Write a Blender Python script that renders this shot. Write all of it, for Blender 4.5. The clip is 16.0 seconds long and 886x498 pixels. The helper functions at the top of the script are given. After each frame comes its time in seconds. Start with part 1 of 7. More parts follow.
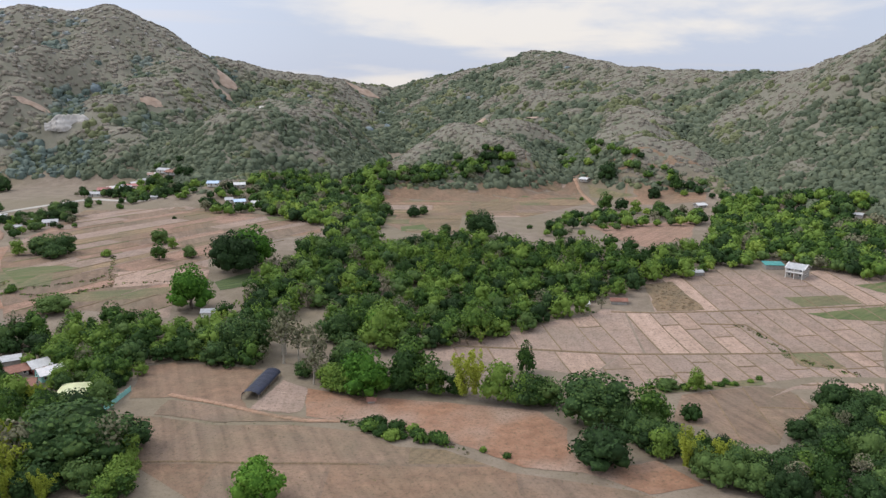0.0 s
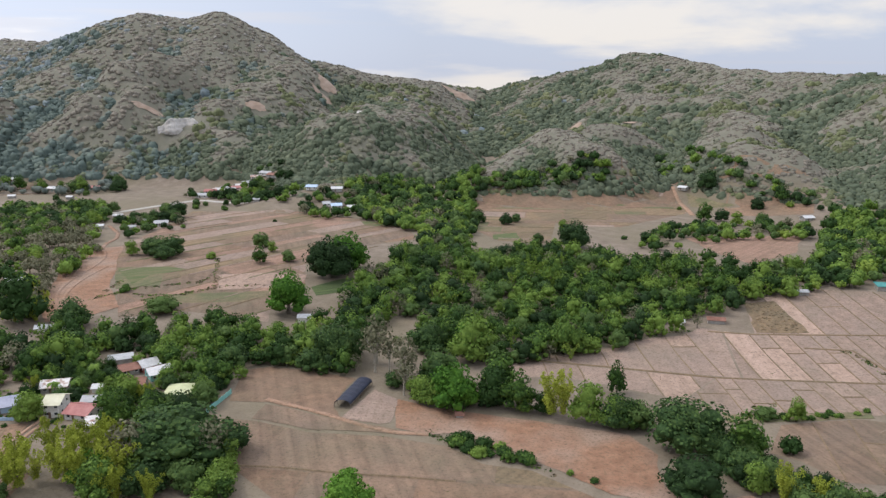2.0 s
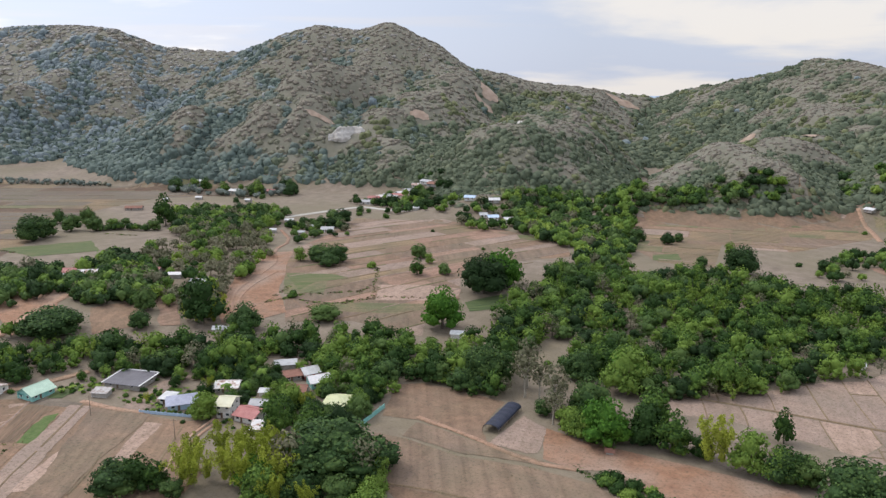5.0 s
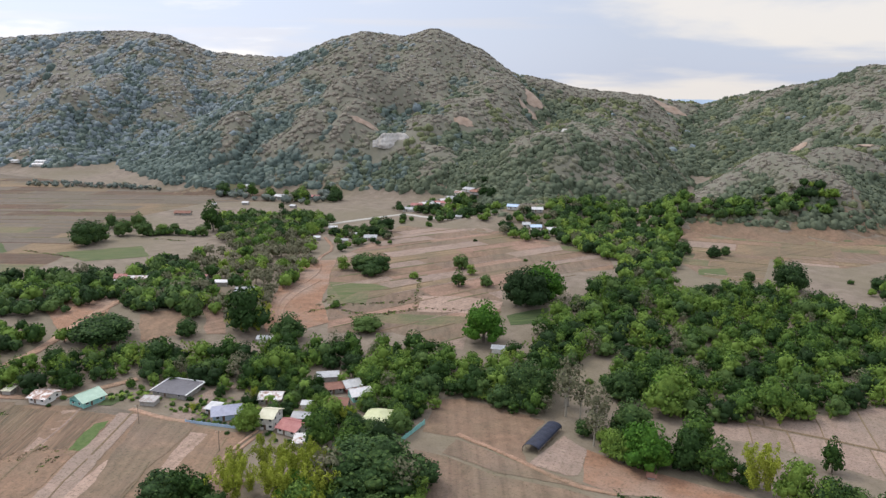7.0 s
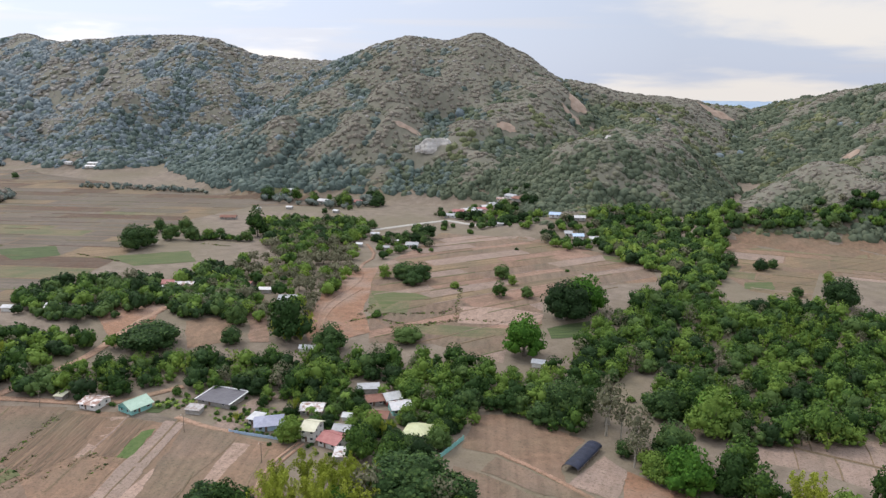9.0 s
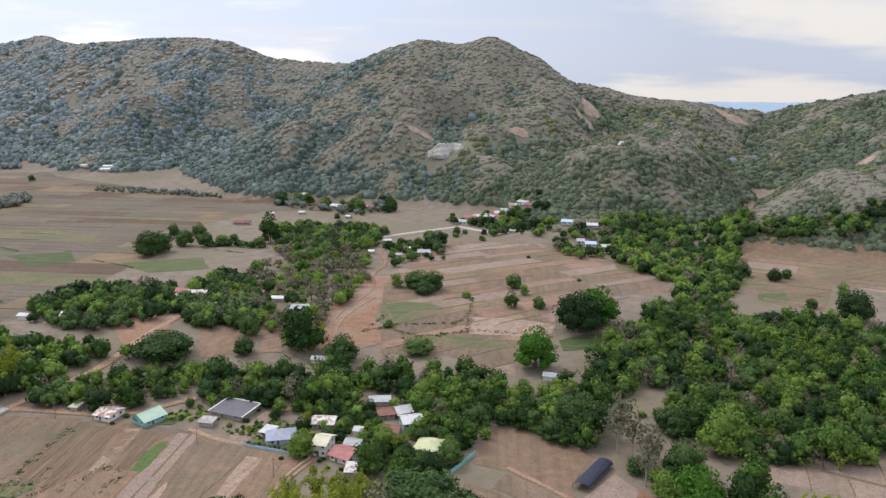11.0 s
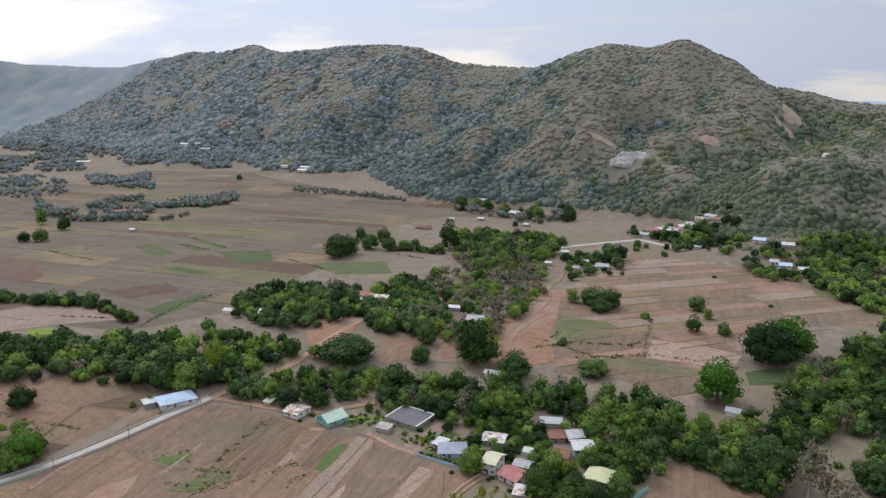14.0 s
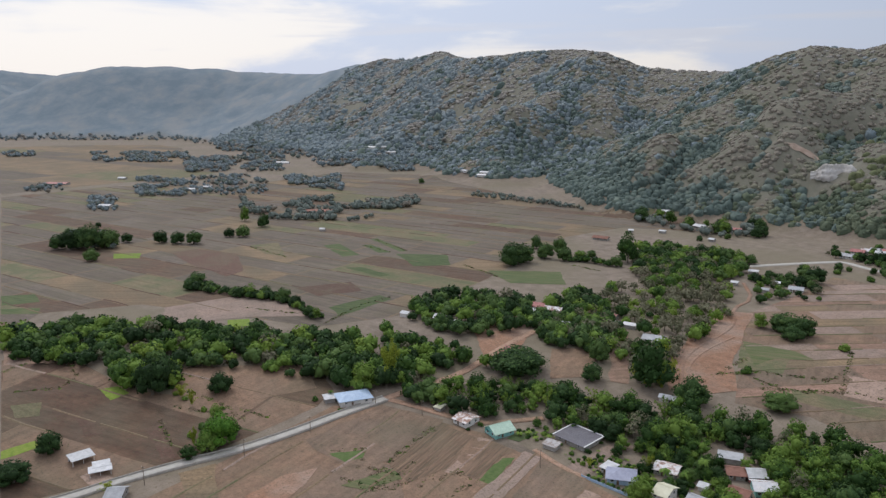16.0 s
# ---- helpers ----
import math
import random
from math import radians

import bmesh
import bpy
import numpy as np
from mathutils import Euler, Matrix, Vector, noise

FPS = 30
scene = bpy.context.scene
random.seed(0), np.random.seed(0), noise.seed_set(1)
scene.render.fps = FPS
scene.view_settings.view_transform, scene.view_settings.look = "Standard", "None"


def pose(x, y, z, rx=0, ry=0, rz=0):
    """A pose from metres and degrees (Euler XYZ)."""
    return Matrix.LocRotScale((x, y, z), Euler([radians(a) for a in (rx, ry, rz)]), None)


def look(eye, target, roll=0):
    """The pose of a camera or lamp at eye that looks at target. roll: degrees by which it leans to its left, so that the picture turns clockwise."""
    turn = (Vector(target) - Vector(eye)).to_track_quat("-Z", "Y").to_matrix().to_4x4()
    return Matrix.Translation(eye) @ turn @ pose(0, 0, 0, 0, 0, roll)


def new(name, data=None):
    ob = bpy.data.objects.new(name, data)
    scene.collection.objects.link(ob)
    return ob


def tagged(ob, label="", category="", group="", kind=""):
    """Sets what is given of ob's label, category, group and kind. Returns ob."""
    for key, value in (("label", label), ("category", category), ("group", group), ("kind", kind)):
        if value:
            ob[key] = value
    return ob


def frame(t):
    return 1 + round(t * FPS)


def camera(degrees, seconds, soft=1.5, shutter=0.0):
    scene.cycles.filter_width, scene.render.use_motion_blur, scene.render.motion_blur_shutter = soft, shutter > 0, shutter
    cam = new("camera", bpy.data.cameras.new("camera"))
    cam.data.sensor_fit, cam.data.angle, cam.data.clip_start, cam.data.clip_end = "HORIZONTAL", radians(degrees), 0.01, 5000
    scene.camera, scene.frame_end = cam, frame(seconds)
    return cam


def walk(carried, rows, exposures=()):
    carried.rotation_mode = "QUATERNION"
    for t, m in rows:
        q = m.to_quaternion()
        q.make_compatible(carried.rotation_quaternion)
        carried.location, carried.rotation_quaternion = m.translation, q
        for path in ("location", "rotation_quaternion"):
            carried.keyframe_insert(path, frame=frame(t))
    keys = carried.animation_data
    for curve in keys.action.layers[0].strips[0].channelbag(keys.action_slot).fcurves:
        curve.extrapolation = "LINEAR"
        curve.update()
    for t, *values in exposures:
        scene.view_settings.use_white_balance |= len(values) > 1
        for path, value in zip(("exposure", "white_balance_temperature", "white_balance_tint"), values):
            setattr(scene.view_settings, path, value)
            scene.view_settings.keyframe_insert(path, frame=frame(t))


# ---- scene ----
# the camera rises from about 104 m to 149 m over the valley and turns to its left
cam = camera(60.48, 16.0, soft=1.4)
ROWS = [  # seconds, x, y, z, pitch, roll, yaw
    (0.0, -0.00, 0.00, 104.00, -12.14, -0.06, 9.00),
    (0.5, -0.06, -0.08, 105.46, -12.19, -0.06, 9.79),
    (1.0, -0.15, -0.17, 106.95, -12.21, -0.03, 11.38),
    (1.5, -0.11, -0.23, 108.51, -12.21, 0.01, 14.20),
    (2.0, -0.07, -0.06, 110.09, -12.21, 0.03, 16.03),
    (2.5, -0.19, 0.30, 111.45, -12.18, 0.02, 17.02),
    (3.0, -0.44, 0.78, 112.69, -12.15, 0.04, 18.69),
    (3.5, -0.76, 1.24, 113.89, -12.11, 0.07, 21.27),
    (4.0, -1.08, 1.67, 115.18, -12.07, 0.06, 24.00),
    (4.5, -1.25, 2.03, 116.62, -12.05, 0.05, 26.29),
    (7.0, -1.80, 2.77, 123.93, -11.90, -0.10, 31.17),
    (7.5, -2.04, 2.86, 125.40, -11.89, -0.14, 32.11),
    (8.0, -2.20, 3.09, 126.92, -11.89, -0.15, 32.95),
    (8.5, -2.28, 3.22, 128.48, -11.89, -0.17, 33.70),
    (9.0, -2.39, 3.30, 130.04, -11.91, -0.17, 34.34),
    (9.5, -2.46, 3.38, 131.58, -11.91, -0.19, 34.98),
    (12.0, -2.90, 4.03, 139.30, -11.95, -0.23, 35.31),
    (12.5, -3.16, 4.02, 140.80, -11.98, -0.26, 35.34),
    (13.0, -3.56, 3.96, 142.24, -12.02, -0.15, 39.38),
    (13.5, -3.98, 4.24, 143.51, -12.03, 0.01, 44.71),
    (14.0, -4.47, 4.69, 144.64, -11.99, 0.10, 48.72),
    (14.5, -4.90, 5.09, 145.78, -11.92, 0.16, 51.44),
    (15.0, -5.32, 5.27, 146.92, -11.87, 0.22, 54.76),
    (15.5, -5.70, 5.37, 148.07, -11.79, 0.23, 58.39),
    (16.0, -6.05, 5.56, 149.24, -11.72, 0.28, 62.10),
]
walk(cam, [(t, pose(x, y, z, 90 + pitch, roll, yaw)) for t, x, y, z, pitch, roll, yaw in ROWS], [(0.0, 0.3, 6450, 12), (9.0, 0.3, 6450, 12), (12.5, 0.22, 6400, 12), (16.0, -0.16, 6300, 12)])

# ---- light: a bright sky with thin cloud, a veiled sun high on the left ----
SUN_UP, SUN_TURN, ZENITH = 50.0, 272.0, 2.0


def sky_world():
    w = bpy.data.worlds.new("sky")
    w.use_nodes = True
    scene.world = w
    n, l = w.node_tree.nodes, w.node_tree.links
    n.clear()
    out = n.new("ShaderNodeOutputWorld")
    back = n.new("ShaderNodeBackground")
    sky = n.new("ShaderNodeTexSky")
    sky.sky_type, sky.sun_disc = "NISHITA", False
    sky.sun_elevation, sky.sun_rotation = radians(SUN_UP), radians(SUN_TURN)
    sky.air_density, sky.dust_density = 1.0, 2.0
    coord, apart = n.new("ShaderNodeTexCoord"), n.new("ShaderNodeSeparateXYZ")
    l.new(coord.outputs["Generated"], apart.inputs["Vector"])

    def drift(flat, scale, detail, rough, low, high, shift):
        """Layers of cloud drawn out along the horizon: how thick they are in each direction."""
        mapping, tex, span = n.new("ShaderNodeMapping"), n.new("ShaderNodeTexNoise"), n.new("ShaderNodeMapRange")
        mapping.inputs["Scale"].default_value, mapping.inputs["Location"].default_value = (1.0, 1.0, flat), (shift, 0.0, 0.0)
        tex.inputs["Scale"].default_value, tex.inputs["Detail"].default_value = scale, detail
        tex.inputs["Roughness"].default_value, tex.inputs["Distortion"].default_value = rough, 0.35
        span.interpolation_type = "SMOOTHSTEP"
        span.inputs["From Min"].default_value, span.inputs["From Max"].default_value = low, high
        l.new(coord.outputs["Generated"], mapping.inputs["Vector"])
        l.new(mapping.outputs["Vector"], tex.inputs["Vector"])
        l.new(tex.outputs["Fac"], span.inputs["Value"])
        return span.outputs["Result"]

    def blend(a, b, amount):
        mix = n.new("ShaderNodeMix")
        mix.data_type = "RGBA"
        for socket, value in (("A", a), ("B", b), ("Factor", amount)):
            if isinstance(value, tuple):
                mix.inputs[socket].default_value = (*value, 1)
            else:
                l.new(value, mix.inputs[socket])
        return mix.outputs["Result"]

    # a pale blue-grey veil, cream cumulus low over the hills, thin lavender streaks before it
    cloud = blend((4.9, 5.45, 6.6), (7.7, 7.35, 6.95), drift(4.5, 2.3, 7.0, 0.52, 0.47, 0.60, 1.7))
    cloud = blend(cloud, (5.3, 5.55, 6.3), drift(16.0, 2.0, 6.0, 0.55, 0.55, 0.70, 4.0))
    # overcast: brighter towards the zenith, and on the sun's side
    rise, glow, both, bright = n.new("ShaderNodeMapRange"), n.new("ShaderNodeMapRange"), n.new("ShaderNodeMath"), n.new("ShaderNodeVectorMath")
    rise.inputs["From Min"].default_value, rise.inputs["From Max"].default_value = 0.1, 1.0
    rise.inputs["To Min"].default_value, rise.inputs["To Max"].default_value = 1.0, ZENITH
    glow.inputs["From Min"].default_value, glow.inputs["From Max"].default_value = -0.3, -1.0
    glow.inputs["To Min"].default_value, glow.inputs["To Max"].default_value = 1.0, 1.48
    both.operation, bright.operation = "MULTIPLY", "SCALE"
    l.new(apart.outputs["Z"], rise.inputs["Value"])
    l.new(apart.outputs["X"], glow.inputs["Value"])
    l.new(rise.outputs["Result"], both.inputs[0])
    l.new(glow.outputs["Result"], both.inputs[1])
    l.new(cloud, bright.inputs[0])
    l.new(both.outputs[0], bright.inputs["Scale"])
    veil = n.new("ShaderNodeValue")
    veil.outputs[0].default_value = 0.85
    l.new(blend(sky.outputs["Color"], bright.outputs["Vector"], veil.outputs[0]), back.inputs["Color"])
    back.inputs["Strength"].default_value = 0.1
    l.new(back.outputs["Background"], out.inputs["Surface"])


sky_world()
sun = new("sun", bpy.data.lights.new("sun", "SUN"))
sun.data.energy, sun.data.angle, sun.data.color = 1.4, radians(16), (1.0, 0.95, 0.87)
sun.matrix_world = look((0, 0, 500), Vector((0, 0, 500)) - Vector((math.sin(radians(SUN_TURN)) * math.cos(radians(SUN_UP)), math.cos(radians(SUN_TURN)) * math.cos(radians(SUN_UP)), math.sin(radians(SUN_UP)))))

# ---- materials ----
def surface(name, stops, scale=0.5, detail=6.0, rough=0.85, bump=0.0, bump_scale=None, large=None, tint=None, metal=0.0, stretch=None, leaf=0.0, speck=0.0, rows=None, mottle=0.0):
    """A node material: colour from a noise between the stops (position, colour), a larger noise that
    pulls it to another colour (scale, colour, amount), the object's own random shift, and relief."""
    m = bpy.data.materials.new(name)
    m.use_nodes = True
    n, l = m.node_tree.nodes, m.node_tree.links
    b = n["Principled BSDF"]
    b.inputs["Roughness"].default_value, b.inputs["Metallic"].default_value = rough, metal
    geo = n.new("ShaderNodeNewGeometry")
    where = geo.outputs["Position"]
    if stretch:
        mp = n.new("ShaderNodeMapping")
        mp.vector_type = "TEXTURE"
        mp.inputs["Rotation"].default_value = (0, 0, radians(stretch[0]))
        mp.inputs["Scale"].default_value = (1 / stretch[1], 1 / stretch[2], 1)
        l.new(where, mp.inputs["Vector"])
        where = mp.outputs["Vector"]
    tex = n.new("ShaderNodeTexNoise")
    tex.inputs["Scale"].default_value, tex.inputs["Detail"].default_value = scale, detail
    tex.inputs["Roughness"].default_value = 0.62
    l.new(where, tex.inputs["Vector"])
    fac = tex.outputs["Fac"]
    if tint is not None:
        info, attr, add = n.new("ShaderNodeObjectInfo"), n.new("ShaderNodeAttribute"), n.new("ShaderNodeMath")
        attr.attribute_name = "tint"
        add.operation = "ADD"
        l.new(info.outputs["Random"], add.inputs[0])
        l.new(attr.outputs["Fac"], add.inputs[1])
        wrap, sub, mul, tot = [n.new("ShaderNodeMath") for _ in range(4)]
        wrap.operation, sub.operation, mul.operation, tot.operation = "FRACT", "SUBTRACT", "MULTIPLY", "ADD"
        sub.inputs[1].default_value, mul.inputs[1].default_value = 0.5, tint
        l.new(add.outputs[0], wrap.inputs[0])
        l.new(wrap.outputs[0], sub.inputs[0])
        l.new(sub.outputs[0], mul.inputs[0])
        l.new(mul.outputs[0], tot.inputs[0])
        l.new(fac, tot.inputs[1])
        fac = tot.outputs[0]
        if leaf:
            isl, s2, m2, t2 = geo.outputs["Random Per Island"], n.new("ShaderNodeMath"), n.new("ShaderNodeMath"), n.new("ShaderNodeMath")
            s2.operation, m2.operation, t2.operation = "SUBTRACT", "MULTIPLY", "ADD"
            s2.inputs[1].default_value, m2.inputs[1].default_value = 0.5, leaf
            l.new(isl, s2.inputs[0])
            l.new(s2.outputs[0], m2.inputs[0])
            l.new(m2.outputs[0], t2.inputs[0])
            l.new(fac, t2.inputs[1])
            fac = t2.outputs[0]
    ramp = n.new("ShaderNodeValToRGB")
    e = ramp.color_ramp.elements
    while len(e) < len(stops):
        e.new(0.5)
    for el, (p, c) in zip(e, stops):
        el.position, el.color = p, (*c, 1)
    l.new(fac, ramp.inputs["Fac"])
    col = ramp.outputs["Color"]
    if large:
        t2 = n.new("ShaderNodeTexNoise")
        t2.inputs["Scale"].default_value, t2.inputs["Detail"].default_value = large[0], 4.0
        l.new(geo.outputs["Position"], t2.inputs["Vector"])
        r2 = n.new("ShaderNodeMapRange")
        r2.inputs["From Min"].default_value, r2.inputs["From Max"].default_value = 0.42, 0.62
        r2.inputs["To Max"].default_value = large[2]
        l.new(t2.outputs["Fac"], r2.inputs["Value"])
        mx = n.new("ShaderNodeMix")
        mx.data_type = "RGBA"
        l.new(r2.outputs["Result"], mx.inputs["Factor"])
        l.new(col, mx.inputs["A"])
        mx.inputs["B"].default_value = (*large[1], 1)
        col = mx.outputs["Result"]
    if mottle:
        # patches of thin dull grass
        tm, rm, mm = n.new("ShaderNodeTexNoise"), n.new("ShaderNodeMapRange"), n.new("ShaderNodeMix")
        tm.inputs["Scale"].default_value, tm.inputs["Detail"].default_value, tm.inputs["Roughness"].default_value, tm.inputs["Distortion"].default_value = 0.03, 9.0, 0.66, 0.6
        rm.inputs["From Min"].default_value, rm.inputs["From Max"].default_value, rm.inputs["To Max"].default_value = 0.46, 0.64, mottle
        mm.data_type = "RGBA"
        mm.inputs["B"].default_value = (0.140, 0.120, 0.074, 1)
        l.new(geo.outputs["Position"], tm.inputs["Vector"])
        l.new(tm.outputs["Fac"], rm.inputs["Value"])
        l.new(rm.outputs["Result"], mm.inputs["Factor"])
        l.new(col, mm.inputs["A"])
        col = mm.outputs["Result"]
    if rows:
        # lines left by the plough: (angle, width, amount)
        mr, tr, rr, xr = n.new("ShaderNodeMapping"), n.new("ShaderNodeTexNoise"), n.new("ShaderNodeMapRange"), n.new("ShaderNodeMix")
        mr.vector_type = "TEXTURE"
        mr.inputs["Rotation"].default_value, mr.inputs["Scale"].default_value = (0, 0, radians(rows[0])), (30 * rows[1], rows[1], 1)
        tr.inputs["Scale"].default_value, tr.inputs["Detail"].default_value, tr.inputs["Roughness"].default_value = 1.0, 4.0, 0.6
        rr.inputs["From Min"].default_value, rr.inputs["From Max"].default_value, rr.inputs["To Max"].default_value = 0.44, 0.66, rows[2]
        xr.data_type, xr.blend_type = "RGBA", "MULTIPLY"
        xr.inputs["B"].default_value = (0.42, 0.40, 0.36, 1)
        l.new(geo.outputs["Position"], mr.inputs["Vector"])
        l.new(mr.outputs["Vector"], tr.inputs["Vector"])
        l.new(tr.outputs["Fac"], rr.inputs["Value"])
        l.new(rr.outputs["Result"], xr.inputs["Factor"])
        l.new(col, xr.inputs["A"])
        col = xr.outputs["Result"]
    if speck:
        ts, rs, ms = n.new("ShaderNodeTexNoise"), n.new("ShaderNodeMapRange"), n.new("ShaderNodeMix")
        ts.inputs["Scale"].default_value, ts.inputs["Detail"].default_value, ts.inputs["Roughness"].default_value = 0.9, 8.0, 0.75
        rs.inputs["From Min"].default_value, rs.inputs["From Max"].default_value, rs.inputs["To Max"].default_value = 0.5, 0.66, speck
        ms.data_type = "RGBA"
        ms.inputs["B"].default_value = (0.075, 0.066, 0.036, 1)
        l.new(where, ts.inputs["Vector"])
        l.new(ts.outputs["Fac"], rs.inputs["Value"])
        l.new(rs.outputs["Result"], ms.inputs["Factor"])
        l.new(col, ms.inputs["A"])
        col = ms.outputs["Result"]
    l.new(col, b.inputs["Base Color"])
    if bump:
        bt, bp = n.new("ShaderNodeTexNoise"), n.new("ShaderNodeBump")
        bt.inputs["Scale"].default_value, bt.inputs["Detail"].default_value = bump_scale or scale * 4, 5.0
        bp.inputs["Strength"].default_value, bp.inputs["Distance"].default_value = bump, 0.3
        l.new(where, bt.inputs["Vector"])
        l.new(bt.outputs["Fac"], bp.inputs["Height"])
        l.new(bp.outputs["Normal"], b.inputs["Normal"])
    return m


def foliage(name, dark, mid, light, tint=0.35, leaf=0.3, through_leaves=0.2, grain=1.3):
    """Leaves: the colour shifts from tree to tree and from tuft to tuft; some light passes through them."""
    m = surface(name, [(0.25, dark), (0.5, mid), (0.78, light)], scale=grain, detail=6.0, rough=0.6, tint=tint, leaf=leaf)
    n, l = m.node_tree.nodes, m.node_tree.links
    b, out = n["Principled BSDF"], n["Material Output"]
    b.inputs["Specular IOR Level"].default_value = 0.06
    tr, mix = n.new("ShaderNodeBsdfTranslucent"), n.new("ShaderNodeMixShader")
    l.new(b.inputs["Base Color"].links[0].from_socket, tr.inputs["Color"])
    mix.inputs["Fac"].default_value = through_leaves
    l.new(b.outputs[0], mix.inputs[1])
    l.new(tr.outputs[0], mix.inputs[2])
    l.new(mix.outputs[0], out.inputs["Surface"])
    return m


def ground_material():
    """Dry valley soil and stubble; on the slopes dry grass, scrub and stone; far hills with haze in their colour."""
    m = surface("dry_ground", [(0.3, (0.138, 0.108, 0.080)), (0.5, (0.198, 0.158, 0.120)), (0.72, (0.260, 0.210, 0.164))], scale=0.11, detail=12.0, rough=0.95,
                bump=0.5, bump_scale=0.8, speck=0.5, large=(0.012, (0.165, 0.14, 0.088), 0.7))
    n, l = m.node_tree.nodes, m.node_tree.links
    b = n["Principled BSDF"]
    valley = b.inputs["Base Color"].links[0].from_socket
    geo = n.new("ShaderNodeNewGeometry")
    t1, r1 = n.new("ShaderNodeTexNoise"), n.new("ShaderNodeValToRGB")
    t1.inputs["Scale"].default_value, t1.inputs["Detail"].default_value, t1.inputs["Roughness"].default_value = 0.022, 10.0, 0.7
    l.new(geo.outputs["Position"], t1.inputs["Vector"])
    l.new(t1.outputs["Fac"], r1.inputs["Fac"])
    e = r1.color_ramp.elements
    e.new(0.5)
    for el, (p, c) in zip(e, [(0.33, (0.140, 0.136, 0.102)), (0.5, (0.174, 0.164, 0.126)), (0.68, (0.215, 0.198, 0.156))]):
        el.position, el.color = p, (*c, 1)
    t3, r3, m3 = n.new("ShaderNodeTexNoise"), n.new("ShaderNodeMapRange"), n.new("ShaderNodeMix")
    t3.inputs["Scale"].default_value, t3.inputs["Detail"].default_value, t3.inputs["Roughness"].default_value = 0.16, 7.0, 0.7
    l.new(geo.outputs["Position"], t3.inputs["Vector"])
    l.new(t3.outputs["Fac"], r3.inputs["Value"])
    r3.inputs["From Min"].default_value, r3.inputs["From Max"].default_value = 0.42, 0.58
    m3.data_type = "RGBA"
    m3.inputs["B"].default_value = (0.148, 0.146, 0.108, 1)
    l.new(r3.outputs["Result"], m3.inputs["Factor"])
    l.new(r1.outputs["Color"], m3.inputs["A"])
    attr, mx = n.new("ShaderNodeAttribute"), n.new("ShaderNodeMix")
    attr.attribute_name = "slope_cover"
    mx.data_type = "RGBA"
    l.new(attr.outputs["Fac"], mx.inputs["Factor"])
    l.new(valley, mx.inputs["A"])
    l.new(m3.outputs["Result"], mx.inputs["B"])
    # haze painted on the far hills: blue-grey colour mixed over the slopes
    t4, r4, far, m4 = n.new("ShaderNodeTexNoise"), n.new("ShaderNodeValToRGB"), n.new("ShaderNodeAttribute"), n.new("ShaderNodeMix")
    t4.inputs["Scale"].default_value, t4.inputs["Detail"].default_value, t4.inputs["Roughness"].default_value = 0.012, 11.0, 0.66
    far.attribute_name = "far_haze"
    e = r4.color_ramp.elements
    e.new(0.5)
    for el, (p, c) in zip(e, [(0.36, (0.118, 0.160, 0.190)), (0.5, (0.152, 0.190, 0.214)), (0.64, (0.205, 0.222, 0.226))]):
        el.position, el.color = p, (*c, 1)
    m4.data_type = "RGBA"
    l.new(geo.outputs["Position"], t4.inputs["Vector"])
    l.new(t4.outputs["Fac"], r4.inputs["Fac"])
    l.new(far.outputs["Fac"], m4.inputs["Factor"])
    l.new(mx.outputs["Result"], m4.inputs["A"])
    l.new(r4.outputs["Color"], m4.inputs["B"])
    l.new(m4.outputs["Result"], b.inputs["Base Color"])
    return m


M_LAND = ground_material()
M_DARK = foliage("dark_leaves", (0.022, 0.044, 0.016), (0.044, 0.086, 0.029), (0.096, 0.154, 0.045), tint=0.7, leaf=0.34, through_leaves=0.14)
M_GREEN = foliage("green_leaves", (0.030, 0.064, 0.018), (0.074, 0.140, 0.029), (0.155, 0.240, 0.048), tint=0.85, leaf=0.34, through_leaves=0.14)
M_FRESH = foliage("fresh_leaves", (0.042, 0.110, 0.016), (0.080, 0.185, 0.026), (0.135, 0.262, 0.040), tint=0.3, leaf=0.3, through_leaves=0.16)
M_LIME = foliage("bamboo_leaves", (0.086, 0.151, 0.027), (0.147, 0.229, 0.040), (0.227, 0.308, 0.061), leaf=0.2, tint=0.6)
M_BAMBOO = foliage("yellow_bamboo_leaves", (0.190, 0.235, 0.032), (0.290, 0.340, 0.048), (0.385, 0.430, 0.072), leaf=0.3, tint=0.4, through_leaves=0.3)
M_DRY = foliage("dry_leaves", (0.11, 0.115, 0.066), (0.165, 0.165, 0.10), (0.23, 0.22, 0.145), leaf=0.3)
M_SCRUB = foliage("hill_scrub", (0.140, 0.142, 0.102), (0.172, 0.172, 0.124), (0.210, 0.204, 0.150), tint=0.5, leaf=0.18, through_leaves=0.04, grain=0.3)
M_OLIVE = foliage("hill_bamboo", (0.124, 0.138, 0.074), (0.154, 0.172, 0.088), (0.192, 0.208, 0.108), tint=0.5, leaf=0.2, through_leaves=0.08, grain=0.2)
# leaves lifted to a pale blue-green that carries the haze
M_SLOPE = foliage("hazed_hill_trees", (0.124, 0.152, 0.134), (0.148, 0.178, 0.154), (0.178, 0.206, 0.176), tint=0.5, leaf=0.2, through_leaves=0.04, grain=0.15)
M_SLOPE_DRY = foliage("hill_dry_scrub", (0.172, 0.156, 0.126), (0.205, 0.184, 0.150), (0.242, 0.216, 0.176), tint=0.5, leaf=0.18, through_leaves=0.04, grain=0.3)
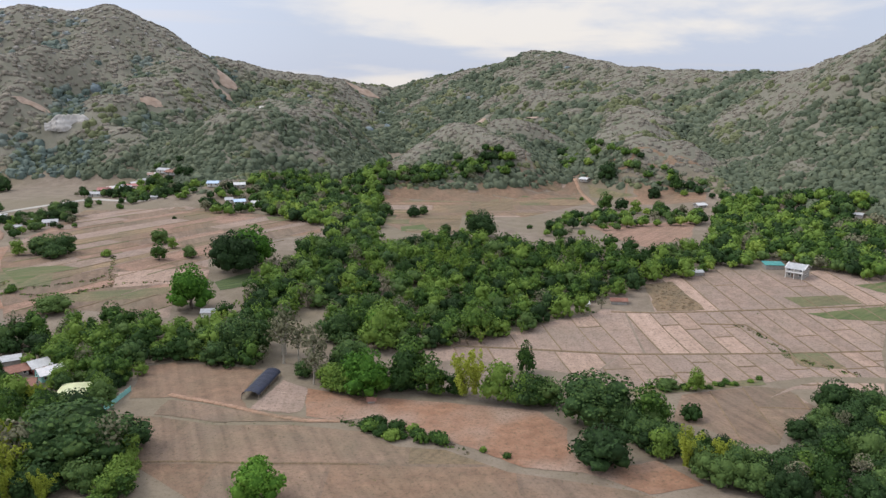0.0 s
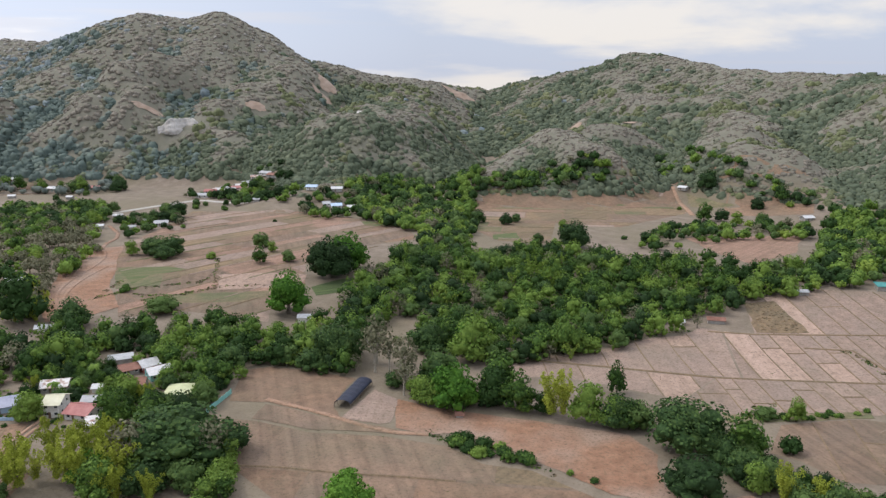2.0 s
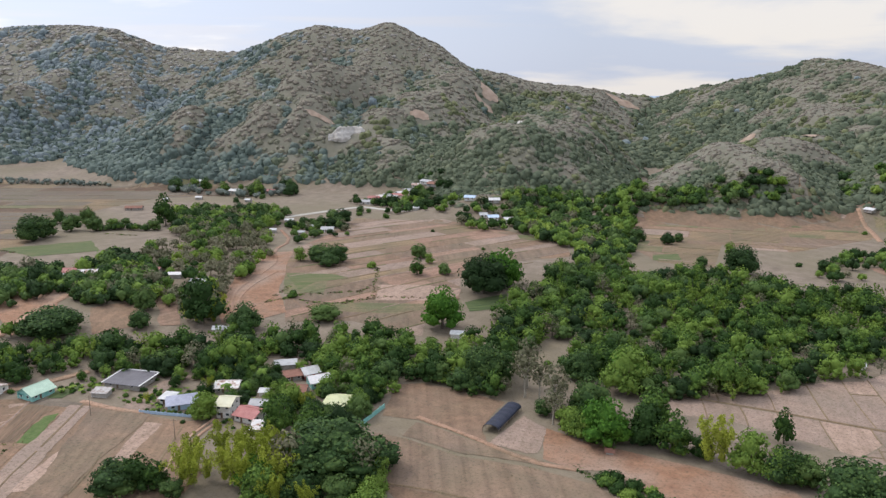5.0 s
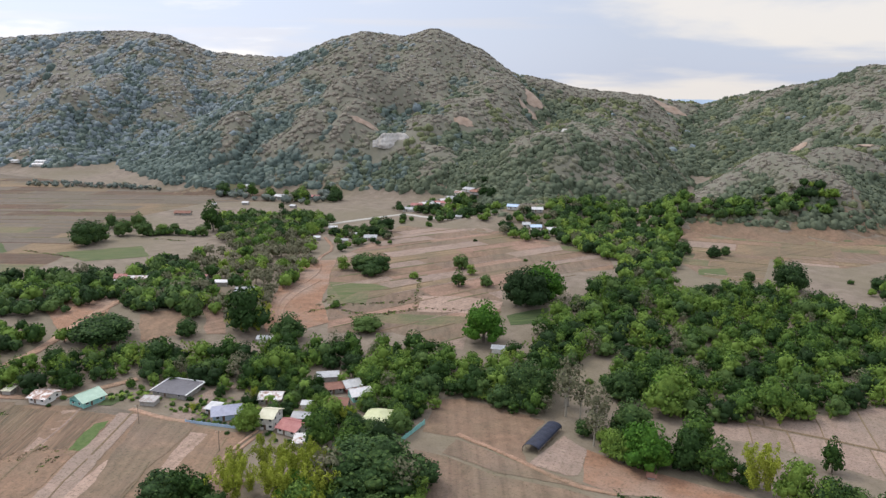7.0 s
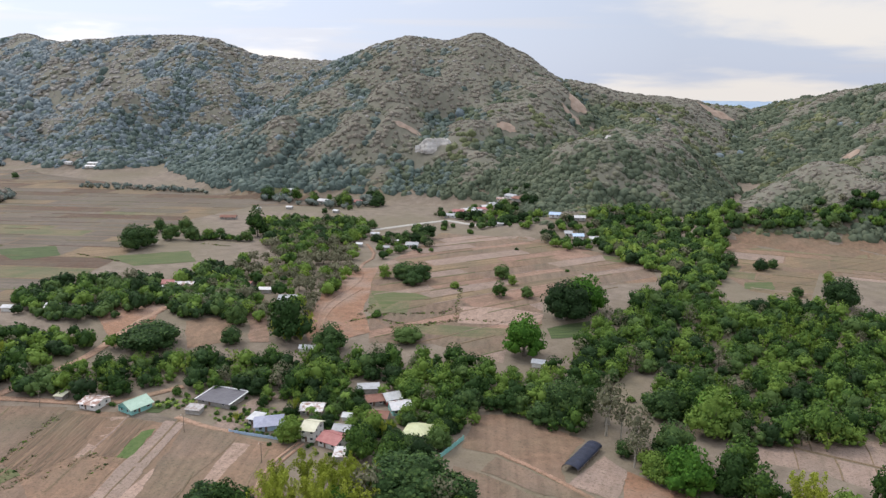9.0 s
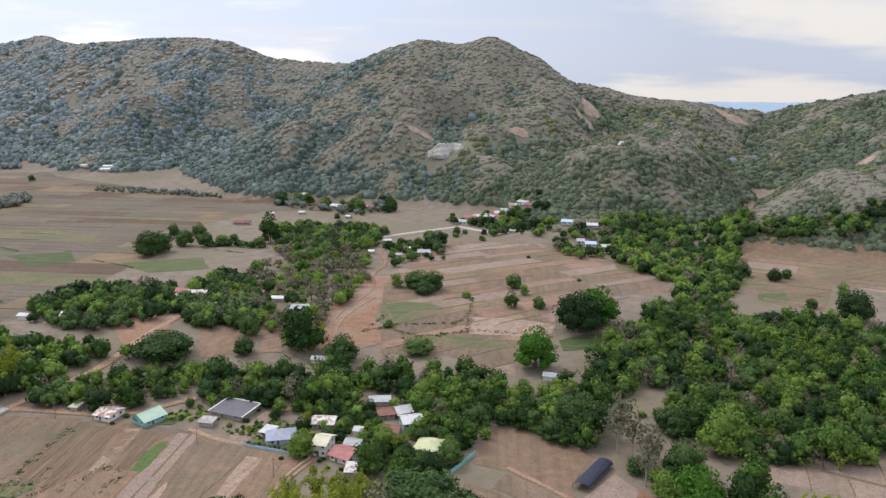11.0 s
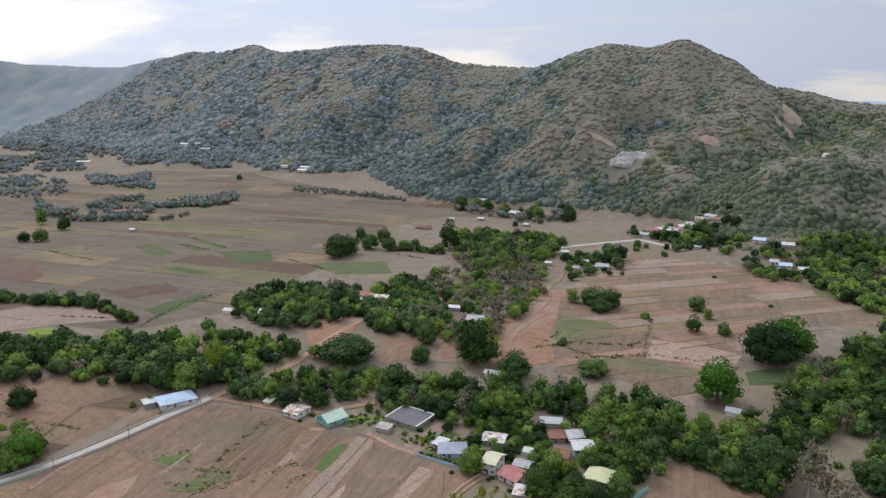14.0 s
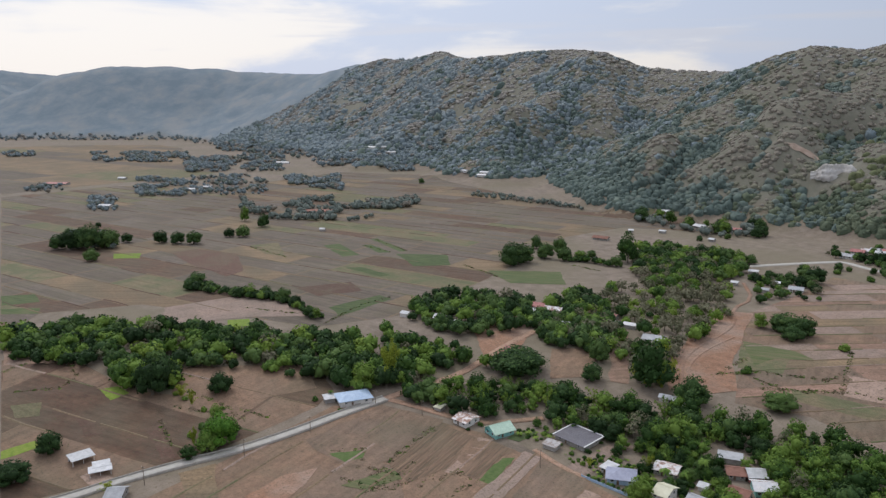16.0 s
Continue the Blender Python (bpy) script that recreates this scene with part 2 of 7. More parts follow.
# foot-of-hill leaves, likewise paled and blued for haze
M_FOOT = foliage("hazed_foot_trees", (0.098, 0.132, 0.118), (0.122, 0.160, 0.138), (0.152, 0.190, 0.156), tint=0.5, leaf=0.25, through_leaves=0.06, grain=0.3)
# brush of the farther slopes, paled and blued: haze in the base colour
M_HAZED = foliage("hazed_slopes", (0.218, 0.248, 0.252), (0.248, 0.272, 0.270), (0.280, 0.294, 0.284), tint=0.4, leaf=0.15, through_leaves=0.04, grain=0.1)
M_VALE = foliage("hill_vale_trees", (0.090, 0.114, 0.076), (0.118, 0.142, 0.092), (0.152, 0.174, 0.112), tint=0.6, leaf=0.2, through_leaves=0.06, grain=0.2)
# dry brush and trees of the farther slopes, haze mixed into both colours
M_HAZED_DRY = foliage("hazed_dry_slopes", (0.250, 0.240, 0.216), (0.280, 0.264, 0.236), (0.312, 0.290, 0.256), tint=0.4, leaf=0.15, through_leaves=0.04, grain=0.1)
M_HAZED_TREES = foliage("hazed_slope_trees", (0.164, 0.206, 0.222), (0.190, 0.232, 0.242), (0.220, 0.256, 0.258), tint=0.4, leaf=0.15, through_leaves=0.04, grain=0.1)
M_BARK = surface("bark", [(0.3, (0.09, 0.07, 0.05)), (0.7, (0.22, 0.19, 0.15))], scale=3.0, bump=0.6)
M_PALE_BARK = surface("pale_bark", [(0.3, (0.28, 0.25, 0.2)), (0.7, (0.42, 0.39, 0.33))], scale=3.0, bump=0.4)
M_SEA = surface("sea", [(0.3, (0.20, 0.30, 0.42)), (0.7, (0.27, 0.37, 0.48))], scale=0.004, rough=0.5)
# ---- shape of the land ----
def smooth(a, b, v):
    u = np.clip((v - a) / (b - a), 0.0, 1.0)
    return u * u * (3 - 2 * u)


# each ridge: points (x, y, height above the plain, half width of its flank)
RIDGES = []


def ridge(*points, power=1.25):
    RIDGES.append((points, power))


ridge((-790, 920, 168, 310), (-735, 915, 183, 310), (-690, 930, 194, 310), (-640, 955, 184, 310), (-600, 975, 196, 310), (-572, 997, 180, 300), (-543, 1013, 119, 280), (-490, 1045, 134, 260), (-410, 1110, 113, 250), (-365, 1224, 106, 250), (-290, 1270, 90, 240), (-230, 1275, 105, 260), (-145, 1255, 123, 300), (-105, 1245, 128, 300), (-47, 1235, 147, 310), (-10, 1195, 144, 300), (80, 1120, 121, 300), (170, 1020, 114, 290), (250, 930, 109, 270))
ridge((235, 850, 107, 190), (300, 770, 145, 210), (385, 690, 172, 240), (520, 640, 210, 260), (760, 560, 210, 300))
ridge((-1780, 940, 216, 420), (-1505, 893, 212, 380), (-1345, 965, 223, 370), (-1285, 978, 219, 360), (-1203, 982, 213, 350), (-1140, 1040, 181, 340), (-1013, 1106, 172, 330), (-840, 1090, 166, 320), (-690, 1010, 160, 280))
ridge((-1780, 940, 198, 420), (-2011, 891, 231, 460), (-2457, 851, 197, 480), (-2799, 760, 209, 520), (-2943, 583, 228, 540), (-3079, 356, 239, 540), (-3141, 242, 235, 540), (-3200, 128, 211, 500), (-3250, 30, 150, 420), (-3400, -60, 90, 360))
ridge((-3820, 60, 120, 500), (-3800, -160, 190, 560), (-3900, -500, 190, 600))
ridge((-4400, -900, 260, 900), (-4480, -188, 262, 800), (-4490, 60, 235, 800), (-4300, 600, 180, 900), (-3900, 1500, 180, 900))
ridge((-2300, 4000, 63, 500), (-1035, 4480, 59, 500), (100, 4600, 60, 500))
MAIN = len(RIDGES)
ridge((-500, 1000, 110, 150), (-465, 835, 90, 150), (-445, 740, 64, 120), (-425, 690, 18, 60))
ridge((-591, 979, 150, 180), (-604, 781, 120, 170), (-525, 745, 60, 115), (-545, 715, 46, 90))
ridge((-740, 900, 140, 200), (-735, 720, 90, 150), (-712, 660, 34, 90))
ridge((-1203, 982, 180, 240), (-1180, 800, 105, 190), (-1080, 690, 42, 130))
ridge((-1600, 900, 180, 280), (-1500, 700, 80, 200), (-1400, 600, 26, 140))
ridge((-400, 1100, 92, 150), (-320, 860, 80, 140), (-310, 715, 78, 120), (-275, 640, 20, 90))
ridge((-60, 1230, 120, 180), (-50, 935, 54, 150), (-85, 740, 54, 110), (-150, 690, 30, 80))
ridge((60, 1130, 100, 180), (90, 760, 56, 120), (130, 660, 10, 70))
ridge((330, 740, 110, 180), (225, 690, 40, 110), (200, 610, 14, 80))
ridge((-440, 690, 12, 70), (-350, 665, 10, 70))


def flank(x, y, points, power, round_top):
    """Height of one ridge over the plain, and how near its crest a place is (1 on it, 0 at its foot)."""
    best, near = np.zeros_like(x), np.zeros_like(x)
    for (ax, ay, ah, aw), (bx, by, bh, bw) in zip(points, points[1:]):
        dx, dy = bx - ax, by - ay
        s = np.clip(((x - ax) * dx + (y - ay) * dy) / (dx * dx + dy * dy), 0.0, 1.0)
        d = np.hypot(x - ax - s * dx, y - ay - s * dy) / (aw + s * (bw - aw))
        d = (np.sqrt(d * d + round_top ** 2) - round_top) / (math.sqrt(1 + round_top ** 2) - round_top)
        k = np.clip(1 - d, 0.0, 1.0)
        best, near = np.maximum(best, (ah + s * (bh - ah)) * k ** power), np.maximum(near, k)
    return best, near


def lattice(x, y, size, seed):
    """Smooth uneven noise between about -1 and 1, with lumps of the given size."""
    u, v = x / size, y / size
    i, j = np.floor(u), np.floor(v)
    fu, fv = u - i, v - j

    def slope(a, b, du, dv):
        h = (a.astype(np.int64) * 374761393 + b.astype(np.int64) * 668265263 + seed * 974711) & 0x7FFFFFFF
        h = ((h ^ (h >> 13)) * 1274126177) & 0x7FFFFFFF
        t = (h ^ (h >> 16)) % 4096 * (2 * math.pi / 4096)
        return np.cos(t) * du + np.sin(t) * dv
    su, sv = fu * fu * fu * (fu * (fu * 6 - 15) + 10), fv * fv * fv * (fv * (fv * 6 - 15) + 10)
    low = slope(i, j, fu, fv) * (1 - su) + slope(i + 1, j, fu - 1, fv) * su
    high = slope(i, j + 1, fu, fv - 1) * (1 - su) + slope(i + 1, j + 1, fu - 1, fv - 1) * su
    return 1.5 * (low * (1 - sv) + high * sv)


def layered(x, y, size, seed, octaves=4):
    return sum(0.55 ** k * lattice(x, y, size * 0.48 ** k, seed + 7 * k) for k in range(octaves))


def ripple(x, y, size, seed):
    """Sums of waves in turned directions: a smooth uneven field between about -1 and 1."""
    out = 0.0
    for k in range(7):
        a = seed * 1.7 + k * 2.39996
        w = 2 * math.pi / (size * (0.6 + 0.13 * k))
        out = out + np.sin(w * (x * math.cos(a) + y * math.sin(a)) + seed * 3.1 + 1.3 * k + 1.6 * np.sin(0.43 * w * (x * math.sin(a) - y * math.cos(a)) + k))
    return out / 4.0


def hills(x, y):
    x, y = np.asarray(x, float), np.asarray(y, float)
    # the spurs wind; the crests that close the view keep their line
    wx, wy = x + 34 * layered(x, y, 210.0, 3, 3), y + 34 * layered(x, y, 210.0, 21, 3)
    total, crest = 0.0, 0.0
    for k, (points, power) in enumerate(RIDGES):
        if k < MAIN:
            h, near = flank(x, y, points, power, 0.09)
            crest = np.maximum(crest, near)
        else:
            h = flank(wx, wy, points, power, 0.28)[0] * (1 - 0.75 * smooth(0.6, 0.95, crest))
        total = total + h ** 5
    h = total ** 0.2
    rough = np.clip(h / 55.0, 0.0, 1.0)
    steady = 1 - 0.8 * smooth(0.8, 0.97, crest)
    # gullies cut between rounded shoulders
    folds = np.abs(lattice(x, y, 135.0, 31)) * 2.0 - 0.75 + 0.5 * (np.abs(lattice(x, y, 62.0, 37)) * 2.0 - 0.75)
    return h + rough * (steady * 11.0 * folds + 2.2 * layered(x, y, 40.0, 5, 3))


def land(x, y):
    """The height of the ground at plan places x, y (arrays)."""
    x, y = np.asarray(x, float), np.asarray(y, float)
    r = np.hypot(x, y)
    plain = 10.0 * smooth(300.0, 470.0, r)
    return plain + hills(x, y)




# ---- building helpers ----
def mesh_of(name, verts, faces, materials, smooth_faces=False, index=None, tint=None):
    me = bpy.data.meshes.new(name)
    verts, faces = np.asarray(verts, np.float32), np.asarray(faces, np.int32)
    k = faces.shape[1]
    me.vertices.add(len(verts))
    me.vertices.foreach_set("co", verts.ravel())
    me.loops.add(faces.size)
    me.loops.foreach_set("vertex_index", faces.ravel())
    me.polygons.add(len(faces))
    me.polygons.foreach_set("loop_start", np.arange(0, faces.size, k, dtype=np.int32))
    if smooth_faces:
        me.polygons.foreach_set("use_smooth", np.ones(len(faces), bool))
    for m in materials:
        me.materials.append(m)
    if index is not None:
        me.polygons.foreach_set("material_index", np.asarray(index, np.int32))
    if tint is not None:
        me.attributes.new("tint", "FLOAT", "POINT").data.foreach_set("value", np.asarray(tint, np.float32))
    me.update(calc_edges=True)
    me.validate()
    return me


def part(name, bm, material, parent, label=""):
    me = bpy.data.meshes.new(name)
    bm.to_mesh(me)
    bm.free()
    me.materials.append(material)
    ob = new(name, me)
    ob.parent = parent
    return tagged(ob, label)


def put(bm, x0, x1, y0, y1, z0, z1, bevel=0.0):
    """Adds a block to bm."""
    r = bmesh.ops.create_cube(bm, size=1.0, matrix=Matrix.Translation(((x0 + x1) / 2, (y0 + y1) / 2, (z0 + z1) / 2)) @ Matrix.Diagonal((x1 - x0, y1 - y0, z1 - z0, 1)))
    if bevel:
        edges = list({e for v in r["verts"] for e in v.link_edges})
        bmesh.ops.bevel(bm, geom=edges, offset=bevel, segments=1, affect="EDGES")
    return bm


def height(x, y):
    return float(land(x, y))


def inside(x, y, poly):
    """Which of the plan places lie in the polygon."""
    c = np.zeros(np.shape(x), bool)
    for (ax, ay), (bx, by) in zip(poly, poly[1:] + poly[:1]):
        cross = ((ay > y) != (by > y)) & (x < (bx - ax) * (y - ay) / ((by - ay) or 1e-9) + ax)
        c ^= cross
    return c


# ---- the land: one sheet to the horizon ----
def build_land():
    turns = np.radians(np.concatenate([np.arange(-32, 102, 0.34), np.arange(102, 328, 2.5)]))
    radii = np.concatenate([[0.01, 7.0], np.arange(20, 160, 14), np.arange(160, 700, 7), np.arange(700, 1500, 9), 1500 * 1.024 ** np.arange(0, 51)])
    a, r = np.meshgrid(turns, radii)
    x, y = -np.sin(a) * r, np.cos(a) * r
    z = land(x, y)
    rows, cols = a.shape
    i = np.arange(rows * cols).reshape(rows, cols)
    quads = np.stack([i[:-1], np.roll(i, -1, 1)[:-1], np.roll(i, -1, 1)[1:], i[1:]], -1).reshape(-1, 4)
    sea = (r > 2600.0) & (a < radians(34)) & (a > radians(-12))
    kind = np.where(sea, 1, 0).ravel()[quads[:, 0]]
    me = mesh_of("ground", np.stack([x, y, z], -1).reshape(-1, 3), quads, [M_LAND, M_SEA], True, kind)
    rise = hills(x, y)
    # the second value sets how much painted haze the distant slopes take
    for name, value in (("slope_cover", smooth(15.0, 30.0, rise)), ("far_haze", smooth(1950.0, 2300.0, r) * smooth(2.0, 14.0, rise))):
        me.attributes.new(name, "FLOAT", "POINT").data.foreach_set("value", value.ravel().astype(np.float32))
    return tagged(new("ground", me), "dry brown valley floor rising into scrub-covered hills", "ground", kind="structure")


build_land()


# ---- trees ----
def ico(level):
    bm = bmesh.new()
    bmesh.ops.create_icosphere(bm, subdivisions=level, radius=1.0)
    v = np.array([p.co[:] for p in bm.verts])
    f = np.array([[q.index for q in p.verts] for p in bm.faces])
    bm.free()
    return v, f


ICO1, ICO2 = ico(1), ico(2)


def unit(rng, n):
    v = rng.normal(size=(n, 3))
    return v / np.linalg.norm(v, axis=1)[:, None]


def tufts(rng, centres, normals, size):
    """One bent leaf tuft (two triangles) at each centre, facing roughly along its normal."""
    n = len(centres)
    d = normals + rng.normal(scale=0.42, size=(n, 3))
    d /= np.linalg.norm(d, axis=1)[:, None]
    s = np.cross(d, unit(rng, n))
    s /= np.linalg.norm(s, axis=1)[:, None]
    u = np.cross(d, s)
    k = size * rng.uniform(0.6, 1.3, (n, 1))
    sag = d * k * 0.35
    v = np.stack([centres - s * k - sag, centres - u * k * 0.8, centres + s * k - sag, centres + u * k * 0.8], 1).reshape(-1, 3)
    i = np.arange(n)[:, None] * 4
    return v, np.concatenate([i + [0, 1, 3], i + [1, 2, 3]]).reshape(-1, 3)


def crown(rng, lobes, count, size, core=ICO1, core_scale=0.86):
    """Leafy lobes (x, y, z, rx, ry, rz): a lumpy core in each, and tufts over it."""
    vs, fs, at = [], [], 0
    lobes = np.asarray(lobes, float)
    area = lobes[:, 3] * lobes[:, 5]
    for lobe, share in zip(lobes, area / area.sum()):
        c, r = lobe[:3], lobe[3:]
        cv = core[0] * (core_scale * (1 + rng.uniform(-0.2, 0.12, (len(core[0]), 1)))) * r + c
        vs.append(cv)
        fs.append(core[1] + at)
        at += len(cv)
        n = max(6, int(count * share))
        d = unit(rng, n)
        d[:, 2] = np.where(d[:, 2] < -0.45, -d[:, 2], d[:, 2])
        p = c + d * r * rng.uniform(0.9, 1.14, (n, 1))
        tv, tf = tufts(rng, p, d / r * r.mean(), size)
        vs.append(tv)
        fs.append(tf + at)
        at += len(tv)
    return np.concatenate(vs), np.concatenate(fs)


def dome_lobes(rng, width, tall, base, n):
    """Lobes that make an uneven rounded crown, width across, from base up to tall."""
    out = [(0, 0, (base + tall) / 2, width * 0.33, width * 0.33, (tall - base) * 0.46)]
    for k in range(n):
        a = k * 2.4 + rng.uniform(-0.4, 0.4)
        d = width * rng.uniform(0.2, 0.36)
        z = base + (tall - base) * rng.uniform(0.3, 0.78) * (1.12 - d / width)
        r = width * rng.uniform(0.15, 0.25)
        out.append((math.cos(a) * d, math.sin(a) * d, z, r, r, r * rng.uniform(0.7, 1.0)))
    for k in range(5):
        a, d, r = k * 1.257 + rng.uniform(-0.3, 0.3), width * rng.uniform(0.24, 0.33), width * rng.uniform(0.15, 0.2)
        out.append((math.cos(a) * d, math.sin(a) * d, base + r * rng.uniform(0.75, 1.2), r, r, r * 0.9))
    return out


def plume_lobes(rng, width, tall, n):
    """Bamboo: slim plumes that rise from one foot, spread and nod over at the tips."""
    out = []
    for k in range(n):
        a, lean = k * 2.4, rng.uniform(0.12, 0.62) * width
        t = tall * rng.uniform(0.62, 1.0) * (1.05 - 0.5 * lean / width)
        for s, z, r in ((0.15, 0.22, 0.07), (0.3, 0.42, 0.085), (0.5, 0.62, 0.09), (0.75, 0.8, 0.08), (1.0, 0.9, 0.06), (1.2, 0.86, 0.045)):
            out.append((math.cos(a) * lean * s, math.sin(a) * lean * s, t * z, width * r, width * r, t * 0.11))
    return out


def limb(rows, sides=6):
    """A tapered round limb through rows (x, y, z, radius)."""
    v, f = [], []
    for k, (x, y, z, r) in enumerate(rows):
        for s in range(sides):
            a = 2 * math.pi * s / sides
            v.append((x + r * math.cos(a), y + r * math.sin(a), z))
        if k:
            o = (k - 1) * sides
            for s in range(sides):
                n = (s + 1) % sides
                f += [(o + s, o + n, o + sides + n), (o + s, o + sides + n, o + sides + s)]
    return np.array(v), np.array(f)


def branching(rng, base, tall, width, radius, n=4):
    rows = [limb([(0, 0, -0.4, radius * 1.4), (0.05, 0, base * 0.5, radius), (0.1, 0.05, base + (tall - base) * 0.5, radius * 0.55)])]
    for k in range(n):
        a = k * 2.4 + rng.uniform(-0.3, 0.3)
        d = width * rng.uniform(0.22, 0.34)
        z0 = base * rng.uniform(0.6, 1.0)
        rows.append(limb([(0.05, 0, z0, radius * 0.6), (math.cos(a) * d * 0.5, math.sin(a) * d * 0.5, z0 + (tall - base) * 0.25, radius * 0.4), (math.cos(a) * d, math.sin(a) * d, z0 + (tall - base) * 0.5, radius * 0.15)], 5))
    vs, fs, at = [], [], 0
    for v, f in rows:
        vs.append(v)
        fs.append(f + at)
        at += len(v)
    return np.concatenate(vs), np.concatenate(fs)


def bare_twigs(rng, tall, width, n=14):
    rows = []
    for k in range(n):
        a, d, z0 = k * 2.4, width * rng.uniform(0.2, 0.5), tall * rng.uniform(0.3, 0.7)
        rows.append(limb([(0, 0, z0, 0.09), (math.cos(a) * d * 0.6, math.sin(a) * d * 0.6, z0 + tall * 0.14, 0.06), (math.cos(a) * d, math.sin(a) * d, z0 + tall * 0.3, 0.03)], 4))
    vs, fs, at = [], [], 0
    for v, f in rows:
        vs.append(v)
        fs.append(f + at)
        at += len(v)
    return np.concatenate(vs), np.concatenate(fs)


RNG = np.random.default_rng(11)
TREE_LABELS = {
    "dome": "broad dark green mango tree with a dense rounded crown",
    "mango": "huge spreading dark green tree with a dense crown",
    "green": "leafy bright green tree with an uneven crown",
    "bamboo": "clump of yellow-green bamboo with drooping feathery plumes",
    "dry": "thin pale-barked tree with sparse dry leaves",
    "bright": "round tree with a dense fresh bright green crown",
    "shrub": "low green bush on dry ground",
    "palm": "slim coconut palm with arching fronds",
    "banana": "banana plant with long yellow-green leaves",
}
LEAF = {"dome": M_DARK, "mango": M_DARK, "green": M_GREEN, "bamboo": M_BAMBOO, "dry": M_DRY, "bright": M_FRESH, "shrub": M_GREEN, "banana": M_LIME, "palm": M_GREEN}


def template(kind, k):
    """Trunk and crown meshes of a tree of unit size 10 m across."""
    rng = np.random.default_rng(100 + 17 * k + len(kind))
    if kind == "banana":
        return banana(k)
    if kind == "palm":
        return palm(k)
    if kind == "dome":
        w, t, b = 10.0, rng.uniform(7.6, 9.0), 0.3
        cv, cf = crown(rng, dome_lobes(rng, w, t, b, 8), 900, 0.34)
        tv, tf = branching(rng, 2.2, t, w, 0.35)
    elif kind == "mango":
        w, t, b = 10.0, rng.uniform(7.8, 8.8), 0.2
        cv, cf = crown(rng, dome_lobes(rng, w, t, b, 22), 2500, 0.26, core_scale=0.76)
        tv, tf = branching(rng, 2.2, t, w, 0.3)
    elif kind == "bright":
        w, t, b = 9.5, rng.uniform(8.0, 9.0), 0.3
        cv, cf = crown(rng, dome_lobes(rng, w, t, b, 14), 1500, 0.3, core_scale=0.8)
        tv, tf = branching(rng, 2.4, t, w, 0.3)
    elif kind == "green":
        w, t, b = 9.0, rng.uniform(8.4, 10.0), 0.5
        cv, cf = crown(rng, dome_lobes(rng, w, t, b, 8), 850, 0.35, core_scale=0.72)
        tv, tf = branching(rng, 3.0, t, w, 0.28)
    elif kind == "bamboo":
        w, t = 9.0, rng.uniform(9.5, 11.0)
        cv, cf = crown(rng, plume_lobes(rng, w, t * 1.15, 13), 2300, 0.2, core_scale=0.3)
        tv, tf = bare_twigs(rng, t * 0.6, 3.0, 12)
    elif kind == "dry":
        w, t = 7.0, rng.uniform(9.0, 11.0)
        cv, cf = crown(rng, dome_lobes(rng, w, t, 4.0, 9), 230, 0.36, core_scale=0.28)
        tv, tf = branching(rng, 5.0, t, w, 0.2, 7)
    else:
        w, t = 6.0, rng.uniform(3.0, 4.0)
        cv, cf = crown(rng, dome_lobes(rng, w, t, 0.1, 6), 260, 0.36)
        tv, tf = branching(rng, 0.5, t, w, 0.12)
    return (tv, tf), (cv, cf)


def banana(k):
    """Banana plants: long arching blades from one stem."""
    rng = np.random.default_rng(60 + k)
    vs, fs, at = [], [], 0
    for b in range(11):
        a, long, wide = b * 2.4 + rng.uniform(-0.3, 0.3), rng.uniform(2.0, 2.8), rng.uniform(0.3, 0.42)
        c, s = math.cos(a), math.sin(a)
        rows = []
        for u in (0.0, 0.35, 0.7, 1.0):
            d, z = long * 0.75 * u, 1.7 + long * (0.85 * u - 0.75 * u * u)
            w = wide * (0.35 + 1.6 * u * (1.05 - u) * 1.6)
            rows += [(c * d - s * w, s * d + c * w, z - 0.12), (c * d, s * d, z), (c * d + s * w, s * d - c * w, z - 0.12)]
        vs.append(np.array(rows))
        for r in range(3):
            for h in range(2):
                i = at + r * 3 + h
                fs += [(i, i + 1, i + 4), (i, i + 4, i + 3)]
        at += 12
    return limb([(0, 0, -0.2, 0.2), (0, 0, 1.0, 0.16), (0, 0, 2.0, 0.1)]), (np.concatenate(vs), np.array(fs))


def palm(k):
    """A palm: a slim bent trunk and a head of arching fronds with hanging leaflets."""
    rng = np.random.default_rng(80 + k)
    vs, fs, at = [], [], 0
    for b in range(16):
        a, long, rise = b * 2.4, rng.uniform(2.6, 3.3), rng.uniform(0.1, 0.9)
        c, s = math.cos(a), math.sin(a)
        rows = []
        for u in (0.0, 0.25, 0.5, 0.75, 1.0):
            d, z = long * (u - 0.12 * u * u), 6.4 + long * (rise * u - 0.85 * u * u)
            w = 0.1 + 1.5 * u * (1.08 - u)
            rows += [(c * d - s * w, s * d + c * w, z - 0.55 * w), (c * d, s * d, z), (c * d + s * w, s * d - c * w, z - 0.55 * w)]
        vs.append(np.array(rows) + (0.5, 0.1, 0))
        for r in range(4):
            for h in range(2):
                i = at + r * 3 + h
                fs += [(i, i + 1, i + 4), (i, i + 4, i + 3)]
        at += 15
    return limb([(0, 0, -0.2, 0.24), (0.1, 0, 2.0, 0.17), (0.28, 0.05, 4.4, 0.14), (0.5, 0.1, 6.5, 0.12)]), (np.concatenate(vs), np.array(fs))


KINDS = {kind: [template(kind, k) for k in range(3 if kind in ("dome", "green") else 2)] for kind in TREE_LABELS}
MASTERS = {}


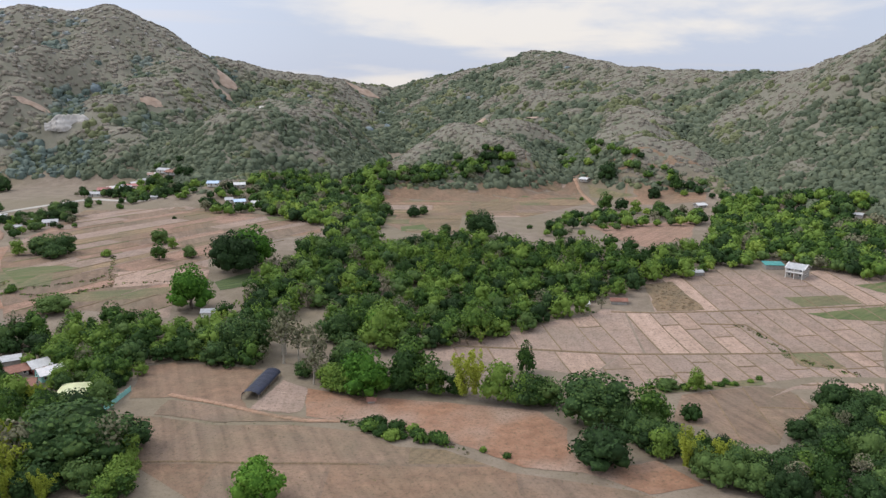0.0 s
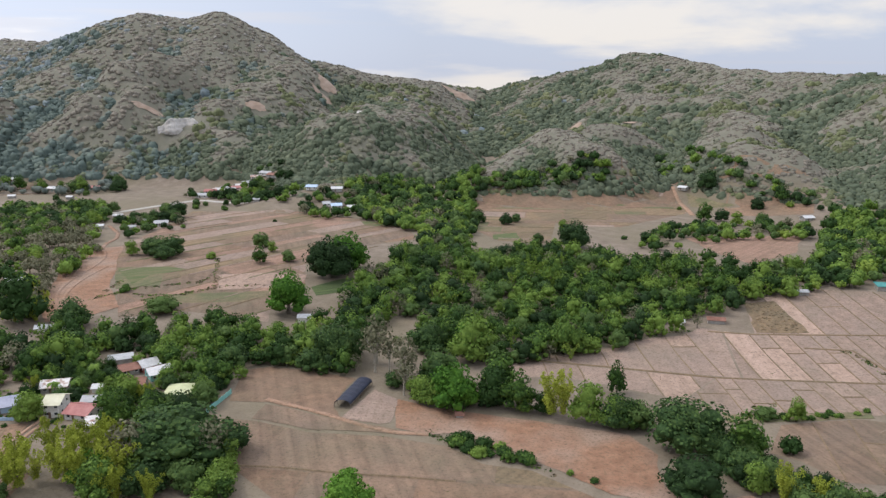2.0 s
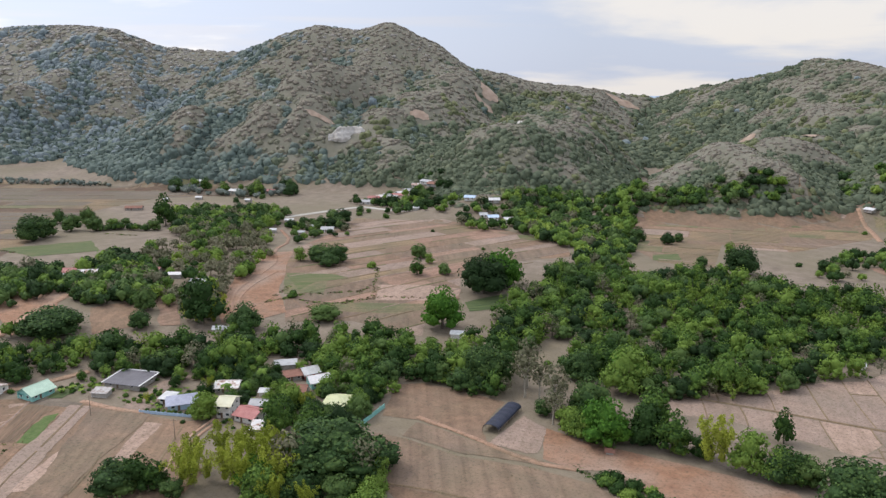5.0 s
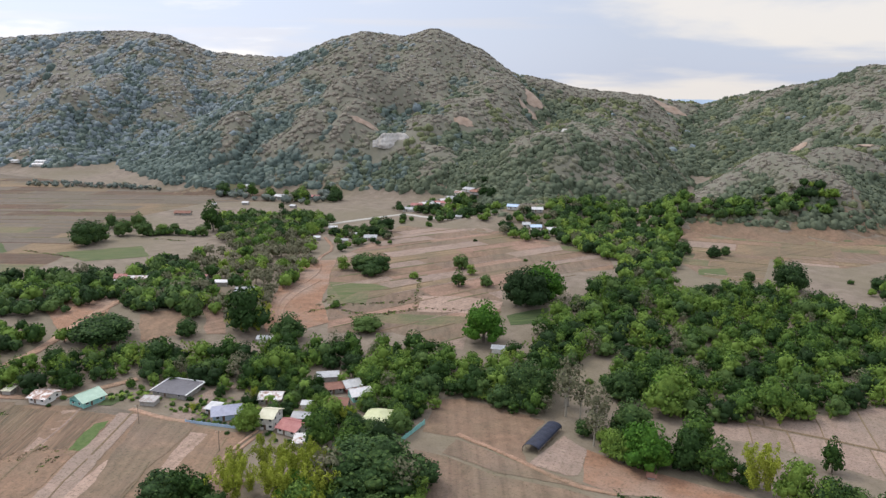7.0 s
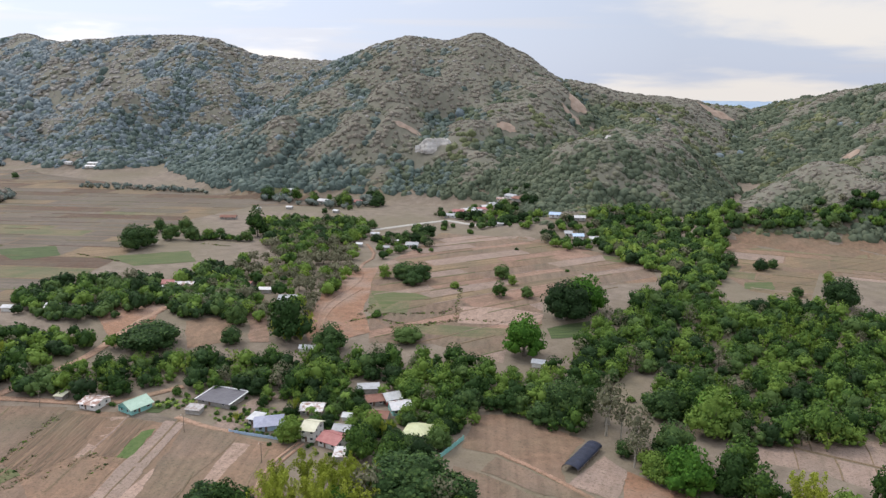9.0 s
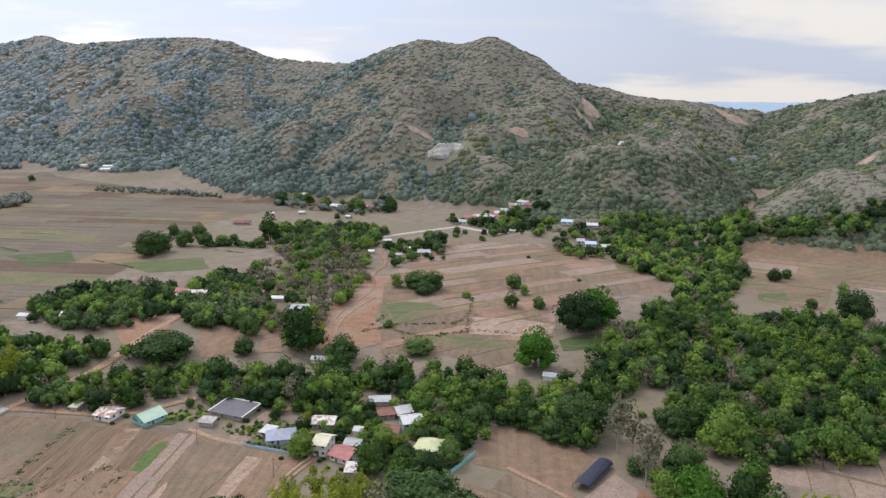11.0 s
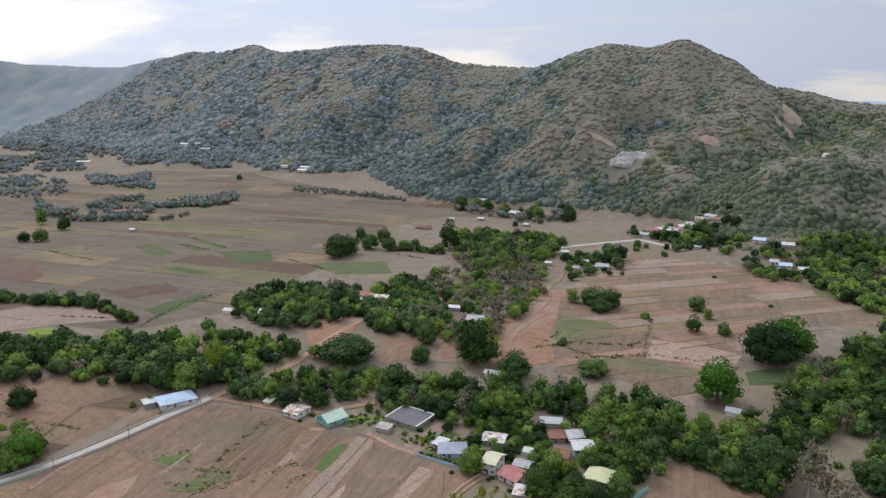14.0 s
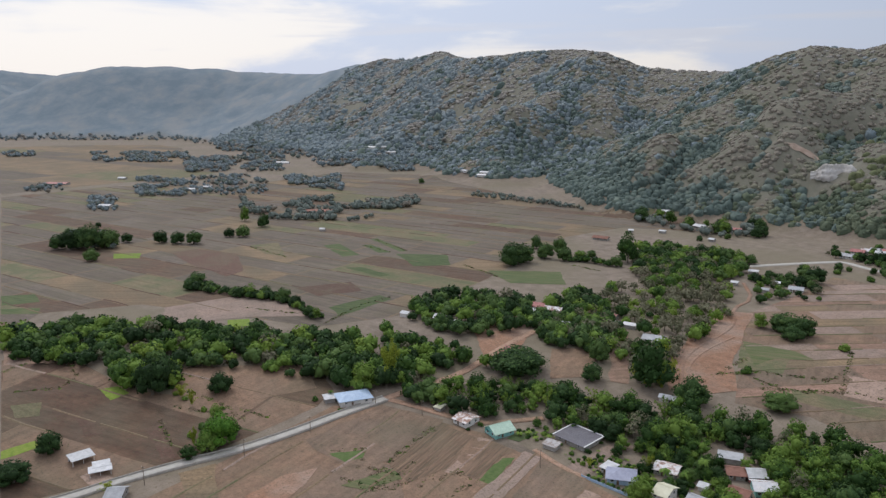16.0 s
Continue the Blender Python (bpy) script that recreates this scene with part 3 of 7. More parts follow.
def tree(x, y, size=1.0, kind="green", tall=1.0, group=""):
    """A tree of its own with trunk and crown; trees of one kind share their meshes."""
    kind = "mango" if kind == "dome" and size > 2.0 else kind
    k = RNG.integers(len(KINDS[kind]))
    base = new("bush" if kind == "shrub" else "bamboo_clump" if kind == "bamboo" else "banana_plant" if kind == "banana" else "palm_tree" if kind == "palm" else "tree")
    if (kind, k) not in MASTERS:
        (tv, tf), (cv, cf) = KINDS[kind][k]
        MASTERS[kind, k] = (mesh_of("trunk", tv, tf, [M_PALE_BARK if kind == "dry" else M_BARK], True), mesh_of("crown", cv, cf, [LEAF[kind]]))
    for name, me in zip(("trunk", "crown"), MASTERS[kind, k]):
        new("culms" if kind == "bamboo" and name == "trunk" else name, me).parent = base
    base.matrix_world = pose(x, y, height(x, y) - 0.1, 0, 0, RNG.uniform(0, 360)) @ Matrix.Diagonal((size, size, size * tall, 1))
    return tagged(base, TREE_LABELS[kind], "bush" if kind == "shrub" else "bamboo" if kind == "bamboo" else "banana plant" if kind == "banana" else "palm" if kind == "palm" else "tree", group)


def scatter(poly, gap, rng, keep=None):
    """Uneven places in a polygon, about gap metres apart."""
    xs, ys = [p[0] for p in poly], [p[1] for p in poly]
    gx, gy = np.meshgrid(np.arange(min(xs), max(xs) + gap, gap), np.arange(min(ys), max(ys) + gap, gap * 0.87))
    gx = gx + (np.arange(gx.shape[0]) % 2)[:, None] * gap * 0.5
    x = (gx + rng.uniform(-0.36, 0.36, gx.shape) * gap).ravel()
    y = (gy + rng.uniform(-0.36, 0.36, gy.shape) * gap).ravel()
    m = inside(x, y, poly)
    x, y = x[m], y[m]
    m = clear_of(x, y)
    return x[m], y[m]


# bare clearings at the wood's edge: (x, y, radius)
GLADES = [(-108, 320, 8), (-112, 306, 10), (-110, 292, 11), (-103, 280, 12), (-92, 279, 11), (-82, 279, 10), (-72, 280, 10)]


def clear_of(x, y):
    """Which places stand clear of houses, the yards before them, and roads."""
    ok = np.ones(len(x), bool)
    for hx, hy, r in SPOTS:
        far = math.hypot(hx, hy)
        ux, uy = -hx / far, -hy / far
        s = np.clip((x - hx) * ux + (y - hy) * uy, 0.0, 7.0)
        ok &= np.hypot(x - hx - s * ux, y - hy - s * uy) > r - 0.5 - 0.25 * s
    for x0, y0, r in GLADES:
        ok &= np.hypot(x - x0, y - y0) > r
    for line, width in ROADS:
        for (ax, ay), (bx, by) in zip(line, line[1:]):
            d = (bx - ax) ** 2 + (by - ay) ** 2 + 1e-6
            s = np.clip(((x - ax) * (bx - ax) + (y - ay) * (by - ay)) / d, 0.0, 1.0)
            ok &= np.hypot(x - ax - s * (bx - ax), y - ay - s * (by - ay)) > width / 2 + 2.2
    return ok


def merged(name, x, y, sizes, kinds, label, category, seed, sets=None, materials=None, soft=False):
    """Many trees joined into one piece of woodland."""
    rng = np.random.default_rng(seed)
    sets = sets or KINDS
    names = list(sets)
    mats = materials or [M_LIME if k == "bamboo" else LEAF[k] for k in names] + [M_BARK]
    vs, fs, mi, ti, at = [], [], [], [], 0
    z = land(x, y)
    for px, py, pz, s, kind in zip(x, y, z, sizes, kinds):
        (tv, tf), (cv, cf) = sets[kind][rng.integers(len(sets[kind]))]
        a = rng.uniform(0, 2 * math.pi)
        c, d = math.cos(a), math.sin(a)
        turn = np.array([[c, -d, 0], [d, c, 0], [0, 0, rng.uniform(0.85, 1.15)]]) * s
        t = rng.random()
        for v, f, m in ((tv, tf, len(names)), (cv, cf, names.index(kind))):
            if v is None:
                continue
            vs.append(v @ turn.T + (px, py, pz - 0.1))
            fs.append(f + at)
            mi.append(np.full(len(f), m))
            ti.append(np.full(len(v), t))
            at += len(v)
    me = mesh_of(name, np.concatenate(vs), np.concatenate(fs), mats, soft, np.concatenate(mi), np.concatenate(ti))
    return tagged(new(name, me), label, category, kind="stuff")


def light_kind(kind, k, count, size):
    """A tree of a wood: fewer, larger tufts than a tree on its own."""
    rng = np.random.default_rng(900 + 31 * k + len(kind))
    if kind == "bamboo":
        v, f = crown(rng, plume_lobes(rng, 9.0, 11.0, 6), count, size * 0.85, core_scale=0.5)
    elif kind == "dry":
        v, f = crown(rng, dome_lobes(rng, 8.0, 9.0, 2.0, 2), int(count * 0.7), size * 0.9, core_scale=0.35)
    elif kind == "green":
        v, f = crown(rng, dome_lobes(rng, 9.5, 9.2, 0.4, 5), count, size, core_scale=0.75)
    else:
        v, f = crown(rng, dome_lobes(rng, 10.0, 8.2, 0.3, 5), count, size)
    if count < 150:
        v, f = crown(rng, [(0, 0, 4.2, 3.6, 3.6, 3.6), (2.3, 0.9, 3.6, 2.5, 2.5, 2.6), (-1.6, 2.2, 3.8, 2.4, 2.4, 2.6), (-1.2, -2.4, 3.2, 2.6, 2.6, 2.6), (1.2, -1.9, 5.2, 2.0, 2.0, 2.0)], count, size, core_scale={"dry": 0.5, "bamboo": 0.7}.get(kind, 0.88))
    return limb([(0, 0, -0.4, 0.35), (0, 0, 3.0, 0.25), (0.2, 0.1, 6.0, 0.1)], 5), (v, f)


WOOD = {kind: [light_kind(kind, k, 270, 0.42) for k in range(4)] for kind in ("dome", "green", "bamboo", "dry")}
FAR = {kind: [light_kind(kind, k, 92, 0.74) for k in range(3)] for kind in ("dome", "green", "bamboo", "dry")}


def tiny_kind(kind, k):
    """A tree seen over a kilometre of plain."""
    rng = np.random.default_rng(300 + 7 * k + len(kind))
    v, f = crown(rng, [(0, 0, 3.6, 4.2, 4.2, 3.6), (1.8, 1.2, 4.4, 2.6, 2.6, 2.4)], 26, 1.1, core_scale=0.9)
    return (None, None), (v, f)


TINY = {kind: [tiny_kind(kind, k) for k in range(3)] for kind in ("dome", "green", "bamboo", "dry")}


def grove(poly, gap, size, mix, seed, label, far=True):
    """A wood over a polygon; mix: kinds with their shares."""
    rng = np.random.default_rng(seed)
    x, y = scatter(poly, gap, rng)
    if far and size > 0.72:
        keep = layered(x, y, 60.0, seed, 3) > 0.02 if np.hypot(np.mean(x), np.mean(y)) > 760 else ripple(x, y, 55.0, seed % 7) + 0.5 * ripple(x, y, 21.0, 3) > -0.75
        x, y = x[keep], y[keep]
    kinds = rng.choice(list(mix), len(x), p=np.array(list(mix.values())) / sum(mix.values()))
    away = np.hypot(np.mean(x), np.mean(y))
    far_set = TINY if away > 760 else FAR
    # distant woods take blue-grey leaf colours: haze put in by distance
    return merged("woodland", x, y, size * rng.uniform(0.6, 1.35, len(x)), kinds, label, "trees", seed, far_set if far else WOOD, [M_HAZED_TREES if away > 1000 else M_SLOPE, M_SLOPE, M_SCRUB, M_SLOPE_DRY, M_BARK] if away > 760 else None)


def stand(poly, gap, size, mix, seed, group):
    """Single trees over a polygon."""
    rng = np.random.default_rng(seed)
    x, y = scatter(poly, gap, rng)
    for px, py in zip(x, y):
        kind = rng.choice(list(mix), p=np.array(list(mix.values())) / sum(mix.values()))
        tree(px, py, size * rng.uniform(0.7, 1.2), str(kind), rng.uniform(0.85, 1.15), group)
    return len(x)


MIXED = {"green": 6, "dome": 3, "bamboo": 1.4, "dry": 0.7}


# ---- fields, roads and tracks ----
def soil(name, low, mid, high, scale=0.25, large=None, stretch=None, bump=0.8, speck=0.75, rows=None, mottle=0.45):
    low, mid, high = [(0.92 * r, 0.835 * g, 0.77 * b) for r, g, b in (low, mid, high)]
    return surface(name, [(0.28, low), (0.5, mid), (0.74, high)], scale=scale, detail=11.0, rough=0.95, bump=bump, bump_scale=1.2, tint=0.22, large=large, stretch=stretch, speck=speck, rows=rows, mottle=mottle)


M_TAN = soil("tan_soil", (0.242, 0.190, 0.162), (0.325, 0.256, 0.218), (0.392, 0.317, 0.276), large=(0.05, (0.255, 0.195, 0.160), 0.6), rows=(-77, 2.5, 0.2), mottle=0.3)
M_PALE = soil("pale_soil", (0.322, 0.249, 0.204), (0.406, 0.315, 0.266), (0.489, 0.385, 0.332), rows=(-77, 2.5, 0.3), mottle=0.1)
M_ROSE = soil("rosy_soil", (0.250, 0.164, 0.128), (0.322, 0.216, 0.166), (0.385, 0.268, 0.214), rows=(64, 3.0, 0.45), mottle=0.3)
M_BROWN = soil("brown_soil", (0.177, 0.122, 0.085), (0.250, 0.172, 0.120), (0.322, 0.222, 0.155), large=(0.04, (0.208, 0.144, 0.100), 0.6), rows=(121, 2.6, 0.3), mottle=0.4)
M_GREY = soil("grey_soil", (0.177, 0.131, 0.097), (0.234, 0.173, 0.129), (0.302, 0.223, 0.166), large=(0.05, (0.177, 0.131, 0.097), 0.6), rows=(121, 3.0, 0.45), mottle=0.5)
M_UMBER = soil("umber_soil", (0.092, 0.054, 0.034), (0.134, 0.082, 0.053), (0.180, 0.116, 0.078), large=(0.05, (0.108, 0.076, 0.052), 0.6), rows=(38, 3.0, 0.5), mottle=0.35)
M_DUN = soil("dun_soil", (0.124, 0.110, 0.092), (0.164, 0.146, 0.122), (0.212, 0.188, 0.158), large=(0.02, (0.119, 0.089, 0.065), 0.7), rows=(28, 4.0, 0.5), mottle=0.65)
M_RED = soil("red_earth", (0.255, 0.145, 0.092), (0.325, 0.196, 0.130), (0.390, 0.255, 0.182), large=(0.04, (0.320, 0.228, 0.174), 0.85), rows=(30, 4.0, 0.25), mottle=0.1)
M_STUBBLE = soil("stubble", (0.168, 0.129, 0.081), (0.247, 0.190, 0.119), (0.326, 0.251, 0.156), scale=0.6, large=(0.03, (0.148, 0.114, 0.071), 0.6), rows=(64, 3.0, 0.5), mottle=0.45)
M_GREENISH = soil("thin_grass", (0.13, 0.13, 0.065), (0.19, 0.175, 0.10), (0.26, 0.22, 0.145), scale=0.4, large=(0.06, (0.10, 0.125, 0.05), 0.7), rows=(28, 3.0, 0.4), mottle=0.3)
M_CROP = soil("crop_rows", (0.040, 0.075, 0.022), (0.085, 0.130, 0.042), (0.165, 0.160, 0.085), scale=0.5, stretch=(41, 0.12, 1.0), bump=0.8, mottle=0.1, speck=0.4)
M_LAWN = soil("green_grass", (0.045, 0.09, 0.022), (0.075, 0.14, 0.032), (0.12, 0.17, 0.06), scale=0.5, mottle=0.1, speck=0.3)
M_LIMEFIELD = soil("seedlings", (0.11, 0.19, 0.02), (0.18, 0.28, 0.035), (0.25, 0.33, 0.06), scale=0.5, mottle=0.0, speck=0.2)
M_DARKSOIL = soil("turned_soil", (0.082, 0.046, 0.034), (0.120, 0.070, 0.052), (0.172, 0.108, 0.084), scale=0.5)
M_FURROW = soil("furrowed_soil", (0.116, 0.084, 0.058), (0.197, 0.142, 0.099), (0.277, 0.199, 0.139), scale=0.75, stretch=(121, 0.06, 1.0), bump=1.0)
M_BANK = soil("field_bank", (0.146, 0.112, 0.073), (0.208, 0.160, 0.104), (0.281, 0.216, 0.141), scale=0.6)
M_ROAD = surface("concrete_road", [(0.3, (0.33, 0.31, 0.27)), (0.7, (0.46, 0.44, 0.40))], scale=0.4, rough=0.9, bump=0.2)
M_KERB = surface("concrete_kerb", [(0.3, (0.24, 0.22, 0.19)), (0.7, (0.36, 0.34, 0.30))], scale=0.8, rough=0.9, bump=0.2)
M_TRACK = soil("dirt_track", (0.312, 0.207, 0.147), (0.395, 0.273, 0.199), (0.468, 0.338, 0.266), scale=0.4)
M_ROCK = surface("pale_rock", [(0.35, (0.24, 0.22, 0.19)), (0.5, (0.40, 0.38, 0.35)), (0.7, (0.54, 0.52, 0.49))], scale=0.12, rough=0.95, bump=1.0, bump_scale=0.4, stretch=(35, 0.25, 1.0))
M_SCAR = surface("bare_slope", [(0.3, (0.250, 0.175, 0.125)), (0.7, (0.400, 0.310, 0.245))], scale=0.12, rough=0.95, bump=0.8, bump_scale=0.5)

LIFT = [0.0]
ROADS = []


def wobbled(poly, step, amount, rng):
    """The outline with more corners, pushed a little out of line."""
    out = []
    for (ax, ay), (bx, by) in zip(poly, poly[1:] + poly[:1]):
        n = max(1, int(math.hypot(bx - ax, by - ay) / step))
        for k in range(n):
            s = k / n
            out.append((ax + s * (bx - ax) + rng.uniform(-amount, amount) * (k > 0), ay + s * (by - ay) + rng.uniform(-amount, amount) * (k > 0)))
    return out


def drape(name, poly, material, lift, cell=16.0):
    """A sheet of ground cover that follows the land within the outline."""
    area = sum(ax * by - bx * ay for (ax, ay), (bx, by) in zip(poly, poly[1:] + poly[:1]))
    if abs(area) < 4.0:
        return None
    away = min(math.hypot(x, y) for x, y in poly)
    cell = min(cell, 9.0) if away < 480 else cell
    bm = bmesh.new()
    bm.faces.new([bm.verts.new((x, y, 0)) for x, y in (poly if area > 0 else poly[::-1])])
    for axis in (0, 1):
        lo, hi = min(p[axis] for p in poly), max(p[axis] for p in poly)
        for k in range(int(lo // cell) + 1, int(hi // cell) + 1):
            at, to = [0, 0, 0], [0, 0, 0]
            at[axis], to[axis] = k * cell, 1
            bmesh.ops.bisect_plane(bm, geom=bm.verts[:] + bm.edges[:] + bm.faces[:], plane_co=at, plane_no=to)
    co = np.array([v.co[:] for v in bm.verts])
    z = land(co[:, 0], co[:, 1]) + lift
    for v, h in zip(bm.verts, z):
        v.co.z = h
    bmesh.ops.triangulate(bm, faces=bm.faces[:])
    me = bpy.data.meshes.new(name)
    bm.to_mesh(me)
    bm.free()
    me.materials.append(material)
    return new(name, me)


def field(poly, material, label):
    LIFT[0] += 0.005
    rng = random.Random(len(label) + int(poly[0][0]))
    ob = drape("field", wobbled(wobbled(poly, 9.0, 0.8, rng), 2.5, 0.35, rng), material, LIFT[0] * 0.25 + 0.10)
    return tagged(ob, label, "field", kind="structure")


def ribbon(name, points, width, rise, material, parent=None, crest=0.6):
    """A strip along a line that follows the land, raised in the middle, with sloping sides."""
    line = []
    for (ax, ay), (bx, by) in zip(points, points[1:]):
        n = max(1, int(math.hypot(bx - ax, by - ay) / 6.0))
        line += [(ax + k / n * (bx - ax), ay + k / n * (by - ay)) for k in range(n)]
    line.append(points[-1])
    p = np.array(line, float)
    d = np.gradient(p, axis=0)
    d /= np.maximum(np.linalg.norm(d, axis=1), 1e-6)[:, None]
    side = np.stack([-d[:, 1], d[:, 0]], 1)
    z = land(p[:, 0], p[:, 1])
    rows = []
    for off, up in ((-0.5, 0.0), (-0.5 * crest, rise), (0.5 * crest, rise), (0.5, 0.0)):
        q = p + side * off * width
        rows.append(np.stack([q[:, 0], q[:, 1], z + up + 0.02], 1))
    v = np.concatenate(rows)
    n = len(p)
    f = [(r * n + k + 1, r * n + k, (r + 1) * n + k, (r + 1) * n + k + 1)[::-1] for r in range(3) for k in range(n - 1)]
    ob = new(name, mesh_of(name, v, f, [material]))
    ob.parent = parent
    return ob


def road(points, width, material, label, name="road"):
    LIFT[0] += 0.005
    smooth_line = [points[0]]
    for a, b, c in zip(points, points[1:], points[2:]):
        smooth_line += [(0.75 * b[0] + 0.25 * a[0], 0.75 * b[1] + 0.25 * a[1]), (0.75 * b[0] + 0.25 * c[0], 0.75 * b[1] + 0.25 * c[1])]
    smooth_line.append(points[-1])
    ROADS.append((smooth_line, width))
    ob = ribbon(name, smooth_line, width, (0.34 if width == 5.5 else 0.27) + LIFT[0] * 0.12, material, crest=0.94)
    if width == 5.5:
        for s in (-1, 1):
            p = np.array(smooth_line, float)
            d = np.gradient(p, axis=0)
            d /= np.linalg.norm(d, axis=1)[:, None]
            q = p + np.stack([-d[:, 1], d[:, 0]], 1) * s * (width / 2 - 0.1)
            ribbon("kerb", [tuple(r) for r in q], 0.5, 0.95, M_KERB, ob, 0.7)
    return tagged(ob, label, "road", kind="structure")


def clipped(poly, nx, ny, d):
    """What of the polygon lies where nx * x + ny * y <= d."""
    out = []
    for a, b in zip(poly, poly[1:] + poly[:1]):
        da, db = nx * a[0] + ny * a[1] - d, nx * b[0] + ny * b[1] - d
        if da <= 0:
            out.append(a)
        if (da < 0 < db) or (db < 0 < da):
            s = da / (da - db)
            out.append((a[0] + s * (b[0] - a[0]), a[1] + s * (b[1] - a[1])))
    return out


def patchwork(poly, angle, wide, length, materials, seed, label):
    """Plots of uneven width in rows across a stretch of farmland, with grassy banks between them."""
    rng = random.Random(seed)
    LIFT[0] += 0.005
    base = tagged(drape("field", poly, materials[0] if wide < 23 else M_BANK, 0.012 + LIFT[0] * 0.03, 20.0), label, "field", kind="structure")
    ca, sa = math.cos(radians(angle)), math.sin(radians(angle))
    u = [ca * x + sa * y for x, y in poly]
    w = [-sa * x + ca * y for x, y in poly]
    v0 = min(w)
    while v0 < max(w):
        v1 = v0 + wide * rng.uniform(0.55, 1.5)
        u0 = min(u) - rng.uniform(0, length)
        while u0 < max(u):
            u1 = u0 + length * rng.uniform(0.5, 1.5)
            p = poly
            gap = 0.02 * wide + 0.25
            for nx, ny, d in ((ca, sa, u1 - gap), (-ca, -sa, -u0 - gap), (-sa, ca, v1 - gap), (sa, -ca, -v0 - gap)):
                p = clipped(p, nx, ny, d) if len(p) > 2 else p
            if len(p) > 2:
                plot = drape("plot", wobbled(p, 14.0, 0.6 + 0.01 * wide, rng), rng.choice(materials), LIFT[0] * 0.12 + 0.035, 20.0)
                if plot:
                    plot.parent = base
            u0 = u1
        q = clipped(clipped(poly, -sa, ca, v1 + 0.05), sa, -ca, 0.05 - v1)
        if len(q) > 2 and wide < 60:
            k = [ca * x + sa * y for x, y in q]
            a, b = q[k.index(min(k))], q[k.index(max(k))]
            n = int(math.dist(a, b) / 40) + 1
            for i in range(n):
                if rng.random() < 0.75:
                    f, g = i / n + rng.uniform(0, 0.2) / n, (i + 1) / n
                    e, h = [(a[0] + t * (b[0] - a[0]), a[1] + t * (b[1] - a[1])) for t in (f, g)]
                    ribbon("bank", [e, ((e[0] + h[0]) / 2 + rng.uniform(-1, 1), (e[1] + h[1]) / 2 + rng.uniform(-1, 1)), h], rng.uniform(0.8, 1.7), 0.3, rng.choice([M_BANK, M_GREENISH, M_DARKSOIL] if wide > 24 else [M_BANK, M_BANK, M_TAN, M_GREENISH]), base, 0.5)
        v0 = v1


def paddies(quad, nu, nv, materials, seed, label):
    """Paddies between straight raised earth banks; the quad's corners go round."""
    rng = random.Random(seed)
    LIFT[0] += 0.005
    base = tagged(drape("field", quad, M_BANK, 0.025, 20.0), label, "field", kind="structure")
    a, b, c, d = [Vector(p) for p in quad]

    def at(s, t):
        return tuple((a.lerp(b, s)).lerp(d.lerp(c, s), t))
    us = [0.0] + sorted((k + rng.uniform(-0.22, 0.22)) / nu for k in range(1, nu)) + [1.0]
    for k in range(nu):
        vs = [0.0] + sorted((j + rng.uniform(-0.2, 0.2)) / nv for j in range(1, nv)) + [1.0]
        for j in range(nv):
            e, g = 0.014 / nu * 3, 0.014
            p = [at(us[k] + e, vs[j] + g), at(us[k + 1] - e, vs[j] + g), at(us[k + 1] - e, vs[j + 1] - g), at(us[k] + e, vs[j + 1] - g)]
            plot = drape("plot", wobbled(p, 9.0, 0.25, rng), rng.choice(materials), LIFT[0] * 0.12 + 0.035, 20.0)
            plot.parent = base
            if j:
                ribbon("bank", [at(us[k], vs[j]), at(us[k + 1], vs[j])], 0.7, 0.32, M_BANK, base, 0.4)
    for s in us:
        ribbon("bank", [at(s, 0), at(s, 0.5), at(s, 1)], 0.7, 0.32, M_BANK, base, 0.4)
    for t in (0.0, 1.0):
        ribbon("bank", [at(0, t), at(0.5, t), at(1, t)], 0.9, 0.4, M_BANK, base, 0.4)


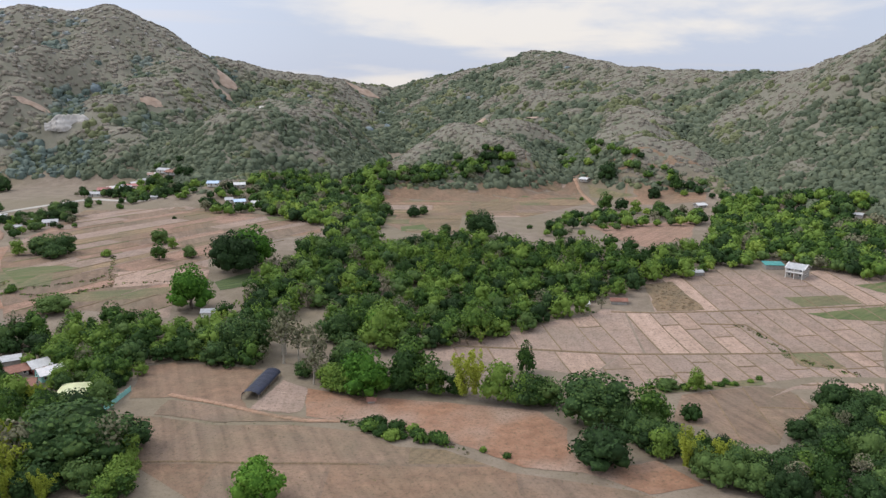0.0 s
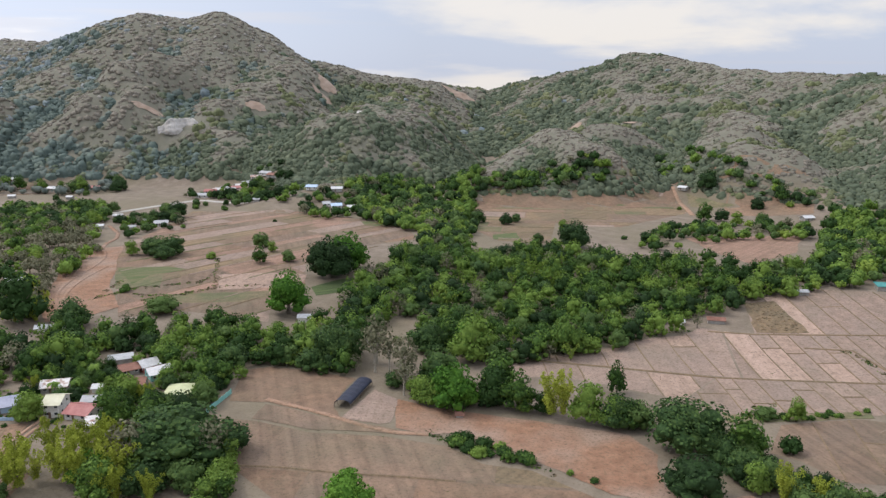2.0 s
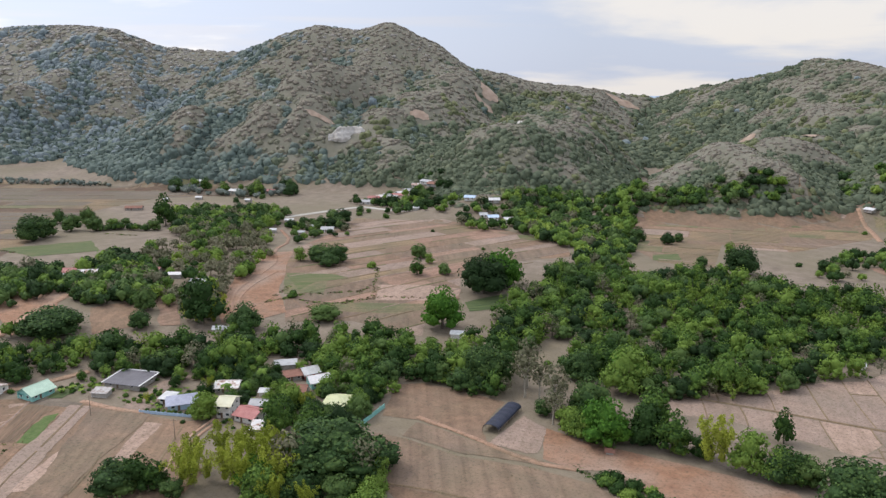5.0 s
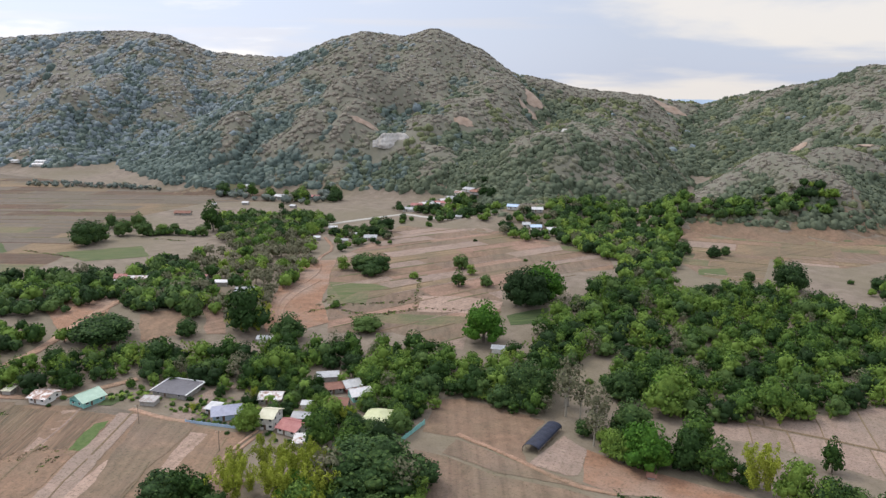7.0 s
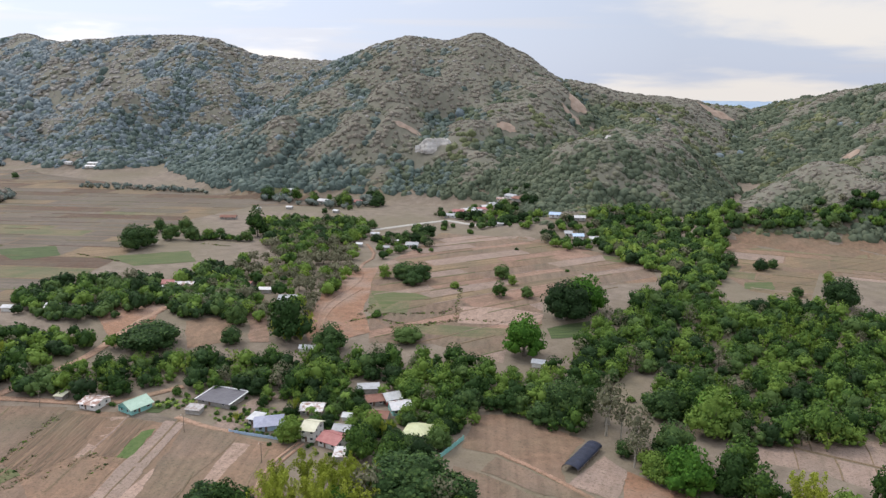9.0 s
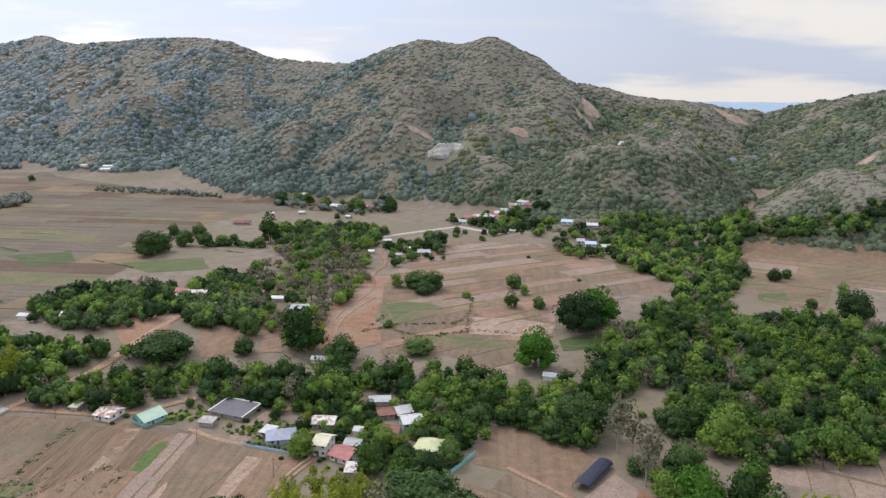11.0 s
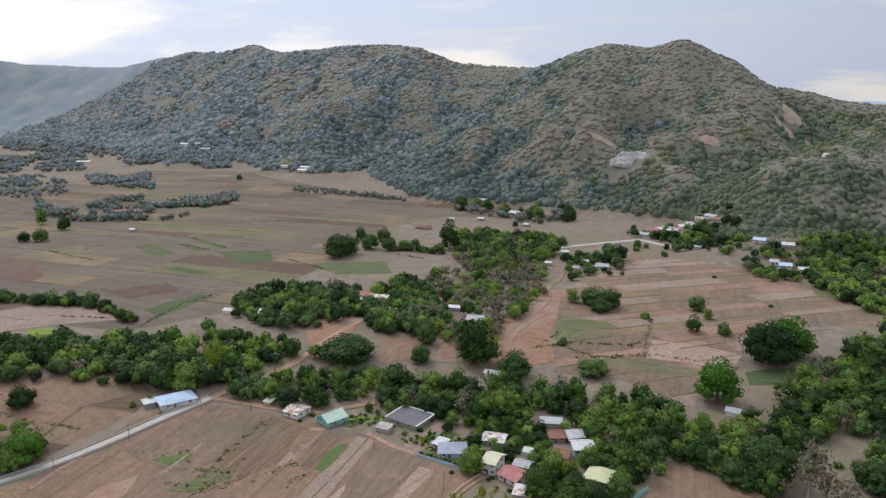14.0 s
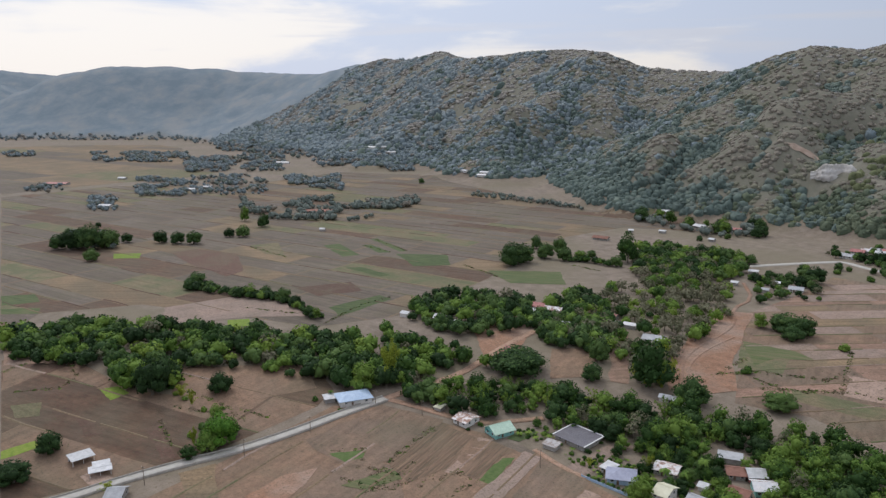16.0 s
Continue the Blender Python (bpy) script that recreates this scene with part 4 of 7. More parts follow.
def strips(poly, angle, wide, cut, materials, seed, label):
    """Long narrow dry paddies side by side, with thin low banks of earth between them and, here and there, across them."""
    rng = random.Random(seed)
    LIFT[0] += 0.005
    base = tagged(drape("field", poly, M_TAN, 0.02, 20.0), label, "field", kind="structure")
    ca, sa = math.cos(radians(angle)), math.sin(radians(angle))
    w = [-sa * x + ca * y for x, y in poly]
    v0 = min(w)
    while v0 < max(w):
        v1 = v0 + wide * rng.uniform(0.6, 1.35)
        strip = clipped(clipped(poly, -sa, ca, v1 - 0.12), sa, -ca, -v0 - 0.12)
        if len(strip) > 2:
            u = [ca * x + sa * y for x, y in strip]
            ends = [min(u), max(u)]
            if rng.random() < cut:
                ends.insert(1, ends[0] + (ends[1] - ends[0]) * rng.uniform(0.3, 0.7))
            for u0, u1 in zip(ends, ends[1:]):
                p = clipped(clipped(strip, ca, sa, u1 - 0.1), -ca, -sa, -u0 - 0.1)
                plot = drape("plot", wobbled(p, 9.0, 0.2, rng), rng.choice(materials), LIFT[0] * 0.12 + 0.035, 20.0) if len(p) > 2 else None
                if plot:
                    plot.parent = base
            edge = clipped(clipped(poly, -sa, ca, v1 + 0.05), sa, -ca, 0.05 - v1)
            lines = [(edge, 0)] + ([(clipped(clipped(strip, ca, sa, ends[1] + 0.05), -ca, -sa, 0.05 - ends[1]), 1)] if len(ends) > 2 else [])
            for q, across in lines:
                if len(q) > 2:
                    k = [(-sa * x + ca * y) if across else (ca * x + sa * y) for x, y in q]
                    a, b = q[k.index(min(k))], q[k.index(max(k))]
                    if math.dist(a, b) > 3:
                        m = ((a[0] + b[0]) / 2 + rng.uniform(-0.4, 0.4), (a[1] + b[1]) / 2 + rng.uniform(-0.4, 0.4))
                        ribbon("bank", [a, m, b], rng.uniform(0.45, 0.7), rng.uniform(0.18, 0.3), M_BANK, base, 0.4)
        v0 = v1


SOILS = [M_TAN, M_TAN, M_TAN, M_TAN, M_PALE]
strips([(44, 346), (43, 389), (58, 399), (77, 412), (104, 414), (115, 403), (135, 416), (163, 402), (150, 364), (121, 359)], -77, 12, 0.3, SOILS, 1, "pale dry paddies with low earth banks")
strips([(-56, 292), (-40, 300), (-14, 317), (-1, 331), (13, 338), (21, 349), (30, 347), (34, 295)], -74, 15, 0.1, SOILS, 2, "pale dry paddies beside the wood")
strips([(31, 347), (44, 345.5), (121, 358), (150, 363), (128, 311), (35, 295.5)], -77, 8.5, 0.35, SOILS, 3, "long narrow dry paddies with thin earth banks")
strips([(25, 292.4), (35, 294), (127, 309.5), (119, 283), (93, 280), (73, 270.5), (60, 270.6), (50, 266), (32, 258), (24, 260), (13, 267)], -76, 8.5, 0.75, SOILS, 4, "small dry paddies with thin earth banks")
strips([(24, 292), (12.5, 267.3), (-5, 271.6), (-29, 276.6), (-53, 273), (-56, 291)], -74, 15, 0.2, SOILS, 5, "pale dry paddies behind the hedge")
strips([(43, 255), (60, 263), (70, 267), (80, 266), (85, 252), (71, 233), (66, 221), (55, 220), (45, 230), (37, 233)], -86, 15, 0.8, [M_GREY, M_GREY, M_TAN], 6, "grey-brown dry plots beside the hedge")
strips([(72, 257), (83, 266.5), (101, 269), (113, 269), (116, 277), (91, 274), (82, 268)], -80, 14, 0.2, [M_TAN, M_PALE], 7, "pale dry plots beside the hedge")
for line in ([(-56, 291.5), (-16, 293), (25, 292.7), (80, 302), (127, 310)], [(24, 345), (44, 345.8), (80, 352), (121, 358.7), (150, 363.5)], [(62, 334), (81, 335), (85, 326), (92, 309), (90, 290)]):
    tagged(ribbon("path", line, 1.1, 0.34, M_BANK, None, 0.5), "low trodden earth bank between paddies", "bank", kind="structure")
field([(42.5, 385), (57, 391), (67, 352), (45, 348)], M_STUBBLE, "heaped straw and stubble on a dry plot")
field([(106, 372), (134, 376), (139, 364), (111, 359)], M_GREENISH, "dull green crop rows on dry soil")
field([(111, 351), (148, 362), (141, 343), (117, 345)], M_CROP, "green crop rows on dry soil")
field([(144, 391), (161, 397), (154, 379)], M_CROP, "green crop rows on dry soil")
field([(87, 304), (105, 306), (108, 289.5), (92, 290)], M_GREENISH, "weedy plot among the dry paddies")
field([(25, 258), (74, 275), (74, 269), (54, 261), (26, 252)], M_GREENISH, "grassy weeds along a field bank")
field([(-86, 240), (-72, 236), (-56, 236), (-28, 235), (-6, 234), (4, 222), (6, 203), (20, 200), (29, 205), (40, 193), (25, 186), (8, 195), (-8, 195), (-21, 203), (-38, 212), (-59, 220), (-67, 216), (-79, 218)], M_RED, "bare reddish earth beside the hedge")
field([(-99, 220), (-97, 246), (-86, 240), (-82, 221), (-85, 219)], M_TAN, "pale flat plot beside the long shed")
field([(-143, 222), (-154, 250), (-145, 256), (-126, 256), (-108, 254), (-106, 229), (-99, 219), (-130, 225)], M_BROWN, "bare brown field beside the hamlet")
field([(-128, 211), (-129, 223), (-99, 218), (-81, 217), (-67, 215), (-85, 213), (-106, 209)], M_GREY, "grey-brown dry plot")
patchwork([(-138, 209), (-126, 210), (-105, 207), (-81, 211), (-59, 210), (-46, 202), (-31, 202), (-12, 192), (3, 190), (22, 187), (32, 182), (-89, 163), (-127, 186)], 8, 22, 48, [M_GREY, M_GREY, M_BROWN, M_STUBBLE], 11, "dry stubble plots below the hedge")
patchwork([(-240, 285), (-213, 303), (-172, 303), (-189, 341), (-177, 352), (-194, 388), (-202, 413), (-154, 469), (-169, 503), (-222, 531), (-289, 548), (-362, 527), (-341, 463), (-326, 391)], 64, 13, 60, [M_BROWN, M_TAN, M_ROSE, M_GREY, M_STUBBLE], 12, "dry terraced plots beyond the creek")
field([(-288, 343), (-262, 352), (-249, 329), (-266, 316)], M_GREENISH, "thin green grass on dry soil")
field([(-226, 349), (-196, 360), (-186, 371), (-180, 352), (-218, 333)], M_PALE, "pale dusty plot")
field([(-236, 319), (-192, 341), (-188, 333), (-199, 321), (-227, 310)], M_GREENISH, "thin green weeds on a dry plot")
field([(-214, 522), (-183, 524), (-167, 510), (-204, 506)], M_CROP, "narrow green crop strip")
field([(-174, 353), (-159, 375), (-152, 354), (-166, 342)], M_CROP, "grass beside the trees")
patchwork([(-156, 640), (-48, 672), (7, 721), (23, 628), (2, 595), (-26, 550), (-47, 547), (-73, 555), (-66, 478), (-100, 479), (-123, 511), (-149, 599)], 8, 17, 44, [M_BROWN, M_STUBBLE, M_GREY, M_STUBBLE, M_TAN, M_GREENISH], 13, "dry stubble plots below the hill")
field([(18, 522), (95, 553), (82, 493), (52, 454), (36, 476)], M_ROSE, "bare rosy brown field")
field([(-108, 498), (-94, 509), (-88, 488), (-104, 482)], M_CROP, "seedbed with rows of dark green plants")
field([(22, 693), (48, 666), (61, 658), (26, 660)], M_GREENISH, "green crop rows below the hill")
field([(55, 679), (118, 653), (114, 629), (47, 625)], M_BROWN, "dry brown field below the hill")
field([(-35, 705), (-9, 745), (51, 684), (12, 707), (-34, 686)], M_BROWN, "dry brown field below the hill")
field([(33, 726), (95, 696), (122, 683), (89, 685), (51, 693)], M_BROWN, "dry clearing at the foot of the hill")
patchwork([(-499, -25), (-546, -4), (-536, 57), (-432, 144), (-429, 195), (-484, 295), (-592, 450), (-605, 532), (-565, 571), (-517, 598), (-633, 637), (-682, 581), (-879, 570), (-1169, 574), (-1283, 474), (-1166, 267), (-1262, 102), (-1202, -46)], 28, 26, 90, [M_DUN, M_DUN, M_STUBBLE, M_DUN, M_UMBER, M_DUN, M_GREENISH], 14, "wide dry plots of the valley plain")
patchwork([(-1236, -47), (-1302, 105), (-1326, 221), (-1427, 328), (-1663, 278), (-2050, 330), (-2200, 300), (-2300, 150), (-2350, -95), (-2300, -163)], 28, 70, 260, [M_DUN, M_STUBBLE, M_DUN, M_STUBBLE, M_GREENISH], 15, "wide pale plots of the far plain")
field([(-668, 230), (-668, 246), (-612, 244), (-613, 228)], M_CROP, "green crop rows on the plain")
field([(-650, 262), (-651, 270), (-609, 272), (-612, 262)], M_CROP, "green crop rows on the plain")
field([(-675, 280), (-677, 287), (-607, 287), (-608, 280)], M_CROP, "green crop rows on the plain")
field([(-601, 273), (-575, 310), (-539, 294), (-550, 266)], M_CROP, "green crop rows on the plain")
field([(-572, 215), (-567, 228), (-531, 237), (-531, 228)], M_CROP, "green crop rows on the plain")
field([(-508, 310), (-476, 358), (-441, 337), (-465, 304)], M_CROP, "green crop rows on the plain")
field([(-468, 164), (-481, 206), (-467, 209), (-454, 182), (-447, 164)], M_CROP, "green crop rows on the plain")
field([(-472, 99), (-468, 112), (-453, 109), (-457, 96)], M_LIMEFIELD, "bright green seedling plot")
field([(-723, 55), (-713, 77), (-692, 73), (-701, 53)], M_LIMEFIELD, "bright green seedling plot")
field([(-607, -28), (-601, -7), (-577, -4), (-578, -27)], M_CROP, "green crop rows on the plain")
field([(-569, -27), (-560, -4), (-545, -5), (-555, -26)], M_CROP, "green crop rows on the plain")
field([(-703, 100), (-708, 123), (-669, 152), (-601, 140), (-589, 124), (-642, 108)], M_DARKSOIL, "freshly turned dark soil")
field([(-701, 170), (-702, 197), (-636, 185), (-656, 173)], M_GREENISH, "thin green cover on dry soil")
field([(-521, 69), (-526, 118), (-495, 145), (-457, 145), (-472, 113), (-483, 60)], M_TAN, "pale dry plot beside the creek")
field([(-529, 160), (-526, 202), (-498, 200), (-499, 167)], M_DARKSOIL, "freshly turned dark soil")
patchwork([(-332, 118), (-318, 140), (-300, 152), (-262, 176), (-232, 180), (-205, 184), (-190, 172), (-170, 160), (-160, 130), (-200, 60), (-285, 20), (-312, 75)], 121, 15, 80, [M_BROWN, M_GREY, M_BROWN, M_DUN, M_FURROW], 17, "long dry strips of ploughed land before the hamlet")
patchwork([(-456, -23), (-457, 4), (-391, 34), (-377, 51), (-409, 58), (-373, 124), (-348, 124), (-335, 111), (-317, 64), (-313, 47), (-310, 19), (-307, -20)], 38, 22, 60, [M_UMBER, M_UMBER, M_BROWN, M_UMBER, M_DARKSOIL], 16, "small brown plots beside the concrete road")
field([(-398, 20), (-397, 29), (-387, 33), (-383, 24)], M_LIMEFIELD, "bright green seedling plot")
field([(-353, -21), (-357, -8), (-350, -7), (-346, -21)], M_LIMEFIELD, "bright green seedling plot")
field([(-349, 35), (-349, 42), (-317, 44), (-314, 38)], M_DARKSOIL, "freshly turned dark soil")
field([(-376, 7), (-367, 15), (-351, 20), (-352, 11)], M_DARKSOIL, "freshly turned dark soil")
field([(-406, 62), (-383, 122), (-353, 117), (-354, 82), (-380, 61)], M_BROWN, "smooth light brown field between the creek and the road")
field([(-396, -18), (-394, -5), (-380, -6), (-382, -16)], M_GREENISH, "patch of yellowed crop")
field([(-474, -23), (-456, 2), (-439, 4), (-448, -22)], M_RED, "bare reddish plot beside the creek")
field([(-322, 139), (-295, 158), (-288, 151), (-272, 116), (-276, 104), (-295, 97), (-306, 96)], M_GREY, "smooth pale grey-brown lot beside the road")
field([(-271, 121), (-290, 156), (-272, 163), (-268, 167), (-251, 173), (-238, 147), (-225, 126), (-222, 105), (-250, 116)], M_BROWN, "dry ploughed land before the houses")
field([(-273, 164), (-268, 167.5), (-250, 140), (-253, 136)], M_PALE, "pale smooth strip between furrows")
field([(-252.5, 164), (-250, 168), (-235.5, 147.5), (-241, 145)], M_LAWN, "short bright green grass strip")
field([(-253, 174.5), (-244.5, 177.4), (-216, 132), (-205, 112), (-213, 106), (-224, 126)], M_TAN, "smooth grey-brown strip with wheel marks")
field([(-225, 153), (-222, 155.6), (-207, 128), (-212, 124)], M_PALE, "pale bare strip")
field([(-244, 177), (-219, 183), (-202, 141.6), (-192, 120), (-202, 112), (-212, 134)], M_GREY, "dry brown field before the hamlet")
field([(-215.6, 177), (-207.7, 179.7), (-195, 154), (-201, 150)], M_PALE, "pale bare strip")
field([(-211, 182.7), (-197, 187), (-180, 148), (-190, 140)], M_BROWN, "weedy brown strip beside the lane")
field([(-290, 101), (-286, 116), (-280, 112), (-280, 104)], M_LAWN, "short bright green grass patch")
field([(-272, 61), (-281, 78), (-281, 93), (-270, 84), (-260, 68)], M_RED, "bare red earth patch")
field([(-263, 96), (-266, 121), (-256, 119), (-256, 102)], M_CROP, "weedy green rows in a dry plot")
field([(-303, 42), (-304, 57), (-269, 51), (-275, 41)], M_STUBBLE, "striped stubble plot beside the road")
field([(-266, 174), (-269, 181), (-266, 189), (-263, 188), (-261, 177)], M_CROP, "green garden beside the green-roofed house")
field([(-233, 180), (-240, 207), (-240, 217), (-233, 217), (-230, 201), (-224, 187), (-225, 181)], M_TAN, "bare earth lane into the hamlet")
field([(-290, 347), (-265, 359), (-251, 357), (-264, 341), (-263, 325)], M_CROP, "thin green grass on bare ground")
field([(-266, 268), (-291, 293), (-316, 336), (-336, 384), (-325, 397), (-294, 352), (-272, 319), (-248, 296), (-255, 276)], M_RED, "bare red earth slope with wheel tracks")
field([(-231, 354), (-211, 365), (-185, 371), (-181, 359), (-214, 342)], M_PALE, "pale dusty plot")
field([(-379, 223), (-397, 267), (-372, 265), (-349, 237), (-334, 204)], M_RED, "bare reddish earth along the dirt road")
field([(-336, 248), (-323, 269), (-314, 266), (-299, 241), (-306, 226)], M_BROWN, "dry terraced clearing")
field([(-338, 291), (-333, 301), (-281, 256), (-288, 250)], M_ROSE, "bare earth lane between trees")
road([(-302, -9), (-303, 4), (-307, 20), (-310, 47), (-311, 70), (-316, 95), (-322, 117), (-327, 143)], 5.5, M_ROAD, "grey concrete farm road with low kerbs", "road")
road([(-327, 143), (-317, 150), (-302, 159), (-284, 169), (-274, 199)], 4, M_TRACK, "pale dirt lane in front of the houses", "dirt_road")
road([(-327, 143), (-330, 159), (-332, 180), (-336, 195), (-352, 227), (-363, 256)], 5, M_TRACK, "pale dirt road across the creek", "dirt_road")
road([(-418, 501), (-408, 536), (-396, 572), (-391, 582), (-367, 576), (-335, 575)], 6.0, M_ROAD, "pale road across the fields to the village", "road")
road([(-261, 272), (-287, 297), (-297, 319), (-304, 347), (-316, 371), (-338, 392), (-348, 424), (-382, 454)], 2.6, M_RED, "curving dirt track of red earth", "dirt_road")
road([(-264, 278), (-281, 296), (-291, 318), (-297, 348)], 1.8, M_RED, "curving dirt track of red earth", "dirt_road")
road([(-181, 155), (-187.5, 165), (-192.3, 175), (-195.7, 191)], 1.2, M_TRACK, "pale lane to the two-storey house", "dirt_road")
road([(-179, 156), (-185.5, 166), (-190, 176), (-193.3, 191)], 1.2, M_TRACK, "pale lane to the two-storey house", "dirt_road")
road([(11, 704), (19, 672), (26, 615)], 4, M_TRACK, "pale dirt path up the field", "dirt_road")
road([(-131, 227), (-108, 222), (-82, 214), (-67, 216)], 2, M_TRACK, "worn path across the field", "dirt_road")
road([(-252, 179), (-233, 180), (-222, 183)], 2.5, M_TRACK, "worn path before the hamlet", "dirt_road")


def furrows(poly, angle, gap, rise, material, label):
    """Ploughed rows: a field with real ridges across it."""
    ca, sa = math.cos(radians(angle)), math.sin(radians(angle))
    base = field(poly, material, label)
    w = [-sa * x + ca * y for x, y in poly]
    rng = random.Random(int(min(w)))
    vs, fs = [], []
    v0 = min(w) + gap
    while v0 < max(w) - 0.3:
        strip = clipped(clipped(poly, -sa, ca, v0 + 0.05), sa, -ca, 0.05 - v0)
        if len(strip) > 2:
            u = [ca * x + sa * y for x, y in strip]
            u0, u1 = min(u) + rng.uniform(0, 2), max(u) - rng.uniform(0, 2)
            while u0 < u1:
                ue = min(u1, u0 + rng.uniform(6, 16))
                k, z = len(vs), []
                for uu in (u0, ue):
                    for off, up in ((-0.45, 0.0), (0.0, rise * rng.uniform(0.6, 1.2)), (0.45, 0.0)):
                        px, py = ca * uu - sa * (v0 + off), sa * uu + ca * (v0 + off)
                        vs.append((px, py, height(px, py) + 0.2 + up))
                fs += [(k, k + 3, k + 4, k + 1), (k + 1, k + 4, k + 5, k + 2)]
                u0 = ue + rng.uniform(0.2, 1.2)
        v0 += gap * rng.uniform(0.85, 1.15)
    ob = new("furrows", mesh_of("furrows", vs, [f[::-1] for f in fs], [material]))
    ob.parent = base
    tagged(ob, kind="stuff")


def bare_place(x, y, w, d, turn, material, label):
    """A bare rocky or earthy scar on a slope."""
    rng = random.Random(int(x))
    c, s = math.cos(radians(turn)), math.sin(radians(turn))
    poly = []
    for k in range(22):
        a = 2 * math.pi * k / 22
        q = rng.uniform(0.75, 1.1)
        u, v = w * q * math.cos(a), d * q * math.sin(a)
        poly.append((x + c * u - s * v, y + s * u + c * v))
    ob = drape("bare_slope", poly, material, 0.9, 5.0)
    return tagged(ob, label, "bare slope", kind="structure")


# bare places on the slopes: (x, y, half width, half depth, turn)
BARE = [(-506, 724, 27, 12, 35), (-309, 752, 5, 9, 20), (-323, 1202, 30, 8, 15), (-436, 955, 13, 16, 25), (-453, 796, 12, 6, 30), (-38, 911, 9, 12, 0), (-428, 925, 15, 10, 25), (-404, 940, 12, 8, 20), (-112, 1021, 9, 7, 10), (-552, 738, 20, 4, 35), (-330, 806, 4, 12, -20)]
for k, spot in enumerate(BARE[1:]):
    bare_place(*spot, M_ROCK if k == 0 else M_SCAR, "pale broken rock beside the hill road" if k == 0 else "bare eroded earth on the hillside")


def quarry(x, y, turn, wide, step, benches):
    """A stepped cut into the slope: broken rock faces with narrow ledges between them."""
    rng = np.random.default_rng(4)
    c, s = math.cos(radians(turn)), math.sin(radians(turn))
    profile = [(0.0, -2.0)]
    for k in range(benches):
        out, up = profile[-1]
        profile += [(out + 0.6, up + step * 0.5), (out + 1.3, up + step), (out + 4.0, up + step + 0.4)]
    profile.append((profile[-1][0] + 4.0, profile[-1][1] - 1.5))
    cols = 34
    ground = height(x, y)
    v, f = [], []
    for a in range(cols):
        u = (a / (cols - 1) - 0.5) * wide
        bulge = 3.0 * math.sin(a * 0.37) + rng.normal(0, 0.7)
        reach = 1.0 - 0.55 * smooth(0.25, 0.5, abs(a / (cols - 1) - 0.56))
        for out, up in profile:
            d, h = out + bulge + rng.normal(0, 0.45), up * reach + rng.normal(0, 0.3)
            v.append((x + c * u - s * d, y + s * u + c * d, ground + h))
    n = len(profile)
    for a in range(cols - 1):
        f += [(a * n + b, (a + 1) * n + b, (a + 1) * n + b + 1, a * n + b + 1) for b in range(n - 1)]
    tagged(new("quarry_face", mesh_of("quarry_face", v, f, [M_ROCK])), "pale stepped rock face cut into the hillside", "quarry", kind="structure")


quarry(-501, 716, 35, 44, 5.2, 3)

furrows([(-275, 124), (-291, 156), (-274, 162), (-255, 137.6), (-252, 120), (-268, 119)], 124, 2.0, 0.25, M_FURROW, "ploughed field with furrows")
furrows([(-266, 167), (-254, 171), (-253, 163), (-242, 145), (-248, 141)], 124, 2.0, 0.25, M_FURROW, "ploughed field with furrows")
field([(-318, 7), (-320, 12), (-311, 19), (-305, 12)], M_PALE, "pale concrete yard before the white sheds")



# ---- houses ----
SPOTS = []  # places that trees keep clear of


def sheet(name, a, b, lines=9.0, rough=0.55):
    """Painted corrugated roofing: rows of ribs, faded and stained."""
    m = surface(name, [(0.3, a), (0.7, b)], scale=0.5, detail=7.0, rough=rough, tint=0.15)
    n, l = m.node_tree.nodes, m.node_tree.links
    co, wave, bp = n.new("ShaderNodeTexCoord"), n.new("ShaderNodeTexWave"), n.new("ShaderNodeBump")
    wave.inputs["Scale"].default_value, wave.bands_direction = 1.3, "X"
    bp.inputs["Strength"].default_value, bp.inputs["Distance"].default_value = 0.6, 0.08
    l.new(co.outputs["Object"], wave.inputs["Vector"])
    l.new(wave.outputs["Fac"], bp.inputs["Height"])
    l.new(bp.outputs["Normal"], n["Principled BSDF"].inputs["Normal"])
    return m


R_LAV = sheet("lavender_roof", (0.24, 0.25, 0.33), (0.34, 0.36, 0.46))
R_WHITE = sheet("white_roof", (0.44, 0.45, 0.45), (0.66, 0.66, 0.66))
R_PATCH = surface("patched_roof", [(0.36, (0.25, 0.13, 0.09)), (0.44, (0.42, 0.33, 0.29)), (0.52, (0.66, 0.64, 0.63)), (0.7, (0.55, 0.55, 0.56))], scale=0.45, detail=5.0, rough=0.6, bump=0.3, tint=0.2)
R_RUSTY_GREY = surface("weathered_grey_roof", [(0.38, (0.20, 0.12, 0.09)), (0.47, (0.30, 0.27, 0.25)), (0.62, (0.42, 0.41, 0.40))], scale=0.6, detail=5.0, rough=0.7, bump=0.3)
R_CREAM = sheet("cream_roof", (0.56, 0.54, 0.38), (0.70, 0.68, 0.52))
R_PINK = sheet("faded_red_roof", (0.31, 0.095, 0.085), (0.43, 0.18, 0.165))
R_GREY = sheet("grey_roof", (0.30, 0.31, 0.32), (0.46, 0.47, 0.48))
R_YELLOW = sheet("yellow_green_roof", (0.50, 0.52, 0.28), (0.64, 0.66, 0.42))
R_RUST = sheet("rusty_roof", (0.17, 0.075, 0.05), (0.30, 0.15, 0.11), rough=0.8)
R_DARK = sheet("dark_grey_roof", (0.10, 0.095, 0.11), (0.15, 0.145, 0.16))
R_MINT = sheet("pale_green_roof", (0.36, 0.52, 0.40), (0.50, 0.66, 0.53))
